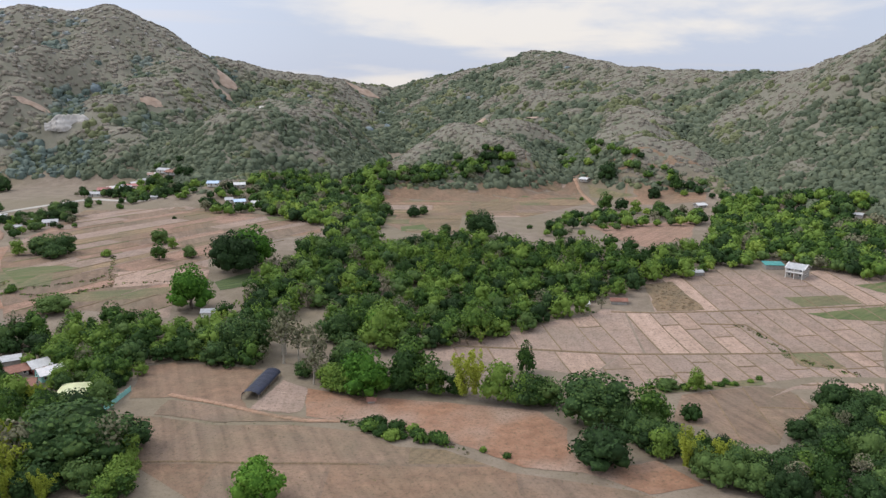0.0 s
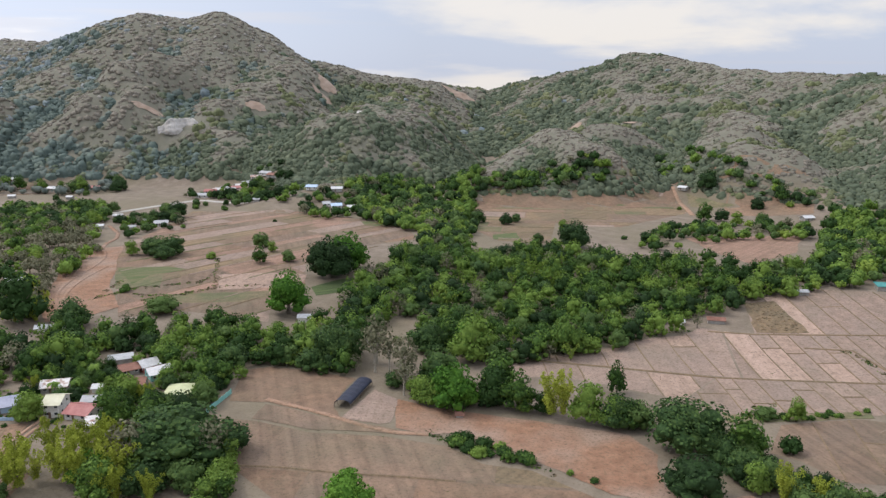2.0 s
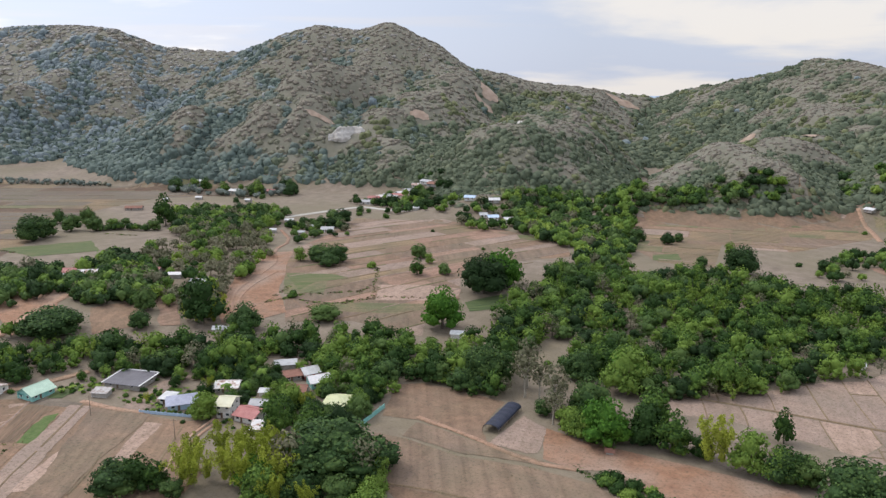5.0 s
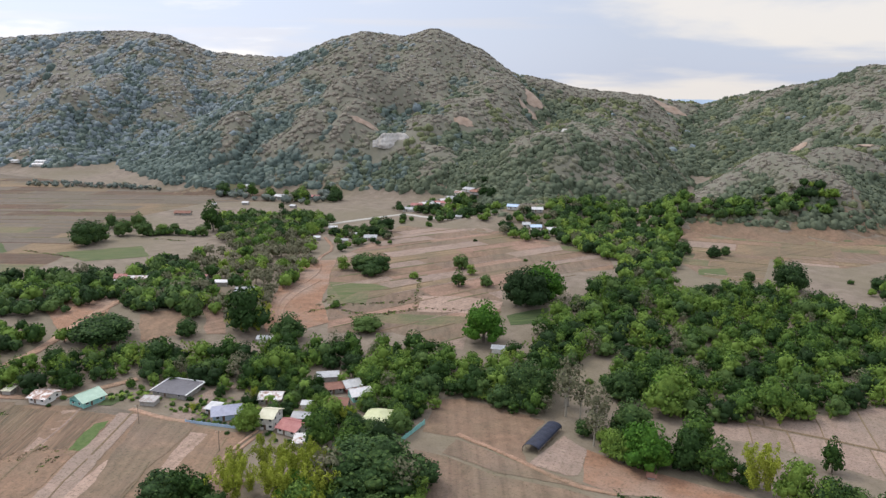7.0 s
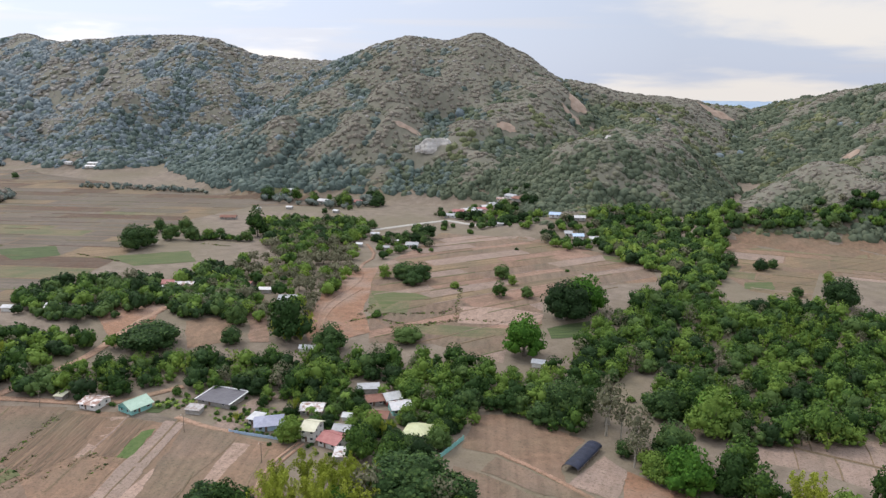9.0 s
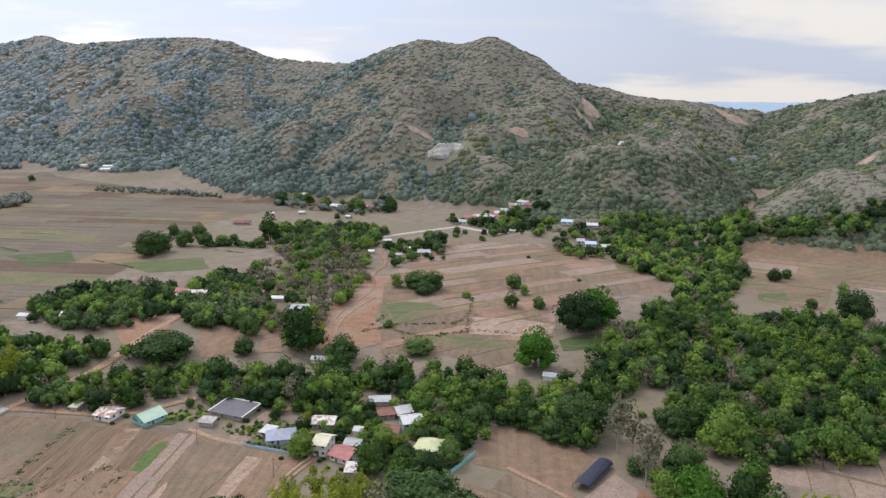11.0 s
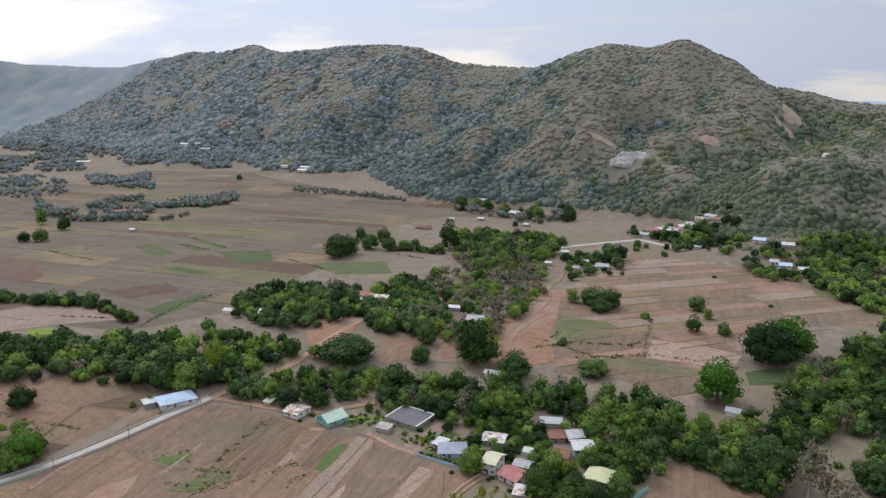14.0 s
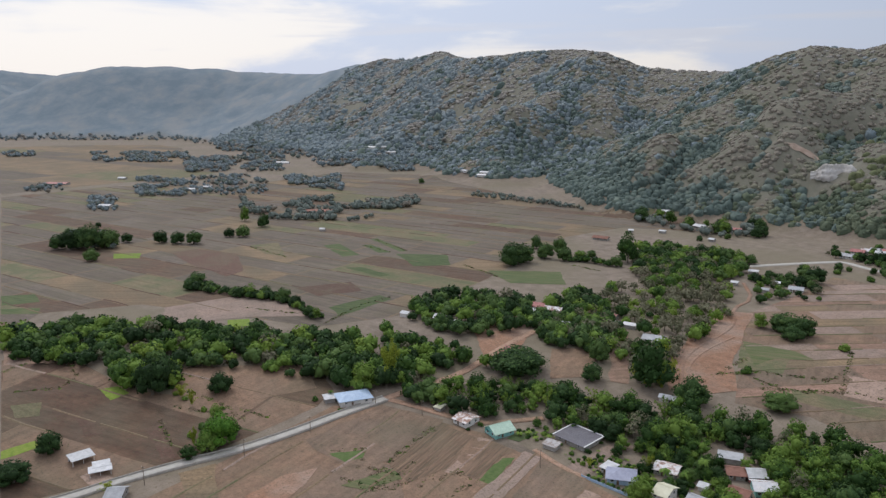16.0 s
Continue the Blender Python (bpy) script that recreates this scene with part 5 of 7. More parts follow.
R_TEAL = sheet("teal_roof", (0.03, 0.20, 0.19), (0.06, 0.30, 0.28))
R_BLUE = sheet("light_blue_roof", (0.36, 0.48, 0.64), (0.52, 0.64, 0.78))
W_WHITE = surface("white_wall", [(0.3, (0.52, 0.50, 0.46)), (0.7, (0.74, 0.73, 0.70))], scale=0.7, rough=0.9, tint=0.2)
W_GREY = surface("grey_wall", [(0.3, (0.24, 0.23, 0.21)), (0.7, (0.40, 0.38, 0.35))], scale=0.7, rough=0.9, tint=0.3)
W_BLUE = surface("blue_wall", [(0.3, (0.30, 0.42, 0.56)), (0.7, (0.42, 0.54, 0.66))], scale=0.7, rough=0.9)
W_TEAL = surface("turquoise_wall", [(0.3, (0.16, 0.42, 0.38)), (0.7, (0.28, 0.54, 0.50))], scale=0.7, rough=0.9)
W_RED = surface("red_wall", [(0.3, (0.30, 0.08, 0.07)), (0.7, (0.42, 0.14, 0.12))], scale=0.7, rough=0.9)
M_TRIM = surface("white_trim", [(0.3, (0.62, 0.62, 0.60)), (0.7, (0.78, 0.78, 0.77))], scale=1.0, rough=0.6)
M_GLASS = surface("window_glass", [(0.3, (0.02, 0.025, 0.03)), (0.7, (0.05, 0.06, 0.07))], scale=1.0, rough=0.12)
M_DOOR = surface("brown_door", [(0.3, (0.10, 0.06, 0.04)), (0.7, (0.17, 0.11, 0.07))], scale=1.0, rough=0.6)
M_TARP = surface("dark_blue_tarpaulin", [(0.3, (0.008, 0.011, 0.024)), (0.7, (0.020, 0.027, 0.056))], scale=0.6, rough=0.6, bump=0.3)
M_WOOD = surface("weathered_wood", [(0.3, (0.14, 0.11, 0.08)), (0.7, (0.27, 0.22, 0.17))], scale=1.5, rough=0.9)


def thick(bm, faces, depth):
    """Gives the sheet of faces a thickness downwards."""
    r = bmesh.ops.extrude_face_region(bm, geom=faces)
    for v in r["geom"]:
        if isinstance(v, bmesh.types.BMVert):
            v.co.z -= depth
    bmesh.ops.recalc_face_normals(bm, faces=bm.faces[:])


def roof_mesh(kind, L, W, wall, rise, over):
    bm = bmesh.new()
    x, y, e = L / 2 + over, W / 2 + over, wall - rise * over / (W / 2)

    def q(*pts):
        return bm.faces.new([bm.verts.new(p) for p in pts])
    if kind == "gable":
        fs = [q((-x, -y, e), (x, -y, e), (x, 0, wall + rise), (-x, 0, wall + rise)), q((x, y, e), (-x, y, e), (-x, 0, wall + rise), (x, 0, wall + rise))]
    elif kind == "hip":
        r = max(L / 2 - W / 2, 0.4)
        top = wall + rise
        fs = [q((-x, -y, e), (x, -y, e), (r, 0, top), (-r, 0, top)), q((x, y, e), (-x, y, e), (-r, 0, top), (r, 0, top)), q((x, -y, e), (x, y, e), (r, 0, top)), q((-x, y, e), (-x, -y, e), (-r, 0, top))]
    else:
        fs = [q((-x, -y, wall), (x, -y, wall), (x, y, wall + rise), (-x, y, wall + rise))]
    bmesh.ops.remove_doubles(bm, verts=bm.verts[:], dist=0.001)
    thick(bm, bm.faces[:], 0.14)
    return bm


def wall_mesh(kind, L, W, wall, rise):
    """The four outer walls with their gables or slope, open below the roof."""
    bm = bmesh.new()
    x, y = L / 2, W / 2
    drop = 0.16
    low = [bm.verts.new(p) for p in ((-x, -y, -0.6), (x, -y, -0.6), (x, y, -0.6), (-x, y, -0.6))]
    back = rise if kind in ("shed", "mono") else 0
    up = [bm.verts.new(p) for p in ((-x, -y, wall - drop), (x, -y, wall - drop), (x, y, wall + back - drop), (-x, y, wall + back - drop))]
    for k in range(4):
        n = (k + 1) % 4
        if kind == "gable" and k in (1, 3):
            s = x if k == 1 else -x
            bm.faces.new((low[k], low[n], up[n], bm.verts.new((s, 0, wall + rise - drop)), up[k]))
        else:
            bm.faces.new((low[k], low[n], up[n], up[k]))
    bmesh.ops.recalc_face_normals(bm, faces=bm.faces[:])
    bmesh.ops.solidify(bm, geom=bm.faces[:], thickness=0.18)
    return bm


def house(x, y, yaw, L, W, wall, kind, roof, walls, label, rise, name):
    """A building: walls, roof, door and windows; L runs along the front, which looks to -y before the turn."""
    base = new(name)
    wall *= 0.84
    SPOTS.append((x, y, max(L, W) / 2 + 2.5))
    base.matrix_world = pose(x, y, height(x, y) + 0.12, 0, 0, yaw)
    if name == "porch" or label.startswith("open"):
        for px in (-L / 2 + 0.1, 0.0, L / 2 - 0.1):
            for py in (-W / 2 + 0.1, W / 2 - 0.1):
                part("post", put(bmesh.new(), px - 0.08, px + 0.08, py - 0.08, py + 0.08, -0.5, wall + (rise if py > 0 else 0) - 0.1, 0.01), M_TRIM, base)
        part("wall", put(bmesh.new(), -L / 2, L / 2, W / 2 - 0.14, W / 2, -0.5, wall * 0.6, 0.02), walls, base)
    else:
        part("wall", wall_mesh(kind, L, W, wall, rise), walls, base)
    part("roof", roof_mesh(kind, L, W, wall, rise, 0.75 if name == "house" else 0.5), roof, base)
    if name == "house":
        floors = 2 if wall > 4.4 else 1
        dx = -L * 0.12
        d = put(bmesh.new(), dx - 0.45, dx + 0.45, -W / 2 - 0.06, -W / 2 + 0.02, -0.1, 1.95, 0.02)
        part("door", d, M_DOOR, base)
        for fl in range(floors):
            z0 = 0.8 + fl * 2.5
            spots = [(sx * L * 0.32, -1, 0) for sx in (-1, 1)] + [(sy * W * 0.22, 0, sx) for sx in (-1, 1) for sy in (-1, 1)]
            for off, fy, fx in spots:
                if fy:
                    fr = put(bmesh.new(), off - 0.7, off + 0.7, -W / 2 - 0.05, -W / 2 + 0.02, z0, z0 + 1.15, 0.02)
                    gl = put(bmesh.new(), off - 0.58, off + 0.58, -W / 2 - 0.07, -W / 2 - 0.03, z0 + 0.12, z0 + 1.03)
                else:
                    xs = sorted((fx * (L / 2 - 0.02), fx * (L / 2 + 0.05)))
                    xg = sorted((fx * (L / 2 + 0.03), fx * (L / 2 + 0.07)))
                    fr = put(bmesh.new(), xs[0], xs[1], off - 0.6, off + 0.6, z0, z0 + 1.15, 0.02)
                    gl = put(bmesh.new(), xg[0], xg[1], off - 0.5, off + 0.5, z0 + 0.12, z0 + 1.03)
                win = part("window", fr, M_TRIM, base)
                part("pane", gl, M_GLASS, win, "dark window glass")
        if kind == "gable":
            bm = bmesh.new()
            put(bm, -L / 2 - 0.75, L / 2 + 0.75, -0.14, 0.14, wall + rise - 0.02, wall + rise + 0.06)
            part("ridge_cap", bm, roof, base)
    if "white-edged" in label:
        slope = math.atan2(rise, W / 2)
        for sx in (-1, 1):
            for sy in (-1, 1):
                bm = bmesh.new()
                run = math.hypot(W / 2 + 0.5, rise)
                bmesh.ops.create_cube(bm, size=1.0, matrix=Matrix.Translation((sx * (L / 2 + 0.5), sy * (W / 4 + 0.2), wall + rise / 2 + 0.05)) @ Matrix.Rotation(-sy * slope, 4, "X") @ Matrix.Diagonal((0.35, run, 0.3, 1)))
                part("bargeboard", bm, M_TRIM, base, "white gable edge")
        part("balcony", put(bmesh.new(), -L / 2, L / 2, -W / 2 - 1.6, -W / 2, 2.7, 2.9, 0.02), M_TRIM, base)
        for px in (-L / 2 + 0.2, 0.0, L / 2 - 0.2):
            part("post", put(bmesh.new(), px - 0.14, px + 0.14, -W / 2 - 1.55, -W / 2 - 1.27, -0.5, wall - 0.2, 0.02), M_TRIM, base)
        part("railing", put(bmesh.new(), -L / 2, L / 2, -W / 2 - 1.58, -W / 2 - 1.5, 3.5, 3.7, 0.01), M_TRIM, base)
    if kind == "mono":
        bm = bmesh.new()
        t = 0.75
        for s in (-1, 1):
            r = bmesh.ops.create_cube(bm, size=1.0, matrix=Matrix.Translation((s * (L / 2 + t), 0, wall + rise / 2 + 0.05)) @ Matrix.Rotation(math.atan2(rise, W + 2 * t), 4, "X") @ Matrix.Diagonal((0.5, W + 2 * t, 0.35, 1)))
        put(bm, -L / 2 - t, L / 2 + t, W / 2 + t - 0.2, W / 2 + t + 0.2, wall + rise - 0.1, wall + rise + 0.3)
        part("roof_edge", bm, M_TRIM, base, "white roof edging")
    return tagged(base, label, {"house": "house", "porch": "porch", "hut": "hut"}.get(name, "shed"))


house(-215.2, 194.5, 48, 10.6, 9, 3, "hip", R_LAV, W_BLUE, "blue-walled bungalow with a lavender hipped roof", 1.8, "house")
house(-222.4, 194.5, 15, 4.2, 5, 2.6, "shed", R_WHITE, W_WHITE, "small white-roofed lean-to beside a bungalow", 0.6, "house")
house(-210.7, 214.4, 29, 8.7, 8, 2.8, "gable", R_PATCH, W_GREY, "low house with a patched white and rusty sheet roof", 1.3, "house")
house(-194.7, 197.4, 19, 5.1, 9, 5.8, "gable", R_CREAM, W_WHITE, "two-storey white house with a cream gabled roof", 1.6, "house")
house(-184.1, 197.8, 3, 8.5, 8.5, 3, "gable", R_PINK, W_WHITE, "bungalow with a faded red roof and white walls", 1.6, "house")
house(-187.6, 206.5, 20, 5.6, 5, 2.8, "gable", R_GREY, W_GREY, "small house with a grey sheet roof", 1, "house")
house(-162.6, 221.3, 20, 8.5, 10, 3.2, "hip", R_YELLOW, W_GREY, "house with a broad pale yellow-green roof", 1.4, "house")
house(-181.9, 235.2, 53, 7.9, 8, 3.4, "gable", R_PATCH, W_TEAL, "house with a patched white roof and turquoise walls", 1.5, "house")
house(-190.5, 240.4, 59, 6.1, 7, 3.4, "gable", R_WHITE, W_RED, "house with a white sheet roof and red gable", 1.5, "house")
house(-195.8, 235.7, 49, 6.5, 7, 2.8, "gable", R_RUST, W_GREY, "low house with a rusty brown roof", 1.3, "house")
house(-183.7, 224.2, 23, 7.1, 6.5, 2.8, "gable", R_RUST, W_GREY, "low house with a rusty brown roof", 1.3, "house")
house(-205.3, 243.2, 40, 8.9, 5, 2.6, "shed", R_GREY, W_GREY, "long low shed with a grey roof", 0.6, "shed")
house(-194.4, 217.1, 22, 3.1, 4, 2.2, "gable", R_WHITE, W_WHITE, "small white shelter among the trees", 0.9, "shed")
house(-173.8, 191.3, 32, 5.9, 6, 2.4, "shed", R_PATCH, W_GREY, "shack with a patched rusty sheet roof", 0.7, "shed")
house(-249.7, 200.1, 13, 15.7, 12, 2.3, "mono", R_DARK, W_GREY, "long hall with a dark grey roof edged in white", 0.8, "house")
house(-272.0, 173.9, 92, 9.8, 8.5, 3, "gable", R_MINT, W_TEAL, "house with a pale green roof over a teal porch", 2.2, "house")
house(-271.8, 171.5, 16, 6.6, 4, 2.4, "shed", R_TEAL, W_WHITE, "teal-roofed porch in front of a house", 0.5, "porch")
house(-288.0, 166.1, 17, 7.8, 9, 2.8, "gable", R_PATCH, W_WHITE, "small house with a patched white roof", 1.2, "house")
house(-304.6, 161.1, 25, 3.5, 4, 2.2, "shed", R_CREAM, W_GREY, "small roadside hut with a cream roof", 0.5, "hut")
house(-250.0, 186.3, 23, 6.0, 4.5, 2.2, "shed", R_RUSTY_GREY, W_GREY, "low shack with a rusty patched roof", 0.6, "shed")
house(-259.5, 259.5, 31, 4.5, 4, 2.4, "gable", R_WHITE, W_WHITE, "small white-roofed hut in a clearing", 1, "hut")
house(-253.8, 262.9, 34, 6.4, 5, 2.4, "gable", R_WHITE, W_WHITE, "small white-roofed hut in a clearing", 1, "hut")
house(-156.7, 310.2, 16, 5.7, 5, 2.6, "gable", R_WHITE, W_WHITE, "small white-roofed hut beside a large tree", 1, "hut")
house(-332.7, 128.6, 83, 15.5, 11, 3.2, "hip", R_BLUE, W_WHITE, "bungalow with a light blue hipped roof beside the road", 2, "house")
house(-329.0, 127.2, 86, 7.9, 3, 2.6, "shed", R_WHITE, W_WHITE, "white-roofed porch of a blue-roofed bungalow", 0.4, "porch")
house(-337.6, 117.9, 84, 4.7, 5, 2.4, "shed", R_WHITE, W_GREY, "low white-roofed annex beside a bungalow", 0.5, "shed")
house(-331.2, 8.4, 105, 8.4, 6, 2.8, "shed", R_WHITE, W_GREY, "open shed with a white sheet roof", 0.6, "shed")
house(-316.8, 14.6, 88, 7.8, 4, 2.6, "shed", R_WHITE, W_WHITE, "open shed with a white sheet roof", 0.5, "shed")
house(-320.1, 15.3, 89, 5.8, 4, 3.0, "shed", R_WHITE, W_WHITE, "open shed with a white sheet roof", 0.5, "shed")
house(-294.5, 18.7, 63, 5.6, 8, 3, "gable", R_GREY, W_GREY, "house with a dark grey gabled roof", 1.6, "house")
house(121.1, 404.0, -35, 8.6, 8.5, 5.8, "gable", R_GREY, W_GREY, "two-storey grey house with a white-edged gable", 1.8, "house")
house(112.4, 418.0, 4, 9.3, 6, 2.6, "shed", R_TEAL, W_GREY, "shed with a dark teal roof", 0.7, "shed")
house(12.1, 351.1, 15, 3.5, 3, 2.2, "gable", R_WHITE, W_WHITE, "tiny white hut at the wood's edge", 0.8, "hut")
house(28.2, 357.6, 3, 7.5, 4.5, 1.9, "gable", R_RUST, W_GREY, "low hut with a rusty brown roof", 0.9, "hut")
house(70.0, 402.8, 14, 7.6, 4, 2.2, "gable", R_GREY, W_GREY, "low grey shed at the wood's edge", 0.8, "shed")
house(-60.9, 231.8, 14, 2.4, 1.8, 1.5, "gable", R_RUST, W_GREY, "small field shelter under a tree", 0.6, "hut")
house(201.6, 555.5, -36, 7.2, 6, 2.4, "gable", R_GREY, W_GREY, "long shed with a grey roof", 1, "shed")
house(106.0, 609.1, 31, 8.0, 6, 2.6, "gable", R_WHITE, W_GREY, "small house with a white roof", 1.2, "house")
house(19.7, 698.3, -36, 7.5, 6, 2.6, "gable", R_WHITE, W_GREY, "small house with a white roof", 1.2, "house")
house(-401.5, 283.8, 34, 11.3, 9, 2.9, "gable", R_PINK, W_WHITE, "house with a bright red roof among trees", 1.4, "house")
house(-392.7, 275.1, 36, 9.6, 4, 2.9, "gable", R_WHITE, W_WHITE, "white-roofed porch among trees", 0.9, "hut")
house(-388.1, 287.5, 31, 10.7, 6, 2.9, "gable", R_PATCH, W_GREY, "house with a patched white roof", 1.4, "house")
house(-365.3, 302.3, 30, 8.6, 8, 2.9, "gable", R_PINK, W_GREY, "house with a red roof among trees", 1.4, "house")
house(-359.0, 311.6, 26, 5.2, 5, 2.9, "gable", R_PINK, W_GREY, "small house with a red roof", 0.9, "hut")
house(-346.8, 302.8, 39, 6.0, 5, 2.9, "gable", R_WHITE, W_GREY, "small hut with a white roof", 0.9, "hut")
house(-339.6, 308.4, 31, 7.0, 5, 2.9, "gable", R_PATCH, W_GREY, "hut with a patched grey roof", 0.9, "hut")
house(-315.5, 304.6, 35, 11.1, 9, 2.9, "gable", R_GREY, W_WHITE, "house with a pale grey hipped roof", 1.4, "house")
house(-426.1, 200.7, 30, 5.3, 5, 2.9, "gable", R_WHITE, W_WHITE, "small white-roofed hut among trees", 0.9, "hut")
house(-408.5, 215.6, 38, 5.2, 6, 2.9, "gable", R_WHITE, W_WHITE, "small white-roofed house among trees", 1.4, "house")
house(-394.2, 220.3, 45, 4.1, 5, 2.9, "gable", R_WHITE, W_WHITE, "small white-roofed hut among trees", 0.9, "hut")
house(-341.5, 226.4, 34, 8.2, 7, 2.9, "gable", R_PINK, W_GREY, "house with a faded red roof beside the road", 1.4, "house")
house(-361.1, 275.8, 33, 6.0, 5, 2.9, "gable", R_PATCH, W_GREY, "small hut with a patched roof", 0.9, "hut")
house(-404.0, 619.0, 22, 10.1, 8, 2.9, "gable", R_PINK, W_WHITE, "village house with a red roof", 1.4, "house")
house(-399.6, 598.6, 11, 10.4, 7, 2.9, "gable", R_GREY, W_WHITE, "village house with a grey roof", 1.4, "house")
house(-395.0, 631.8, 26, 10.0, 8, 2.9, "gable", R_GREY, W_GREY, "village house with a grey roof", 1.4, "house")
house(-385.0, 631.5, 48, 10.3, 8, 2.9, "gable", R_PINK, W_WHITE, "village house with a red roof", 1.4, "house")
house(-389.7, 657.3, 58, 6.4, 8, 2.9, "gable", R_WHITE, W_WHITE, "village house with a white roof", 1.4, "house")
house(-378.9, 659.1, 24, 9.0, 8, 2.9, "gable", R_PATCH, W_WHITE, "village house with a patched roof", 1.4, "house")
house(-362.8, 651.5, -16, 12.5, 8, 2.9, "gable", R_GREY, W_WHITE, "village house with a grey roof", 1.4, "house")
house(-383.6, 619.8, 25, 8.7, 7, 2.9, "gable", R_WHITE, W_GREY, "village house with a white roof", 1.4, "house")
house(-400.8, 625.7, 33, 7.7, 7, 2.9, "gable", R_PATCH, W_GREY, "village house with a patched roof", 1.4, "house")
house(-350.5, 643.1, -17, 12.4, 8, 2.9, "gable", R_RUST, W_GREY, "village house with a rusty roof", 1.4, "house")
house(-374.4, 640.5, 51, 8.2, 7, 2.9, "gable", R_GREY, W_WHITE, "village house with a grey roof", 1.4, "house")
house(-391.7, 647.7, 61, 7.8, 7, 2.9, "gable", R_PATCH, W_WHITE, "village house with a patched roof", 1.4, "house")
house(-398.8, 484.3, 31, 6.6, 5, 2.9, "gable", R_WHITE, W_GREY, "small house with a pale roof", 0.9, "hut")
house(-366.1, 468.6, 29, 6.3, 5, 2.9, "gable", R_WHITE, W_GREY, "small house with a pale roof", 0.9, "hut")
house(-347.1, 466.3, 30, 8.8, 7, 2.9, "gable", R_GREY, W_WHITE, "house with a pale grey roof", 1.4, "house")
house(-357.0, 445.7, 29, 6.1, 5, 2.9, "gable", R_GREY, W_GREY, "small house with a grey roof", 0.9, "hut")
house(-381.2, 443.6, 28, 4.5, 4, 2.9, "gable", R_WHITE, W_GREY, "small hut with a white roof", 0.9, "hut")
house(-287.1, 592.2, 13, 8.8, 8, 2.9, "gable", R_BLUE, W_WHITE, "house with a light blue roof", 1.4, "house")
house(-266.7, 596.3, 30, 9.4, 7, 2.9, "gable", R_WHITE, W_GREY, "small house with a white roof", 1.4, "house")
house(-251.0, 560.3, 31, 8.0, 7, 2.9, "gable", R_BLUE, W_WHITE, "house with a light blue roof", 1.4, "house")
house(-237.8, 561.0, 32, 6.2, 6, 2.9, "gable", R_WHITE, W_WHITE, "small house with a white roof", 1.4, "house")
house(-260.7, 563.0, 25, 5.4, 6, 2.9, "gable", R_GREY, W_WHITE, "small house with a grey roof", 1.4, "house")
house(-562.2, 599.0, -3, 13.8, 7, 2.9, "gable", R_WHITE, W_GREY, "small house with a white roof", 1.4, "house")
house(-531.6, 616.0, 23, 10.0, 7, 2.9, "gable", R_PINK, W_WHITE, "house with a faded red roof", 1.4, "house")
house(-636.5, 622.2, 45, 8.9, 6, 2.9, "gable", R_WHITE, W_GREY, "small house with a white roof", 1.4, "house")
house(-506.4, 555.2, 8, 5.3, 4, 2.9, "gable", R_WHITE, W_GREY, "small hut with a white roof", 0.9, "hut")
house(-561.3, 545.9, 26, 6.0, 4, 2.9, "gable", R_WHITE, W_GREY, "small hut with a white roof", 0.9, "hut")
house(-1036.6, 625.4, 25, 14.4, 9, 2.9, "gable", R_WHITE, W_WHITE, "farmhouse with a pale roof", 1.4, "house")
house(-1073.8, 609.9, 7, 15.0, 7, 2.9, "gable", R_GREY, W_WHITE, "small house with a grey roof", 1.4, "house")
house(-564.1, 470.5, 30, 14.3, 6, 2.9, "gable", R_RUST, W_GREY, "long low shed with a brown roof", 1.4, "house")
house(-330.9, 573.9, 30, 4.9, 5, 2.9, "gable", R_GREY, W_GREY, "small dark shed beside the road", 0.9, "hut")
house(-857.9, 291.0, 59, 32.1, 12, 2.9, "gable", R_RUST, W_GREY, "wide farm building with a brown roof", 1.4, "house")
house(-1031.9, 72.3, 57, 14.6, 9, 2.9, "gable", R_WHITE, W_WHITE, "farmhouse with a white roof among trees", 1.4, "house")
house(-1327.5, 26.9, 56, 33.3, 12, 2.9, "gable", R_PINK, W_GREY, "long farm building with a red roof", 1.4, "house")
house(-1148.0, 195.8, 51, 12.4, 7, 2.9, "gable", R_WHITE, W_GREY, "small farmhouse with a white roof", 1.4, "house")
house(-1162.7, 222.6, 51, 12.7, 7, 2.9, "gable", R_GREY, W_GREY, "small farmhouse with a grey roof", 1.4, "house")
house(-1499.3, 433.2, 52, 26.2, 10, 2.9, "gable", R_WHITE, W_WHITE, "farmhouse with a white roof", 1.4, "house")
house(-1358.1, 608.1, 41, 16.8, 8, 2.9, "gable", R_WHITE, W_WHITE, "house with a white roof at the hill foot", 1.4, "house")
house(-1411.8, 591.1, 11, 24.0, 8, 2.9, "gable", R_WHITE, W_WHITE, "house with a white roof at the hill foot", 1.4, "house")
house(-1442.0, 567.2, 3, 32.8, 8, 2.9, "gable", R_PATCH, W_WHITE, "house with a pale roof at the hill foot", 1.4, "house")
house(-1028.3, 615.6, 33, 13.7, 8, 2.9, "gable", R_PATCH, W_WHITE, "house with a pale roof at the hill foot", 1.4, "house")
house(-1357.5, 123.1, 47, 13.0, 7, 2.9, "gable", R_WHITE, W_GREY, "small farmhouse with a white roof", 1.4, "house")
house(-1387.1, 608.8, 46, 14.2, 8, 2.9, "gable", R_GREY, W_WHITE, "house with a grey roof at the hill foot", 1.4, "house")
house(-564.5, 600.7, 9, 12.0, 7, 2.9, "gable", R_WHITE, W_GREY, "small house with a white roof", 1.4, "house")
house(-739.5, 253.8, 47, 5.0, 4, 2.9, "gable", R_WHITE, W_GREY, "small field hut with a white roof", 0.9, "hut")
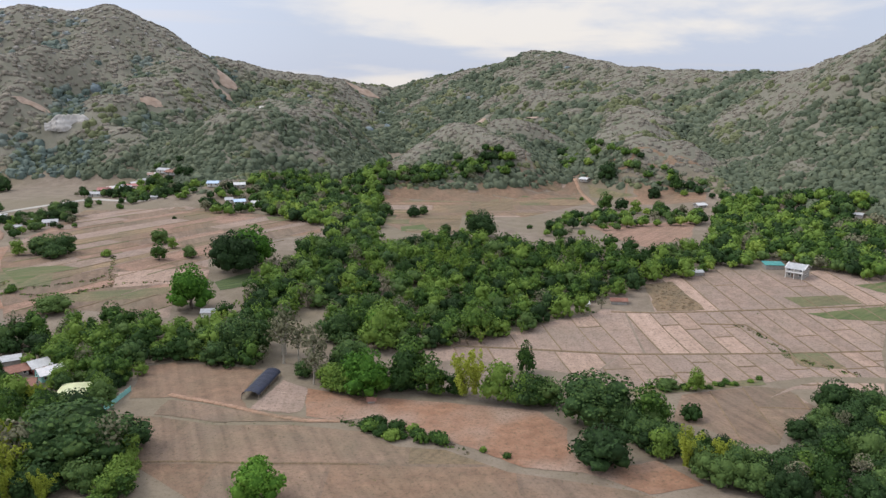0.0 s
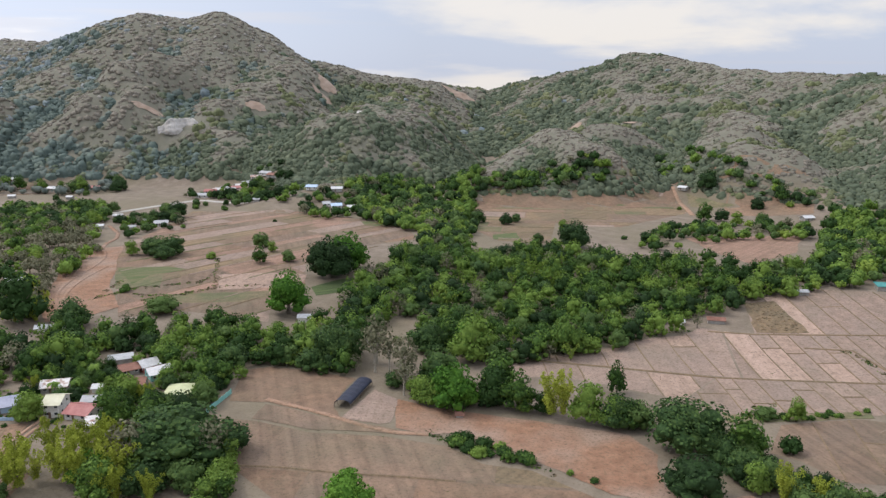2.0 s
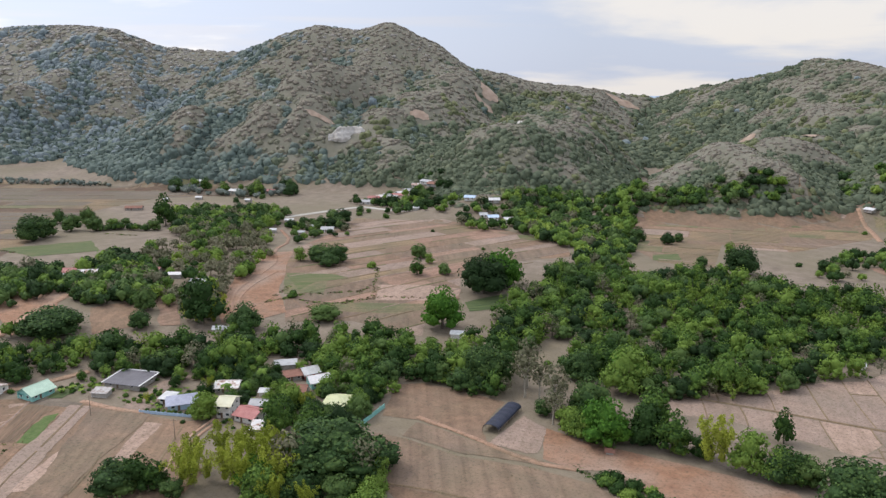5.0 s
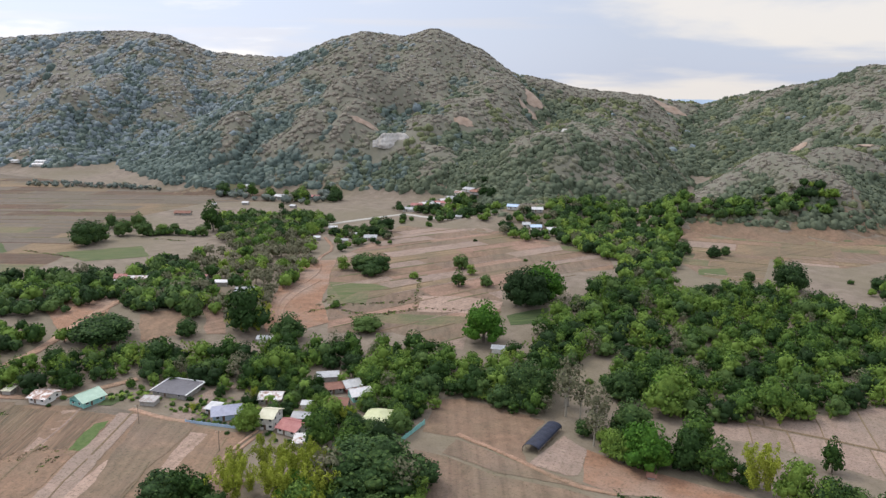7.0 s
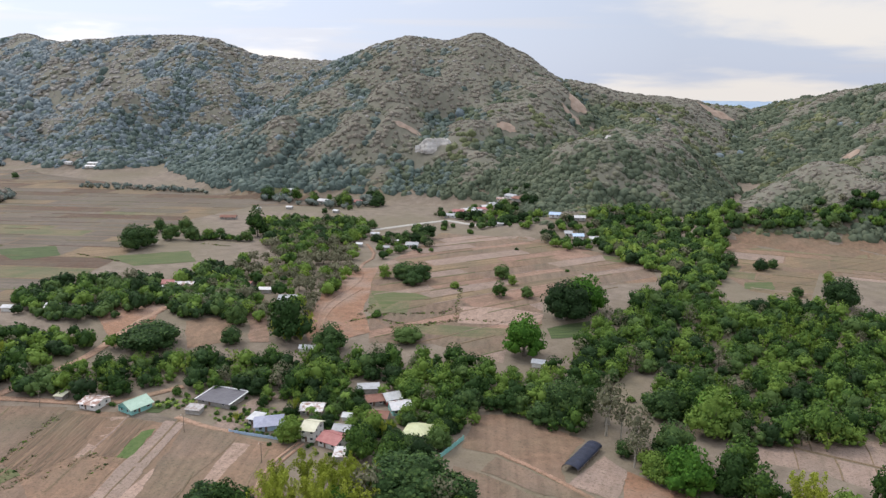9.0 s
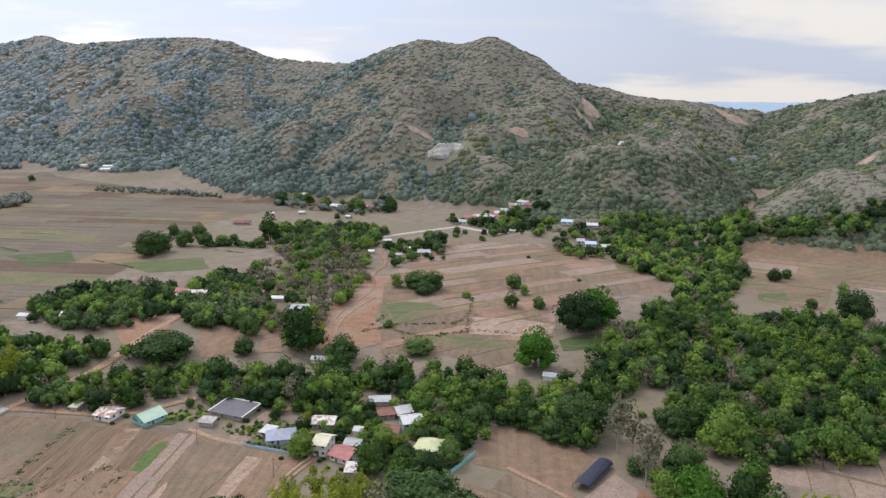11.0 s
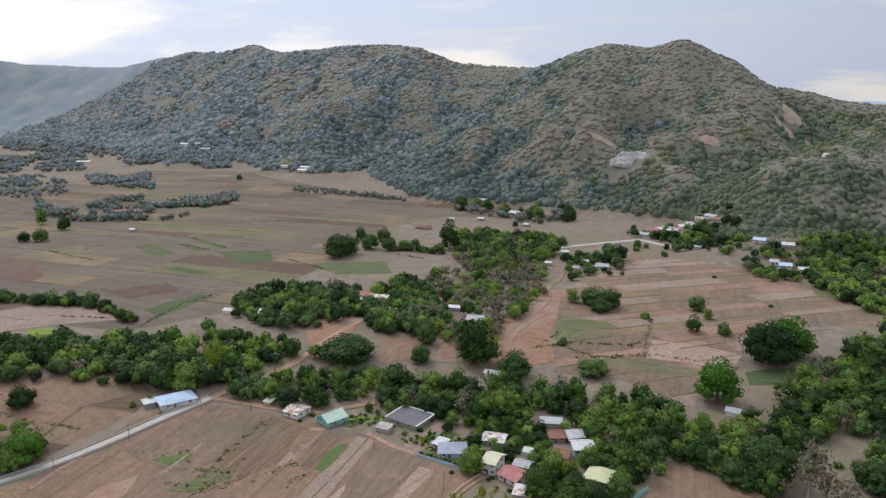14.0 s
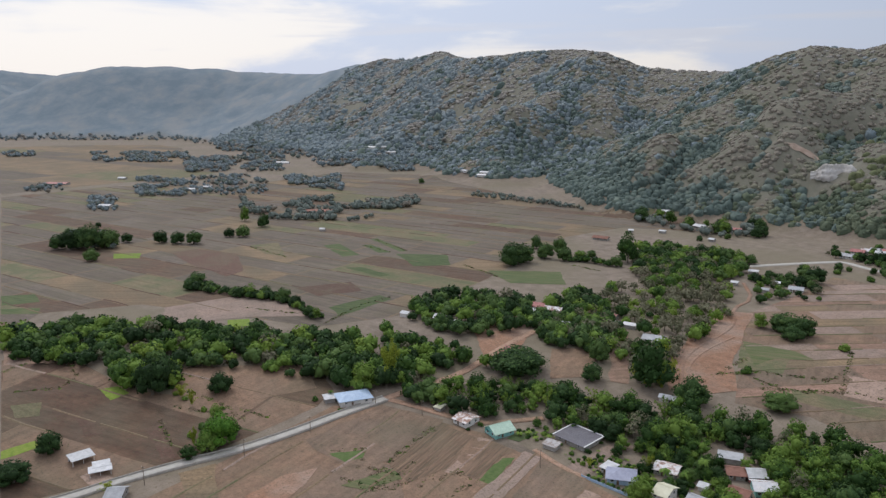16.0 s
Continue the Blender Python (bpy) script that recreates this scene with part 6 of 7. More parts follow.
house(-580.5, 522.1, 48, 4.4, 4, 2.9, "gable", R_WHITE, W_GREY, "small field hut with a white roof", 0.9, "hut")


# ---- the long tarpaulin shed, walls, fence, poles ----
def long_shed(x, y, yaw, length, width):
    base = new("shed")
    base.matrix_world = pose(x, y, height(x, y) + 0.1, 0, 0, yaw)
    bm = bmesh.new()
    rows = []
    for k in range(13):
        a = math.pi * k / 12
        rows.append((math.cos(a) * width / 2, 1.5 + math.sin(a) * 1.5))
    for u in range(12):
        x0, x1 = -length / 2 + u * length / 12, -length / 2 + (u + 1) * length / 12
        for (y0, z0), (y1, z1) in zip(rows, rows[1:]):
            s0, s1 = 0.1 * (u % 2), 0.1 * ((u + 1) % 2)
            bm.faces.new([bm.verts.new(p) for p in ((x0, y0, z0 - s0), (x1, y0, z0 - s1), (x1, y1, z1 - s1), (x0, y1, z1 - s0))])
    bmesh.ops.remove_doubles(bm, verts=bm.verts[:], dist=0.001)
    bmesh.ops.recalc_face_normals(bm, faces=bm.faces[:])
    bmesh.ops.solidify(bm, geom=bm.faces[:], thickness=0.06)
    part("cover", bm, M_TARP, base, "dark blue plastic cover")
    for u in range(9):
        for s in (-1, 1):
            px = -length / 2 + 0.15 + u * (length - 0.3) / 8
            part("post", put(bmesh.new(), px - 0.09, px + 0.09, s * width / 2 - 0.09, s * width / 2 + 0.09, -0.5, 1.6, 0.02), M_WOOD, base)
    for s in (-1, 1):
        part("rail", put(bmesh.new(), -length / 2, length / 2, s * width / 2 - 0.05, s * width / 2 + 0.05, 1.35, 1.47, 0.02), M_WOOD, base)
    return tagged(base, "long low shed with an arched dark blue cover on posts", "shed")


long_shed(-102.2, 238.5, 91, 22, 6.0)


def low_wall(ax, ay, bx, by, tall, material, label, name="garden_wall"):
    L, yaw = math.hypot(bx - ax, by - ay), math.degrees(math.atan2(by - ay, bx - ax))
    base = new(name)
    base.matrix_world = pose((ax + bx) / 2, (ay + by) / 2, height((ax + bx) / 2, (ay + by) / 2) + 0.1, 0, 0, yaw)
    n = max(2, int(L / 3))
    for k in range(n + 1):
        px = -L / 2 + k * L / n
        part("post", put(bmesh.new(), px - 0.15, px + 0.15, -0.15, 0.15, -0.4, tall + 0.25, 0.02), material, base)
        if k < n:
            part("panel", put(bmesh.new(), px + 0.15, px + L / n - 0.15, -0.07, 0.07, -0.4, tall, 0.02), material, base)
    return tagged(base, label, "wall" if name == "garden_wall" else "fence")


def utility_pole(x, y, tall=8.0):
    base = new("utility_pole")
    base.matrix_world = pose(x, y, height(x, y), 0, 0, 35)
    bm = bmesh.new()
    bmesh.ops.create_cone(bm, segments=8, radius1=0.17, radius2=0.10, depth=tall + 0.5, cap_ends=True, matrix=Matrix.Translation((0, 0, tall / 2 - 0.25)))
    part("pole", bm, M_WOOD, base)
    part("crossarm", put(bmesh.new(), -0.9, 0.9, -0.06, 0.06, tall - 0.8, tall - 0.66, 0.01), M_WOOD, base)
    for s in (-0.8, 0.8):
        bm = bmesh.new()
        bmesh.ops.create_cone(bm, segments=6, radius1=0.06, radius2=0.04, depth=0.22, cap_ends=True, matrix=Matrix.Translation((s, 0, tall - 0.55)))
        part("insulator", bm, M_TRIM, base)
    return tagged(base, "slim weathered utility pole with a crossarm", "utility pole", "poles beside the road and lanes")


low_wall(-224, 182, -204, 188, 1.0, W_BLUE, "low pale blue garden wall before a bungalow")
low_wall(-146, 228, -145, 211, 1.6, W_TEAL, "turquoise mesh fence at the field's edge", "fence")
for px, py in ((-195, 172), (-305, 69), (-323, 136), (-303, 151), (-300, 29), (-262, 209), (-312, 100), (-238, 172)):
    utility_pole(px, py)
# ---- woods ----
grove([(-92, 282), (-77, 279), (-60, 287), (-42, 289), (-25, 299), (-7, 318), (10, 339), (29, 358), (45, 385), (72, 396), (90, 453), (43, 431), (19, 448), (-24, 435), (-57, 465), (-97, 433),
       (-128, 442), (-150, 428), (-151, 390), (-154, 359), (-146, 331), (-127, 305), (-108, 316)], 7.4, 0.98, MIXED, 1, "dense green wood of mixed trees along the stream", far=False)
grove([(-453, -23), (-436, 3), (-423, 24), (-384, 32), (-375, 51), (-403, 58), (-386, 95), (-347, 127), (-325, 133), (-320, 145), (-317, 167), (-347, 178), (-374, 167), (-402, 147), (-428, 115),
       (-465, 74), (-503, 21), (-497, -24)], 7.4, 1.05, {"green": 4, "dome": 5, "bamboo": 1, "dry": 0.4}, 2, "belt of mixed green trees along the creek")
grove([(-318, 144), (-301, 157), (-294, 171), (-277, 186), (-258, 201), (-227, 215), (-208, 233), (-177, 239), (-161, 229), (-147, 233), (-152, 248), (-136, 261), (-121, 252), (-110, 259), (-120, 283), (-120, 307),
       (-135, 314), (-156, 299), (-175, 286), (-192, 292), (-220, 271), (-246, 259), (-273, 230), (-301, 216), (-316, 184), (-332, 156)], 7.2, 1.0, MIXED, 3, "belt of mixed green trees behind the hamlet", far=False)
grove([(-330, 141), (-327, 161), (-328, 175), (-332, 194), (-353, 207), (-372, 194), (-405, 177)], 7.5, 0.9, MIXED, 4, "mixed green trees beside the dirt road")
grove([(-248, 570), (-193, 500), (-159, 483), (-137, 437), (-120, 440), (-125, 523), (-149, 603), (-146, 631), (-47, 664), (-37, 693), (-60, 693), (-148, 662), (-227, 679), (-264, 623)], 8, 1.0, MIXED, 5, "dense green wood at the foot of the hill")
grove([(-356, 265), (-317, 270), (-278, 268), (-300, 317), (-307, 355), (-365, 424), (-437, 478), (-506, 488), (-483, 434), (-406, 374), (-415, 347)], 8.5, 0.9, {"dry": 4, "green": 2, "bamboo": 2}, 6, "thin dry trees and bamboo between the fields")
grove([(76, 408), (124, 427), (131, 411), (159, 393), (210, 530), (193, 549), (219, 557), (175, 622), (127, 631), (98, 514)], 8, 1.0, MIXED, 7, "dense green wood beyond the paddies")
grove([(-421, 196), (-390, 204), (-367, 223), (-371, 254), (-340, 245), (-317, 264), (-326, 289), (-369, 314), (-419, 332), (-400, 290), (-446, 265), (-464, 245), (-443, 213)], 7.5, 0.95, {"green": 3, "dome": 5, "dry": 1}, 8, "dark green trees round the farmhouses")

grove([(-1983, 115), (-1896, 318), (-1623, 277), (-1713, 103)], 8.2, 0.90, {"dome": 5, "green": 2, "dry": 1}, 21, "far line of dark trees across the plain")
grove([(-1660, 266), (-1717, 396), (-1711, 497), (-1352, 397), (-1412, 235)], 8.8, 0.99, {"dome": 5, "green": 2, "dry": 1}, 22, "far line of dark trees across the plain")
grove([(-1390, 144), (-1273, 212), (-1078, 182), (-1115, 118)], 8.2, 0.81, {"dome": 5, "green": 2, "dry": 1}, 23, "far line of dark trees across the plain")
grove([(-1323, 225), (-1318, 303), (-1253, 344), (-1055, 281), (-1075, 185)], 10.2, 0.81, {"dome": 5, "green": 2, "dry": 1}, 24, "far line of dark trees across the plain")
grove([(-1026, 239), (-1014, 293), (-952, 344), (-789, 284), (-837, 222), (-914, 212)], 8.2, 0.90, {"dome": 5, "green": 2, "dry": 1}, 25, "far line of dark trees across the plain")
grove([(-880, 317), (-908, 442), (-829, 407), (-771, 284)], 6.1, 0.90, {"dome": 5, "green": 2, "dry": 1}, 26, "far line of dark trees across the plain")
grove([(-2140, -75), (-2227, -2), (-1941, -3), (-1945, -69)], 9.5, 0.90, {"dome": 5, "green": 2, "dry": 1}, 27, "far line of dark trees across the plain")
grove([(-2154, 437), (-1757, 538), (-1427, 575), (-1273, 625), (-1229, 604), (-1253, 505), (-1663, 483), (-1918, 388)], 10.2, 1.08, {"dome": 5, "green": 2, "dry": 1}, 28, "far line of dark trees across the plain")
grove([(-922, 536), (-861, 558), (-740, 586), (-719, 569), (-829, 537), (-885, 515)], 9, 0.7, MIXED, 29, "mixed green trees round houses and fields")


def foot_line(low, high, gap, seed):
    """Trees strung along the foot of the far hills."""
    rng = np.random.default_rng(seed)
    r = np.arange(1500.0, 3400.0, 10.0)
    xs, ys = [], []
    for a in np.arange(radians(low), radians(high), gap / 2300.0):
        rise = hills(-np.sin(a) * r, np.cos(a) * r) > 5.0
        if rise.any() and rng.random() < 0.8:
            for _ in range(2):
                d = r[np.argmax(rise)] - 25 + rng.normal(0, 26)
                xs.append(-math.sin(a) * d + rng.normal(0, 5))
                ys.append(math.cos(a) * d + rng.normal(0, 5))
    kinds = rng.choice(["dome", "green", "dry"], len(xs), p=[0.6, 0.25, 0.15])
    # these trees wear the haze-tinted colours of the farther slopes
    merged("woodland", np.array(xs), np.array(ys), rng.uniform(0.7, 1.5, len(xs)), kinds, "far line of trees along the hill foot", "trees", seed, TINY, [M_HAZED_TREES, M_HAZED_TREES, M_HAZED, M_HAZED_DRY, M_BARK])


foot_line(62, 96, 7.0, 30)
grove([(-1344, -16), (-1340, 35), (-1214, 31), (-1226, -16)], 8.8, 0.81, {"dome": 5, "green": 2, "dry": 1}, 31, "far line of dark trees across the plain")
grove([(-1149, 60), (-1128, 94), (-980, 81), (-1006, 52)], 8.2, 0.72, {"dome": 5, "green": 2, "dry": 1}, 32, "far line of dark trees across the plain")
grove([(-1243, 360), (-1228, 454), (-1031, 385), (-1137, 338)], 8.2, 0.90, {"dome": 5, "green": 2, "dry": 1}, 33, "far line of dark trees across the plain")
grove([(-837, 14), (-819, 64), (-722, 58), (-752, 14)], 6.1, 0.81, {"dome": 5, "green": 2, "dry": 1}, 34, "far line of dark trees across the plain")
grove([(-572, 93), (-566, 103), (-538, 116), (-518, 131), (-497, 147), (-470, 151), (-446, 153), (-445, 147), (-470, 145), (-494, 140), (-512, 124), (-534, 109), (-560, 90)], 4.6, 0.62, {"dome": 6, "green": 1}, 47, "dark hedge along a field ditch")
grove([(-508, 384), (-500, 402), (-470, 412), (-468, 405), (-494, 394), (-502, 380)], 5.0, 0.6, {"dome": 6, "green": 1}, 48, "dark hedge along a field ditch")
grove([(-628, 563), (-520, 570), (-493, 610), (-524, 638), (-592, 631), (-626, 630)], 12, 1.0, MIXED, 35, "mixed green trees round houses and fields")
grove([(-449, 412), (-399, 424), (-391, 469), (-438, 518), (-498, 500), (-513, 471)], 9, 1.0, MIXED, 36, "mixed green trees round houses and fields")
grove([(-386, 591), (-357, 560), (-319, 573), (-335, 622), (-365, 621)], 9, 0.9, MIXED, 37, "mixed green trees round houses and fields")
grove([(-274, 535), (-245, 521), (-225, 538), (-248, 582), (-285, 588)], 9, 0.9, MIXED, 38, "mixed green trees round houses and fields")
grove([(-12, 481), (2, 473), (39, 509), (98, 537), (104, 592), (44, 569), (2, 549)], 10, 0.8, MIXED, 39, "mixed green trees round houses and fields")
grove([(-7, 740), (51, 693), (87, 662), (118, 626), (123, 658), (75, 691), (28, 752), (-5, 828)], 12, 0.9, MIXED, 40, "mixed green trees round houses and fields")
grove([(-399, 464), (-338, 412), (-322, 458), (-348, 495), (-387, 493)], 11, 0.7, MIXED, 41, "mixed green trees round houses and fields")
grove([(-412, 282), (-400, 326), (-341, 303), (-313, 273), (-335, 249), (-371, 254)], 8, 0.9, {"green": 3, "dome": 5, "dry": 1}, 42, "mixed green trees round houses and fields")
grove([(-140, 514), (-131, 548), (-118, 484), (-121, 445), (-135, 442)], 8, 0.8, MIXED, 43, "mixed green trees round houses and fields")
grove([(-331, 172), (-312, 186), (-316, 215), (-317, 231), (-340, 214), (-355, 186)], 9, 0.8, MIXED, 44, "mixed green trees round houses and fields")

grove([(-420, 585), (-400, 640), (-380, 668), (-345, 662), (-340, 630), (-365, 605), (-388, 588)], 9, 0.7, MIXED, 45, "green garden trees between the village houses")
grove([(-345, 560), (-332, 600), (-300, 615), (-292, 560)], 10, 0.8, MIXED, 46, "green trees beside the village")


def off_bare(x, y):
    ok = np.ones(len(x), bool)
    for bx, by, w, d, turn in BARE:
        c, s = math.cos(radians(turn)), math.sin(radians(turn))
        u, v = c * (x - bx) + s * (y - by), -s * (x - bx) + c * (y - by)
        ok &= (u / (w + 1)) ** 2 + (v / (d + 4)) ** 2 > 1
    return ok


def canopy(name, x, y, size, tall, kinds, count, materials, label, seed):
    """Upright crowns side by side over a slope, each a lumpy dome with leaf tufts over it, joined into one cover."""
    rng = np.random.default_rng(seed)
    n = len(x)
    base = np.stack([x, y, land(x, y) - 0.25 * tall - 0.5], -1)
    tone = np.clip(0.5 + 0.3 * layered(x, y, 46.0, seed + 3, 2) + rng.normal(0, 0.12, n), 0.0, 0.999)
    # crowns lean out from the slope
    up = np.stack([land(x - 4, y) - land(x + 4, y), land(x, y - 4) - land(x, y + 4), np.full(n, 8.0)], -1)
    up = up / np.linalg.norm(up, axis=1)[:, None] + (0, 0, 0.45)
    up /= np.linalg.norm(up, axis=1)[:, None]
    a = np.cross(up, unit(rng, n))
    a /= np.linalg.norm(a, axis=1)[:, None]
    b = np.cross(up, a)

    def lie(q):
        """From the crown's own axes to the world."""
        return base[:, None] + size[:, None, None] * (q[..., :1] * a[:, None] + q[..., 1:2] * b[:, None]) + tall[:, None, None] * q[..., 2:] * up[:, None]
    # the dome: a skirt in the ground, a wide ring, a narrow ring and a top
    k = np.arange(6) * math.pi / 3
    ring = np.concatenate([np.stack([0.9 * np.cos(k), 0.9 * np.sin(k), 0 * k - 1.0], -1), np.stack([np.cos(k + 0.5), np.sin(k + 0.5), 0 * k + 0.35], -1),
                           np.stack([0.6 * np.cos(k), 0.6 * np.sin(k), 0 * k + 0.82], -1), [(0, 0, 0.97)]])
    dome = ring[None] * (1 + rng.uniform(-0.24, 0.2, (n, 19, 1)))
    i, j = np.arange(6), (np.arange(6) + 1) % 6
    tri = np.concatenate([np.concatenate([np.stack([i + o, j + o, i + o + 6], -1), np.stack([j + o, j + o + 6, i + o + 6], -1)]) for o in (0, 6)] + [np.stack([i + 12, j + 12, np.full(6, 18)], -1)])
    cv = lie(dome)
    cf = tri[None] + (np.arange(n) * 19)[:, None, None]
    q = unit(rng, n * count).reshape(n, count, 3)
    q[..., 2] = np.abs(q[..., 2])
    out = q * rng.uniform(0.88, 1.16, (n, count, 1))
    centres = lie(out)
    facing = 0.5 * (q[..., :1] * a[:, None] + q[..., 1:2] * b[:, None]) + (0.6 + q[..., 2:]) * up[:, None]
    facing /= np.linalg.norm(facing, axis=-1)[..., None]
    tv, tf = tufts(rng, centres.reshape(-1, 3), facing.reshape(-1, 3), np.repeat(size, count)[:, None] * 0.3)
    v = np.concatenate([cv.reshape(-1, 3), tv])
    f = np.concatenate([cf.reshape(-1, 3), tf + n * 19])
    tuft_kind = np.repeat(kinds, count)
    me = mesh_of(name, v, f, materials, True, np.concatenate([np.repeat(kinds, 30), tuft_kind, tuft_kind]), np.concatenate([np.repeat(tone, 19), np.repeat(tone, count * 4)]))
    return tagged(new(name, me), label, "hillside trees", kind="stuff")


def hill_cover():
    """Scrub and small trees over all the slopes: dark trees in the gullies and along the foot, dry brush on the shoulders."""
    rng = np.random.default_rng(77)
    for name, (near, far_), gap, size, count, label in (("foot_scrub", (560, 850), 4.9, 3.2, 10, "scrub, bamboo and small trees covering the foot of the hills"), ("hill_scrub", (850, 1500), 5.9, 4.2, 6, "dry grey-green scrub and small trees covering the hillside"), ("middle_hill_scrub", (1500, 2250), 8.5, 6.0, 5, "scrub covering the hills farther off, tinted with haze")):
        gx, gy = np.meshgrid(np.arange(-3300, 800, gap), np.arange(-100, 1500, gap))
        x = (gx + rng.uniform(-0.6, 0.6, gx.shape) * gap).ravel()
        y = (gy + rng.uniform(-0.6, 0.6, gy.shape) * gap).ravel()
        r, a = np.hypot(x, y), np.degrees(np.arctan2(-x, y))
        m = (r > near) & (r < far_) & (a > -26) & (a < 95)
        x, y = x[m], y[m]
        h = hills(x, y)
        m = (h > np.where(np.hypot(x + 385, y - 600) < 50, 30.0, 8.0)) & (land(x * 0.985, y * 0.985) < land(x, y) + 3.0) & off_bare(x, y) & clear_of(x, y)
        x, y, h = x[m], y[m], h[m]
        # hollows between the shoulders hold more water than their tops
        hollow = (hills(x - 26, y) + hills(x + 26, y) + hills(x, y - 26) + hills(x, y + 26)) / 4 - h
        west = smooth(-430, -620, x)
        foot = np.clip(1 - h / (115.0 - 45.0 * west), 0, 1)
        wet = 0.54 + 0.95 * layered(x, y, 230.0, 8, 3) + 0.4 * layered(x, y, 60.0, 19, 2) + 0.17 * hollow + foot * (0.6 + 0.5 * west) + 0.2 * west - 0.12 * smooth(-330, -60, x) * (h > 60) + 0.3 * smooth(60, 240, x)
        w = wet + rng.normal(0, 0.11, len(x)) + (rng.random(len(x)) < 0.1) * rng.uniform(0.3, 0.7, len(x))
        bright = layered(x, y, 75.0, 51, 2) + rng.normal(0, 0.2, len(x)) > 0.35
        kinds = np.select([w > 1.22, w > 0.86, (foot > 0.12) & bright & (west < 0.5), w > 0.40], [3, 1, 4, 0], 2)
        keep = rng.random(len(x)) < np.where(kinds == 2, 0.94, 0.97)
        x, y, kinds = x[keep], y[keep], kinds[keep]
        sizes = size * np.array([0.92, 1.15, 0.8, 1.4, 1.0])[kinds] * rng.uniform(0.75, 1.4, len(x))
        tall = sizes * np.array([0.5, 0.75, 0.36, 0.95, 0.95])[kinds] * rng.uniform(0.7, 1.3, len(x))
        # haze painted by distance: paler bluish crown colours set in by degrees
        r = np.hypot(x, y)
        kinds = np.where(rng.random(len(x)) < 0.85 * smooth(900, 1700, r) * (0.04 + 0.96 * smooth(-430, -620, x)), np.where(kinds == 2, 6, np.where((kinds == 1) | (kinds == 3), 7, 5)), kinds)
        # eastern trees turn plain green; western ones keep their haze-blued colours
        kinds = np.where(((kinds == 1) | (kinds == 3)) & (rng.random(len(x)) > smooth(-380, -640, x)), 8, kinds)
        mats = [M_SCRUB, M_SLOPE, M_SLOPE_DRY, M_FOOT, M_OLIVE, M_HAZED, M_HAZED_DRY, M_HAZED_TREES, M_VALE]
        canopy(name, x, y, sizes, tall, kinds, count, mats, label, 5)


hill_cover()


# ---- single trees and bushes ----
tree(-72, 293, 1.63, "bright", 1.0)
tree(-64, 238, 1.88, "bright", 1.0)
tree(-89, 291, 1.44, "dome", 1.0)
tree(-168, 316, 2.21, "bright", 1.1)
tree(12, 228, 2.52, "dome", 0.8)
tree(14, 200, 1.81, "dome", 0.8)
tree(-74, 166, 1.47, "bright", 1.0)
tree(-31, 239, 1.52, "bamboo", 1.0)
tree(29, 226, 1.66, "green", 1.0)
tree(-171, 370, 2.65, "dome", 1.0)
tree(-166, 386, 2.49, "bright", 1.0)
tree(-290, 385, 1.9, "dome", 0.7)
tree(-239, 419, 1.17, "dome", 1.0)
tree(-226, 408, 0.79, "green", 1.0)
tree(-220, 382, 1.12, "green", 1.0)
tree(-206, 390, 0.87, "dome", 1.0)
tree(-128, 541, 1.26, "dome", 1.0)
tree(-136, 539, 1.03, "green", 1.0)
tree(-107, 539, 1.08, "dome", 1.0)
tree(-102, 550, 0.84, "dome", 1.0)
tree(-50, 468, 2.14, "dome", 1.0)
tree(-63, 521, 0.97, "green", 1.0)
tree(-5, 494, 1.12, "dome", 1.0)
tree(39, 690, 2.0, "dome", 1.0)
tree(76, 652, 1.28, "dome", 1.0)
tree(45, 596, 1.17, "dome", 1.0)
tree(55, 581, 1.17, "green", 1.0)
tree(73, 595, 0.99, "dome", 1.0)
tree(33, 594, 1.49, "green", 1.0)
tree(95, 661, 1.56, "green", 1.0)
tree(48, 259, 0.79, "green", 1.2)
tree(38, 259, 0.84, "dome", 0.6)
tree(43, 235, 1.29, "shrub", 1.2)
tree(-121, 269, 2.09, "dome", 1.0)
tree(-103, 262, 1.91, "dry", 1.0)
tree(-85, 244, 1.33, "dry", 1.0)
tree(-34, 303, 1.86, "green", 1.0)
tree(-107, 298, 0.7, "shrub", 1.0)
tree(-107, 271, 1.31, "dry", 1.0)
tree(-87, 255, 1.23, "dry", 1.0)
tree(-52, 245, 1.57, "green", 1.0)
tree(-43, 243, 1.55, "green", 1.0)
tree(-19, 240, 1.52, "green", 1.0)
tree(-9, 239, 1.36, "dome", 1.0)
tree(-2, 240, 1.17, "dome", 1.0)
tree(-76, 258, 1.71, "dome", 1.0)
tree(-77, 240, 1.13, "green", 1.0)
tree(-11, 267, 0.85, "green", 1.6)
tree(-357, 499, 1.57, "dome", 1.0)
tree(-382, 518, 0.87, "dome", 1.0)
tree(-252, 382, 1.16, "shrub", 1.0)
tree(-259, 315, 1.04, "shrub", 1.0)
tree(-275, 502, 0.58, "shrub", 1.0)
tree(-213, 460, 0.57, "shrub", 1.0)
tree(-21, 506, 0.77, "shrub", 1.0)
tree(16, 642, 0.80, "shrub", 1.0)
tree(-74, 482, 0.74, "dome", 1.0)
tree(-367, 539, 1.14, "shrub", 1.0)
tree(-340, 539, 1.12, "shrub", 1.0)
tree(-132, 179, 3.37, "dome", 0.62)
tree(-124, 189, 1.71, "dome", 0.7)
tree(-156, 196, 1.37, "green", 1.0)
tree(-172, 202, 1.05, "green", 1.0)
tree(-200, 189, 1.04, "green", 1.0)
tree(-149, 165, 1.67, "bamboo", 1.0)
tree(-155, 158, 1.45, "bamboo", 1.0)
tree(-165, 151, 1.46, "bamboo", 1.0)
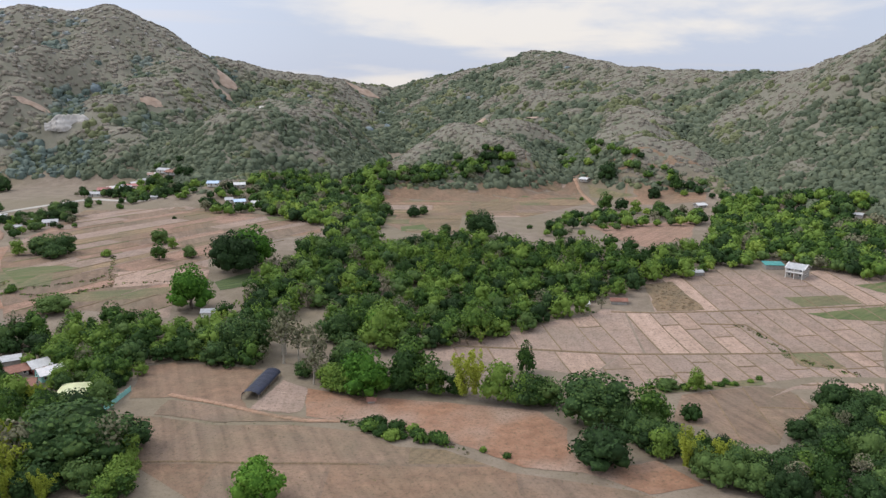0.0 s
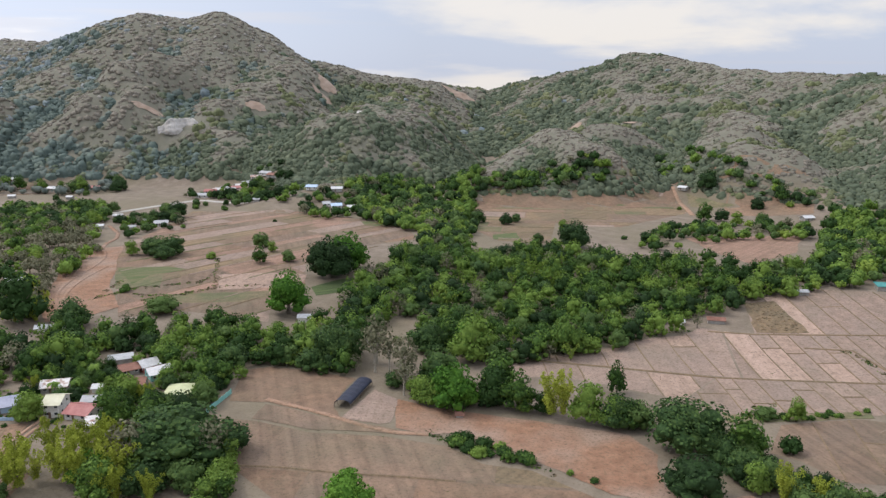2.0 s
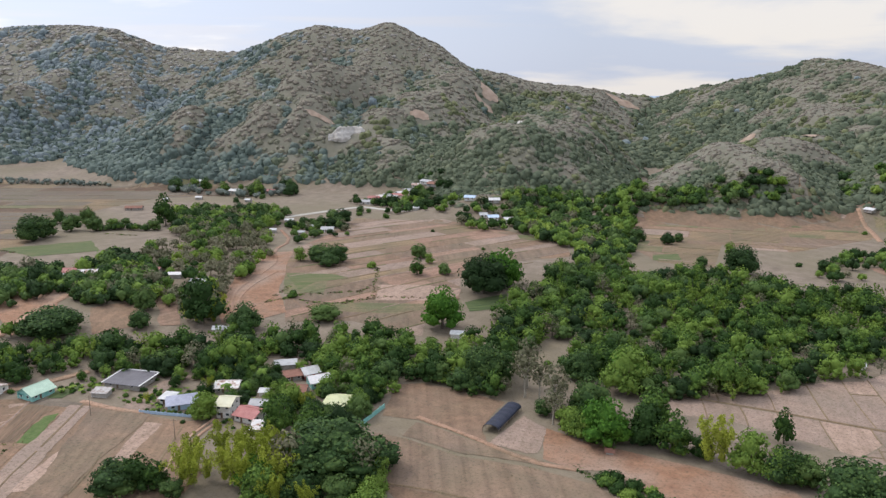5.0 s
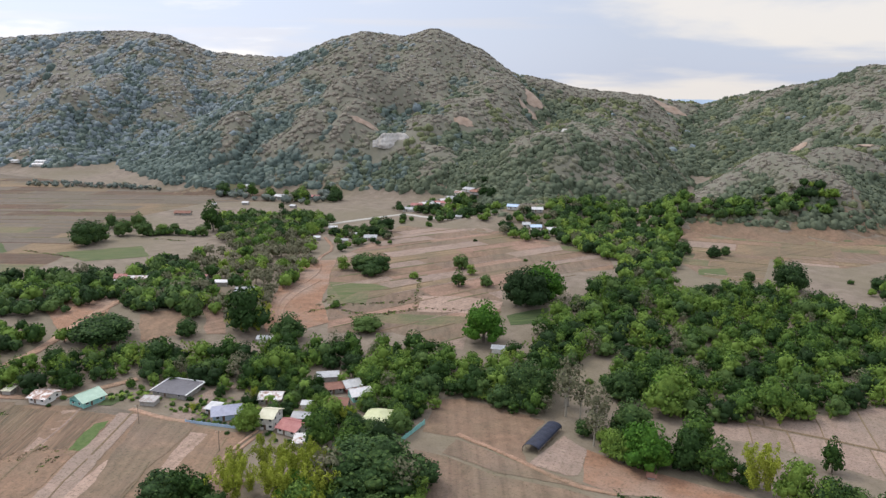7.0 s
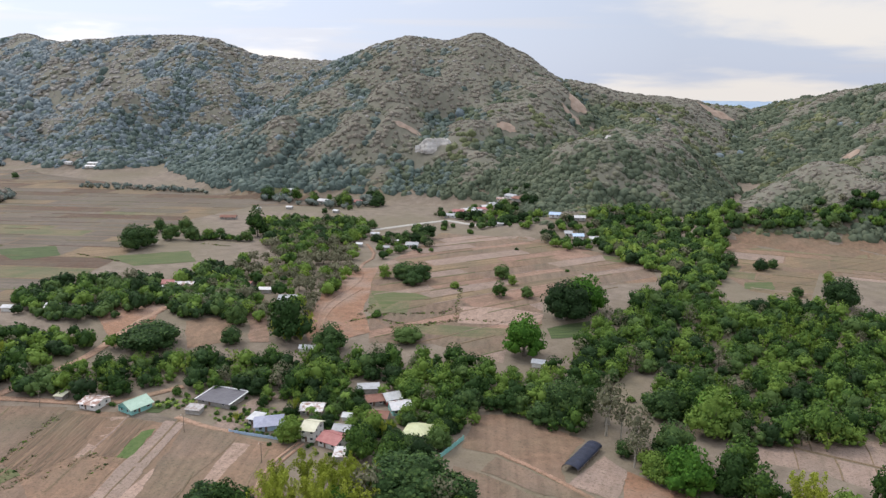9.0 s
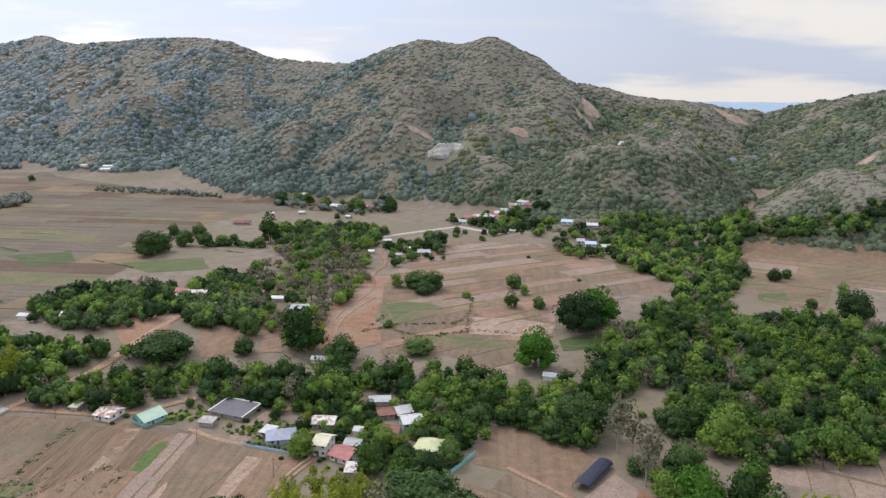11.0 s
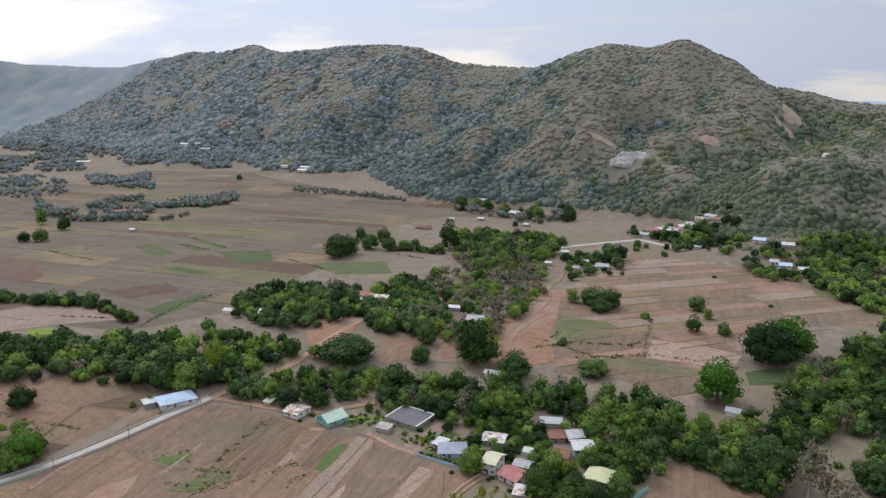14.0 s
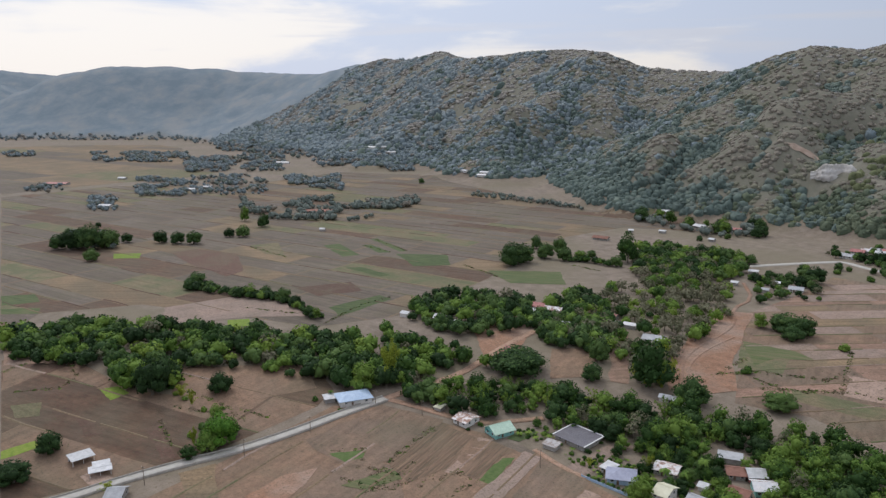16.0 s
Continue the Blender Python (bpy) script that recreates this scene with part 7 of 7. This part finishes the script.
tree(-170, 152, 1.27, "bamboo", 1.0)
tree(-142, 167, 1.85, "dry", 1.0)
tree(-185, 140, 1.74, "dome", 0.7)
tree(-179, 143, 1.28, "green", 1.0)
tree(-150, 160, 1.23, "bright", 1.0)
tree(-121, 177, 1.56, "dry", 1.0)
tree(-53, 259, 1.67, "green", 1.0)
tree(-381, 43, 1.75, "dome", 1.35)
tree(-389, 50, 1.5, "dome", 1.3)
tree(-394, 52, 1.55, "dome", 1.0)
tree(-370, 73, 1.30, "dome", 1.0)
tree(-344, -3, 1.21, "dome", 1.0)
tree(-319, 62, 1.68, "bright", 1.0)
tree(-316, 56, 1.15, "green", 1.0)
tree(-314, 48, 0.91, "green", 0.7)
tree(-333, 62, 1.08, "dome", 0.7)
tree(-373, 55, 0.85, "bamboo", 0.7)
tree(-325, -16, 1.57, "dome", 0.7)
tree(-300, 16, 0.71, "bamboo", 0.6)
tree(-769, 12, 1.73, "dome", 1.0)
tree(-763, 23, 2.29, "dome", 1.0)
tree(-754, 39, 2.83, "dome", 1.0)
tree(-753, 53, 2.26, "dome", 1.0)
tree(-700, 36, 1.37, "dome", 1.0)
tree(-773, 71, 1.16, "dome", 1.0)
tree(-756, 100, 1.49, "dome", 1.0)
tree(-743, 112, 1.47, "dome", 1.0)
tree(-735, 126, 1.57, "dome", 1.0)
tree(-754, 163, 1.16, "dome", 1.0)
tree(-747, 175, 1.49, "dome", 1.0)
tree(-881, 54, 0.66, "dome", 1.0)
tree(-849, 24, 0.76, "dome", 1.0)
tree(-819, 16, 0.74, "dome", 1.0)
tree(-568, 98, 1.48, "dome", 0.9)
tree(-561, 92, 1.03, "dome", 1.0)
tree(-523, 118, 0.98, "dome", 1.0)
tree(-519, 126, 1.08, "green", 1.0)
tree(-513, 135, 1.05, "dome", 1.0)
tree(-497, 142, 1.18, "dome", 1.0)
tree(-480, 145, 0.99, "dome", 1.0)
tree(-456, 147, 0.88, "dome", 1.0)
tree(-448, 149, 0.80, "green", 1.0)
tree(-840, 199, 1.29, "green", 1.4)
tree(-794, 207, 1.35, "dome", 1.3)
tree(-514, 338, 2.32, "dome", 1.0)
tree(-519, 352, 1.89, "dome", 1.0)
tree(-561, 394, 1.13, "dome", 1.3)
tree(-523, 376, 1.65, "dome", 1.0)
tree(-531, 398, 1.30, "dome", 1.4)
tree(-507, 386, 1.44, "dome", 1.0)
tree(-501, 397, 1.60, "green", 0.6)
tree(-509, 415, 0.99, "dome", 0.7)
tree(-469, 409, 1.12, "dome", 1.0)
tree(-635, 586, 1.7, "dome", 0.6)
tree(-600, 594, 1.6, "green", 1.0)
tree(-564, 582, 1.5, "green", 1.0)
tree(-534, 589, 1.4, "dome", 1.0)
tree(-502, 618, 1.5, "dome", 1.0)
tree(-531, 598, 1.55, "dome", 1.0)
tree(-1058, 524, 1.05, "dome", 1.0)
tree(-279, 374, 1.6, "dome", 0.7)
tree(-320, 215, 3.15, "dome", 0.55)
tree(-310, 261, 1.19, "dome", 1.3)
tree(-294, 243, 1.19, "dome", 1.0)
tree(-274, 264, 2.64, "green", 1.0)
tree(-250, 268, 1.73, "dome", 1.0)
tree(-477, 427, 2.14, "green", 1.3)
tree(-342, 137, 1.61, "green", 1.0)
tree(-341, 152, 1.95, "bamboo", 1.0)
tree(-149, 204, 1.27, "dome", 1.0)
tree(-169, 194, 1.43, "green", 1.0)
tree(-176, 210, 1.26, "green", 1.0)
tree(-198, 189, 1.15, "green", 1.0)
tree(-203, 183, 0.38, "shrub", 1.0)
tree(-225, 298, 1.75, "dome", 0.6)
tree(-307, 333, 1.00, "green", 1.0)
tree(-302, 376, 1.06, "green", 1.0)
tree(-292, 380, 1.10, "dome", 1.0)
tree(-279, 385, 1.45, "dome", 1.0)
tree(-397, 455, 1.22, "green", 1.0)
tree(-365, 498, 1.21, "dome", 1.0)
tree(-374, 514, 0.57, "dome", 1.6)
tree(-499, 607, 1.3, "dome", 1.0)
tree(-617, 594, 1.5, "green", 1.0)
tree(-628, 579, 1.91, "dome", 1.0)
tree(-530, 595, 1.72, "green", 1.0)
stand([(-97, 251), (-78, 238), (-66, 237), (-55, 241), (-29, 238), (-6, 235), (2, 230), (0, 238), (-30, 248), (-57, 249), (-77, 248), (-96, 260)], 8, 0.95, {'green': 5, 'dome': 3, 'bamboo': 1, 'dry': 1}, 41, "trees of the field hedge")
stand([(22, 221), (34, 200), (46, 192), (60, 188), (69, 198), (51, 211), (38, 222), (24, 232)], 6.5, 0.95, {'green': 2, 'dome': 8, 'bamboo': 0.5}, 42, "trees of the field hedge")
stand([(60, 187), (86, 191), (109, 248), (89, 249), (72, 228)], 7, 1.05, {'green': 2, 'dome': 8, 'dry': 0.5}, 43, "trees of the near grove")
stand([(-139, 156), (-106, 161), (-118, 187), (-133, 200), (-154, 207), (-160, 206)], 8, 0.95, {'green': 4, 'dome': 6}, 44, "trees beside the hamlet")
stand([(-59, 214), (-50, 217), (-32, 208), (-31, 205), (-43, 205), (-56, 207)], 5, 0.95, {'shrub': 1}, 45, "bushes along the field bank")
stand([(-25, 206), (-20, 205), (-9, 199), (2, 194), (6, 193), (1, 192), (-11, 196), (-21, 201)], 7, 0.6, {'shrub': 1}, 46, "bushes along the field bank")
stand([(-230, 189), (-217, 208), (-224, 222), (-208, 237), (-175, 223), (-165, 202), (-174, 201), (-193, 215), (-208, 199)], 4.6, 0.55, {'green': 4, 'shrub': 3, 'bamboo': 1, 'banana': 1}, 47, "garden trees of the hamlet")
stand([(-166, 201), (-148, 215), (-152, 239), (-171, 244), (-174, 229)], 9, 0.9, {'green': 2, 'dome': 4}, 48, "trees beside the hamlet")
stand([(-317, 307), (-305, 273), (-281, 256), (-265, 268), (-283, 290)], 9, 0.8, {'green': 2, 'bamboo': 2}, 49, "trees beside the red earth track")
stand([(-383, 466), (-344, 490), (-333, 466), (-342, 436)], 14, 0.8, {'dome': 2, 'dry': 2, 'green': 1}, 50, "trees round the small houses")
stand([(25, 258), (36, 257), (54, 262), (73, 272), (74, 275), (53, 265)], 3.2, 0.5, {'shrub': 1}, 51, "weeds and bushes along a bank")
stand([(-260, 198), (-242, 190), (-236, 198), (-240, 212), (-262, 214)], 5, 0.45, {'shrub': 3, 'green': 2, 'banana': 2}, 52, "garden trees of the hamlet")
stand([(-215, 206), (-200, 203), (-180, 212), (-178, 226), (-200, 232), (-218, 226)], 5, 0.6, {'green': 4, 'dome': 3, 'banana': 1}, 53, "garden trees of the hamlet")
stand([(-172, 206), (-160, 206), (-150, 214), (-152, 236), (-170, 240)], 6, 0.75, {'dome': 5, 'green': 2}, 54, "trees beside the hamlet")
stand([(-146, 257), (-127, 256), (-127, 261), (-146, 262)], 2.6, 1.0, {"banana": 1}, 61, "banana plants at the field's edge")
stand([(128, 418), (160, 402), (166, 410), (134, 428)], 3.6, 1.1, {"banana": 1}, 62, "banana plants beside the grey house")
stand([(-270, 179), (-258, 182), (-255, 194), (-268, 196)], 2.8, 0.42, {"shrub": 3, "banana": 2}, 63, "garden plants of the hamlet")
stand([(-236, 186), (-224, 187), (-206, 186), (-198, 204), (-212, 210), (-232, 206)], 2.9, 0.4, {"shrub": 4, "banana": 1.5}, 64, "garden plants of the hamlet")
stand([(-198, 186), (-176, 186), (-168, 200), (-176, 214), (-198, 212)], 3.0, 0.42, {"shrub": 4, "banana": 1.5}, 65, "garden plants of the hamlet")
stand([(-262, 189), (-240, 184), (-233, 192), (-240, 196), (-260, 196)], 3.2, 0.32, {"shrub": 4, "banana": 1}, 66, "garden plants of the hamlet")
for k in range(9):
    tree(-223 + 2.2 * k, 184.5 + 0.66 * k, 0.3, "shrub", 1.2, "garden plants of the hamlet")
for x, y, kind in ((-219, 187, "banana"), (-206, 190, "banana"), (-208, 204, "banana"), (-222, 200, "banana"), (-203, 208, "banana"), (-200, 206, "shrub"), (-190, 190, "shrub"), (-179, 190, "shrub"), (-197, 190, "shrub"), (-257, 190, "banana"), (-243, 192, "banana"), (-262, 186, "shrub"), (-259, 184, "banana")):
    tree(x, y, 0.75 if kind == "banana" else 0.36, kind, 1.0, "garden plants of the hamlet")
tree(-142, 160, 1.39, "bamboo", 1)
tree(-142, 154, 1.37, "green", 1)
tree(-112, 166, 1.14, "green", 0.8)
tree(-184, 141, 1.53, "dome", 0.7)
tree(-176, 146, 1.26, "green", 0.8)
tree(-132, 161, 1.40, "dome", 0.8)
tree(-27, 239, 1.31, "bamboo", 1.2)
tree(-106, 272, 1.70, "dry", 1.2)
tree(-97, 262, 1.31, "dry", 1.2)
tree(-90, 291, 1.72, "dome", 0.9)
tree(-70, 284, 2.07, "green", 1)
tree(-88, 254, 1.59, "dry", 1.3)
tree(-76, 256, 1.33, "dome", 0.8)


tree(-174, 160, 1.15, "bamboo", 1)
tree(-168, 166, 1.25, "bamboo", 1.1)
tree(-158, 169, 1.2, "bamboo", 1.05)
tree(-149, 156, 1.1, "bamboo", 1.05)
tree(-143, 165, 1.0, "bamboo", 1.1)
tree(-164, 170, 1.1, "bamboo", 1)
tree(-159, 158, 1.1, "bamboo", 1)
tree(-157, 175, 1.15, "bamboo", 1)
tree(-150, 178, 1.0, "bamboo", 1)
tree(-165, 157, 0.9, "bamboo", 1)
tree(-136, 154, 1.0, "bamboo", 1)
tree(-146, 157, 1.1, "green", 1)
tree(-127, 156, 0.9, "bamboo", 1)
tree(-110, 164, 0.9, "green", 0.8)
tree(-79, 176, 0.8, "green", 0.8)
tree(-168, 146, 0.8, "dome", 0.8)

for x, y, size, kind in ((-376, 53, 0.6, "shrub"), (-384, 52, 0.7, "shrub"), (-369, 56, 0.6, "shrub"), (-362, 58, 0.7, "bamboo"), (-354, 62, 0.6, "shrub"), (-346, 66, 0.7, "green"), (-338, 58, 0.7, "shrub"), (-327, 69, 0.8, "green"),
                         (-324, 52, 0.7, "bamboo"), (-332, 52, 0.6, "shrub"), (-341, 63, 0.6, "shrub"), (-320, 50, 0.5, "shrub"), (-390, 47, 0.8, "dome"), (-352, 70, 0.5, "shrub")):
    tree(x, y, size, kind, 1.0, "bushes along the ditch")
# trees round the village and the small houses before it
for x, y, size, kind in ((-386, 596, 1.0, "dome"), (-377, 596, 0.8, "dome"), (-371, 604, 1.0, "dome"), (-364, 612, 0.9, "green"), (-360, 622, 1.3, "dome"), (-352, 624, 1.2, "dome"), (-349, 631, 0.9, "dome"),
                         (-331, 579, 1.1, "dome"), (-327, 586, 1.1, "dome"), (-317, 589, 1.2, "dome"), (-314, 597, 1.0, "dome"), (-419, 609, 0.8, "green"), (-393, 624, 0.7, "dome"), (-375, 552, 0.8, "dome"),
                         (-368, 555, 0.5, "dome"), (-353, 562, 0.6, "green"), (-379, 518, 0.9, "green"), (-379, 478, 0.9, "dome"), (-369, 477, 0.8, "dome"), (-368, 486, 1.0, "dome"), (-355, 481, 1.0, "dome"),
                         (-352, 489, 1.1, "dome"), (-383, 467, 0.8, "dome"), (-423, 510, 1.0, "dome"), (-431, 504, 1.2, "green"), (-444, 504, 1.1, "dome"), (-457, 503, 1.2, "dome"), (-469, 502, 1.2, "dome"),
                         (-533, 639, 1.2, "dome"), (-526, 642, 1.3, "dome"), (-561, 624, 1.0, "dome"), (-562, 606, 1.0, "green"), (-583, 607, 0.9, "green"), (-514, 547, 0.7, "dome"), (-508, 577, 0.7, "dome"),
                         (-342, 639, 1.2, "green"), (-329, 632, 1.2, "dome")):
    tree(x, y, size, kind, 1.0, "trees round the village")
# garden plants between the hamlet's houses
for x, y, size, kind in ((-261, 190, 0.5, "shrub"), (-250, 191, 0.4, "shrub"), (-241, 190, 0.45, "shrub"), (-239, 197, 0.5, "shrub"), (-233, 193, 0.4, "shrub"), (-237, 201, 0.5, "banana"), (-269, 192, 0.5, "green"),
                         (-264, 184, 0.9, "banana"), (-265, 180, 0.9, "banana"), (-265, 194, 0.5, "shrub"), (-231, 206, 0.6, "green"), (-226, 202, 0.5, "shrub"), (-221, 189, 0.45, "shrub"), (-220, 185.5, 0.35, "shrub"),
                         (-213, 188, 0.35, "shrub"), (-208, 200, 0.55, "green"), (-202, 193, 0.75, "green"), (-205, 208, 0.9, "palm"), (-201, 213, 0.8, "palm"), (-217, 219, 0.7, "palm"), (-188, 212, 0.6, "green"), (-178, 206, 0.6, "green"),
                         (-178, 192, 0.4, "shrub"), (-190, 192, 0.35, "shrub"), (-222, 217, 0.6, "green"), (-229, 216, 0.6, "green"), (-204, 226, 0.9, "palm"), (-199, 202, 0.8, "palm"), (-173, 213, 0.7, "dome"), (-192, 225, 0.6, "green"),
                         (-166, 212, 0.7, "dome"), (-174, 226, 0.6, "green"), (-340, 120, 0.6, "palm"), (-341, 112, 0.6, "shrub"), (-326, 119, 0.4, "shrub"), (-282, 170, 0.5, "shrub"), (-296, 166, 0.5, "green"), (-281, 163, 0.4, "shrub"),
                         (-252, 210, 0.6, "green"), (-243, 212, 0.6, "dome"), (-258, 206, 0.6, "green"), (-214, 226, 0.8, "green"), (-203, 234, 0.7, "green")):
    tree(x, y, size, kind, 1.0, "garden plants of the hamlet")


# ---- weeds and dry grass clumps over the fields ----
def weed_kind(k):
    rng = np.random.default_rng(40 + k)
    d = unit(rng, 7)
    d[:, 2] = np.abs(d[:, 2])
    v, f = tufts(rng, d * (0.6, 0.6, 0.16), d, 0.3)
    return (None, None), (v, f)


WEEDS = {"fresh": [weed_kind(k) for k in range(4)], "dull": [weed_kind(9 + k) for k in range(4)], "dead": [weed_kind(20 + k) for k in range(4)]}


def weeds(poly, gap, fresh, seed, label, low=-0.1):
    """Clumps of weeds that gather in uneven patches and lines."""
    rng = np.random.default_rng(seed)
    x, y = scatter(poly, gap, rng)
    patchy = ripple(x, y, 34.0, seed) + 0.6 * ripple(x, y, 11.0, seed + 2)
    keep = patchy + rng.normal(scale=0.3, size=len(x)) > low + 0.85
    x, y = x[keep], y[keep]
    kinds = rng.choice(["fresh", "dull", "dead"], len(x), p=[fresh, 0.5 - fresh / 2, 0.5 - fresh / 2])
    merged("weeds", x, y, rng.uniform(0.3, 1.0, len(x)), kinds, label, "weeds", seed, WEEDS, [M_LAWN, M_GREENISH, M_STUBBLE, M_BARK])


def weed_lines(lines):
    """Weeds and low bushes grown along banks and ditches."""
    rng = np.random.default_rng(len(lines) * 7)
    xs, ys = [], []
    for line in lines:
        for (ax, ay), (bx, by) in zip(line, line[1:]):
            n = max(2, int(math.hypot(bx - ax, by - ay) * 1.6))
            s = rng.random(n)
            xs.append(ax + s * (bx - ax) + rng.normal(scale=0.7, size=n))
            ys.append(ay + s * (by - ay) + rng.normal(scale=0.7, size=n))
    x, y = np.concatenate(xs), np.concatenate(ys)
    kinds = rng.choice(["fresh", "dull", "dead"], len(x), p=[0.5, 0.35, 0.15])
    merged("weeds", x, y, rng.uniform(0.6, 2.2, len(x)), kinds, "green weeds and low bushes along field banks", "weeds", 9, WEEDS, [M_GREEN, M_GREENISH, M_STUBBLE, M_BARK])


weeds([(-160, 225), (-60, 245), (10, 200), (60, 175), (0, 150), (-110, 160)], 1.7, 0.2, 3, "scattered dry weeds on the bare field")
weeds([(-330, 130), (-235, 185), (-200, 175), (-200, 120), (-290, 20), (-330, 60)], 1.8, 0.25, 4, "scattered weeds over the ploughed plots")
weeds([(-470, -20), (-380, 90), (-335, 125), (-310, 60), (-300, -20)], 1.9, 0.3, 5, "scattered weeds over the small brown plots")
weeds([(-300, 300), (-180, 330), (-150, 430), (-240, 520), (-330, 430), (-330, 350)], 2.8, 0.3, 6, "scattered weeds over the terraced plots", 0.0)
weeds([(0, 270), (150, 300), (150, 420), (60, 400), (-60, 300)], 2.4, 0.25, 7, "scattered weeds between the paddies", 0.1)
weeds([(-800, 60), (-420, 240), (-450, 420), (-700, 480), (-950, 300)], 5.0, 0.4, 8, "scattered bushes and weeds over the plain", 0.1)
weed_lines([[(-272, 109), (-260, 123), (-254, 122), (-251, 114), (-255, 104)], [(-265, 108), (-264, 120)], [(-259, 108), (-257, 121)], [(-269, 98), (-256, 105)], [(-292, 101), (-286, 116), (-278, 111)], [(-267, 129), (-260, 116), (-253, 106)], [(-255, 133), (-245, 121)], [(-253, 140), (-245, 143), (-235, 130)], [(-273, 122), (-292, 152)]])
weed_lines([[(-377, 59), (-355, 73), (-337, 76)], [(-366, 49), (-355, 60), (-346, 71)], [(-439, -23), (-448, -7), (-440, 9), (-416, 11), (-406, 2)], [(-354, 42), (-328, 43)], [(-411, -17), (-407, 0)], [(-348, 79), (-335, 87)], [(-407, 55), (-381, 73)]])
weed_lines([[(-432, 144), (-464, 186), (-474, 212)], [(-496, 115), (-454, 151)], [(-536, 117), (-565, 97)], [(-650, 262), (-609, 272)], [(-674, 283), (-607, 287)], [(-697, 168), (-636, 185)], [(-534, 304), (-487, 307)], [(-491, 380), (-464, 387)]])
weed_lines([[(-271, 120), (-286, 141), (-291, 155)], [(-249, 132), (-252, 139), (-245, 144)], [(-238, 135), (-242, 147)], [(-276, 125), (-281, 138)], [(-267, 298), (-259, 319), (-235, 340)], [(-246, 304), (-216, 340), (-179, 355)], [(-266, 299), (-272, 330)], [(-233, 337), (-233, 357), (-249, 384)]])
weed_lines([[(-68, 219), (-59, 210)], [(74, 335), (81, 333), (91, 302), (98, 291)], [(87, 301), (102, 291)], [(-230, 353), (-222, 337), (-232, 317)], [(-263, 312), (-232, 317)], [(35, 267), (44, 272)], [(101, 288), (110, 284)], [(-31, 205), (-24, 202)], [(-12, 325), (3, 338), (16, 345)]])


def straw_heaps(poly, gap, label):
    """Rows of small heaps of straw left on a plot."""
    rng = np.random.default_rng(12)
    x, y = scatter(poly, gap, rng)
    vs, fs, at = [], [], 0
    for px, py in zip(x, y):
        r = rng.uniform(0.5, 1.0)
        v = ICO1[0] * (r, r * rng.uniform(0.6, 1.0), 0.5 * r) + (px, py, height(px, py) + 0.1)
        vs.append(v + rng.normal(scale=0.08, size=v.shape))
        fs.append(ICO1[1] + at)
        at += len(v)
    tagged(new("straw_heap", mesh_of("straw_heap", np.concatenate(vs), np.concatenate(fs), [M_STUBBLE])), label, "straw", kind="stuff")


straw_heaps([(46, 384), (56, 389), (66, 353), (47, 350)], 2.6, "small heaps of straw on a dry plot")
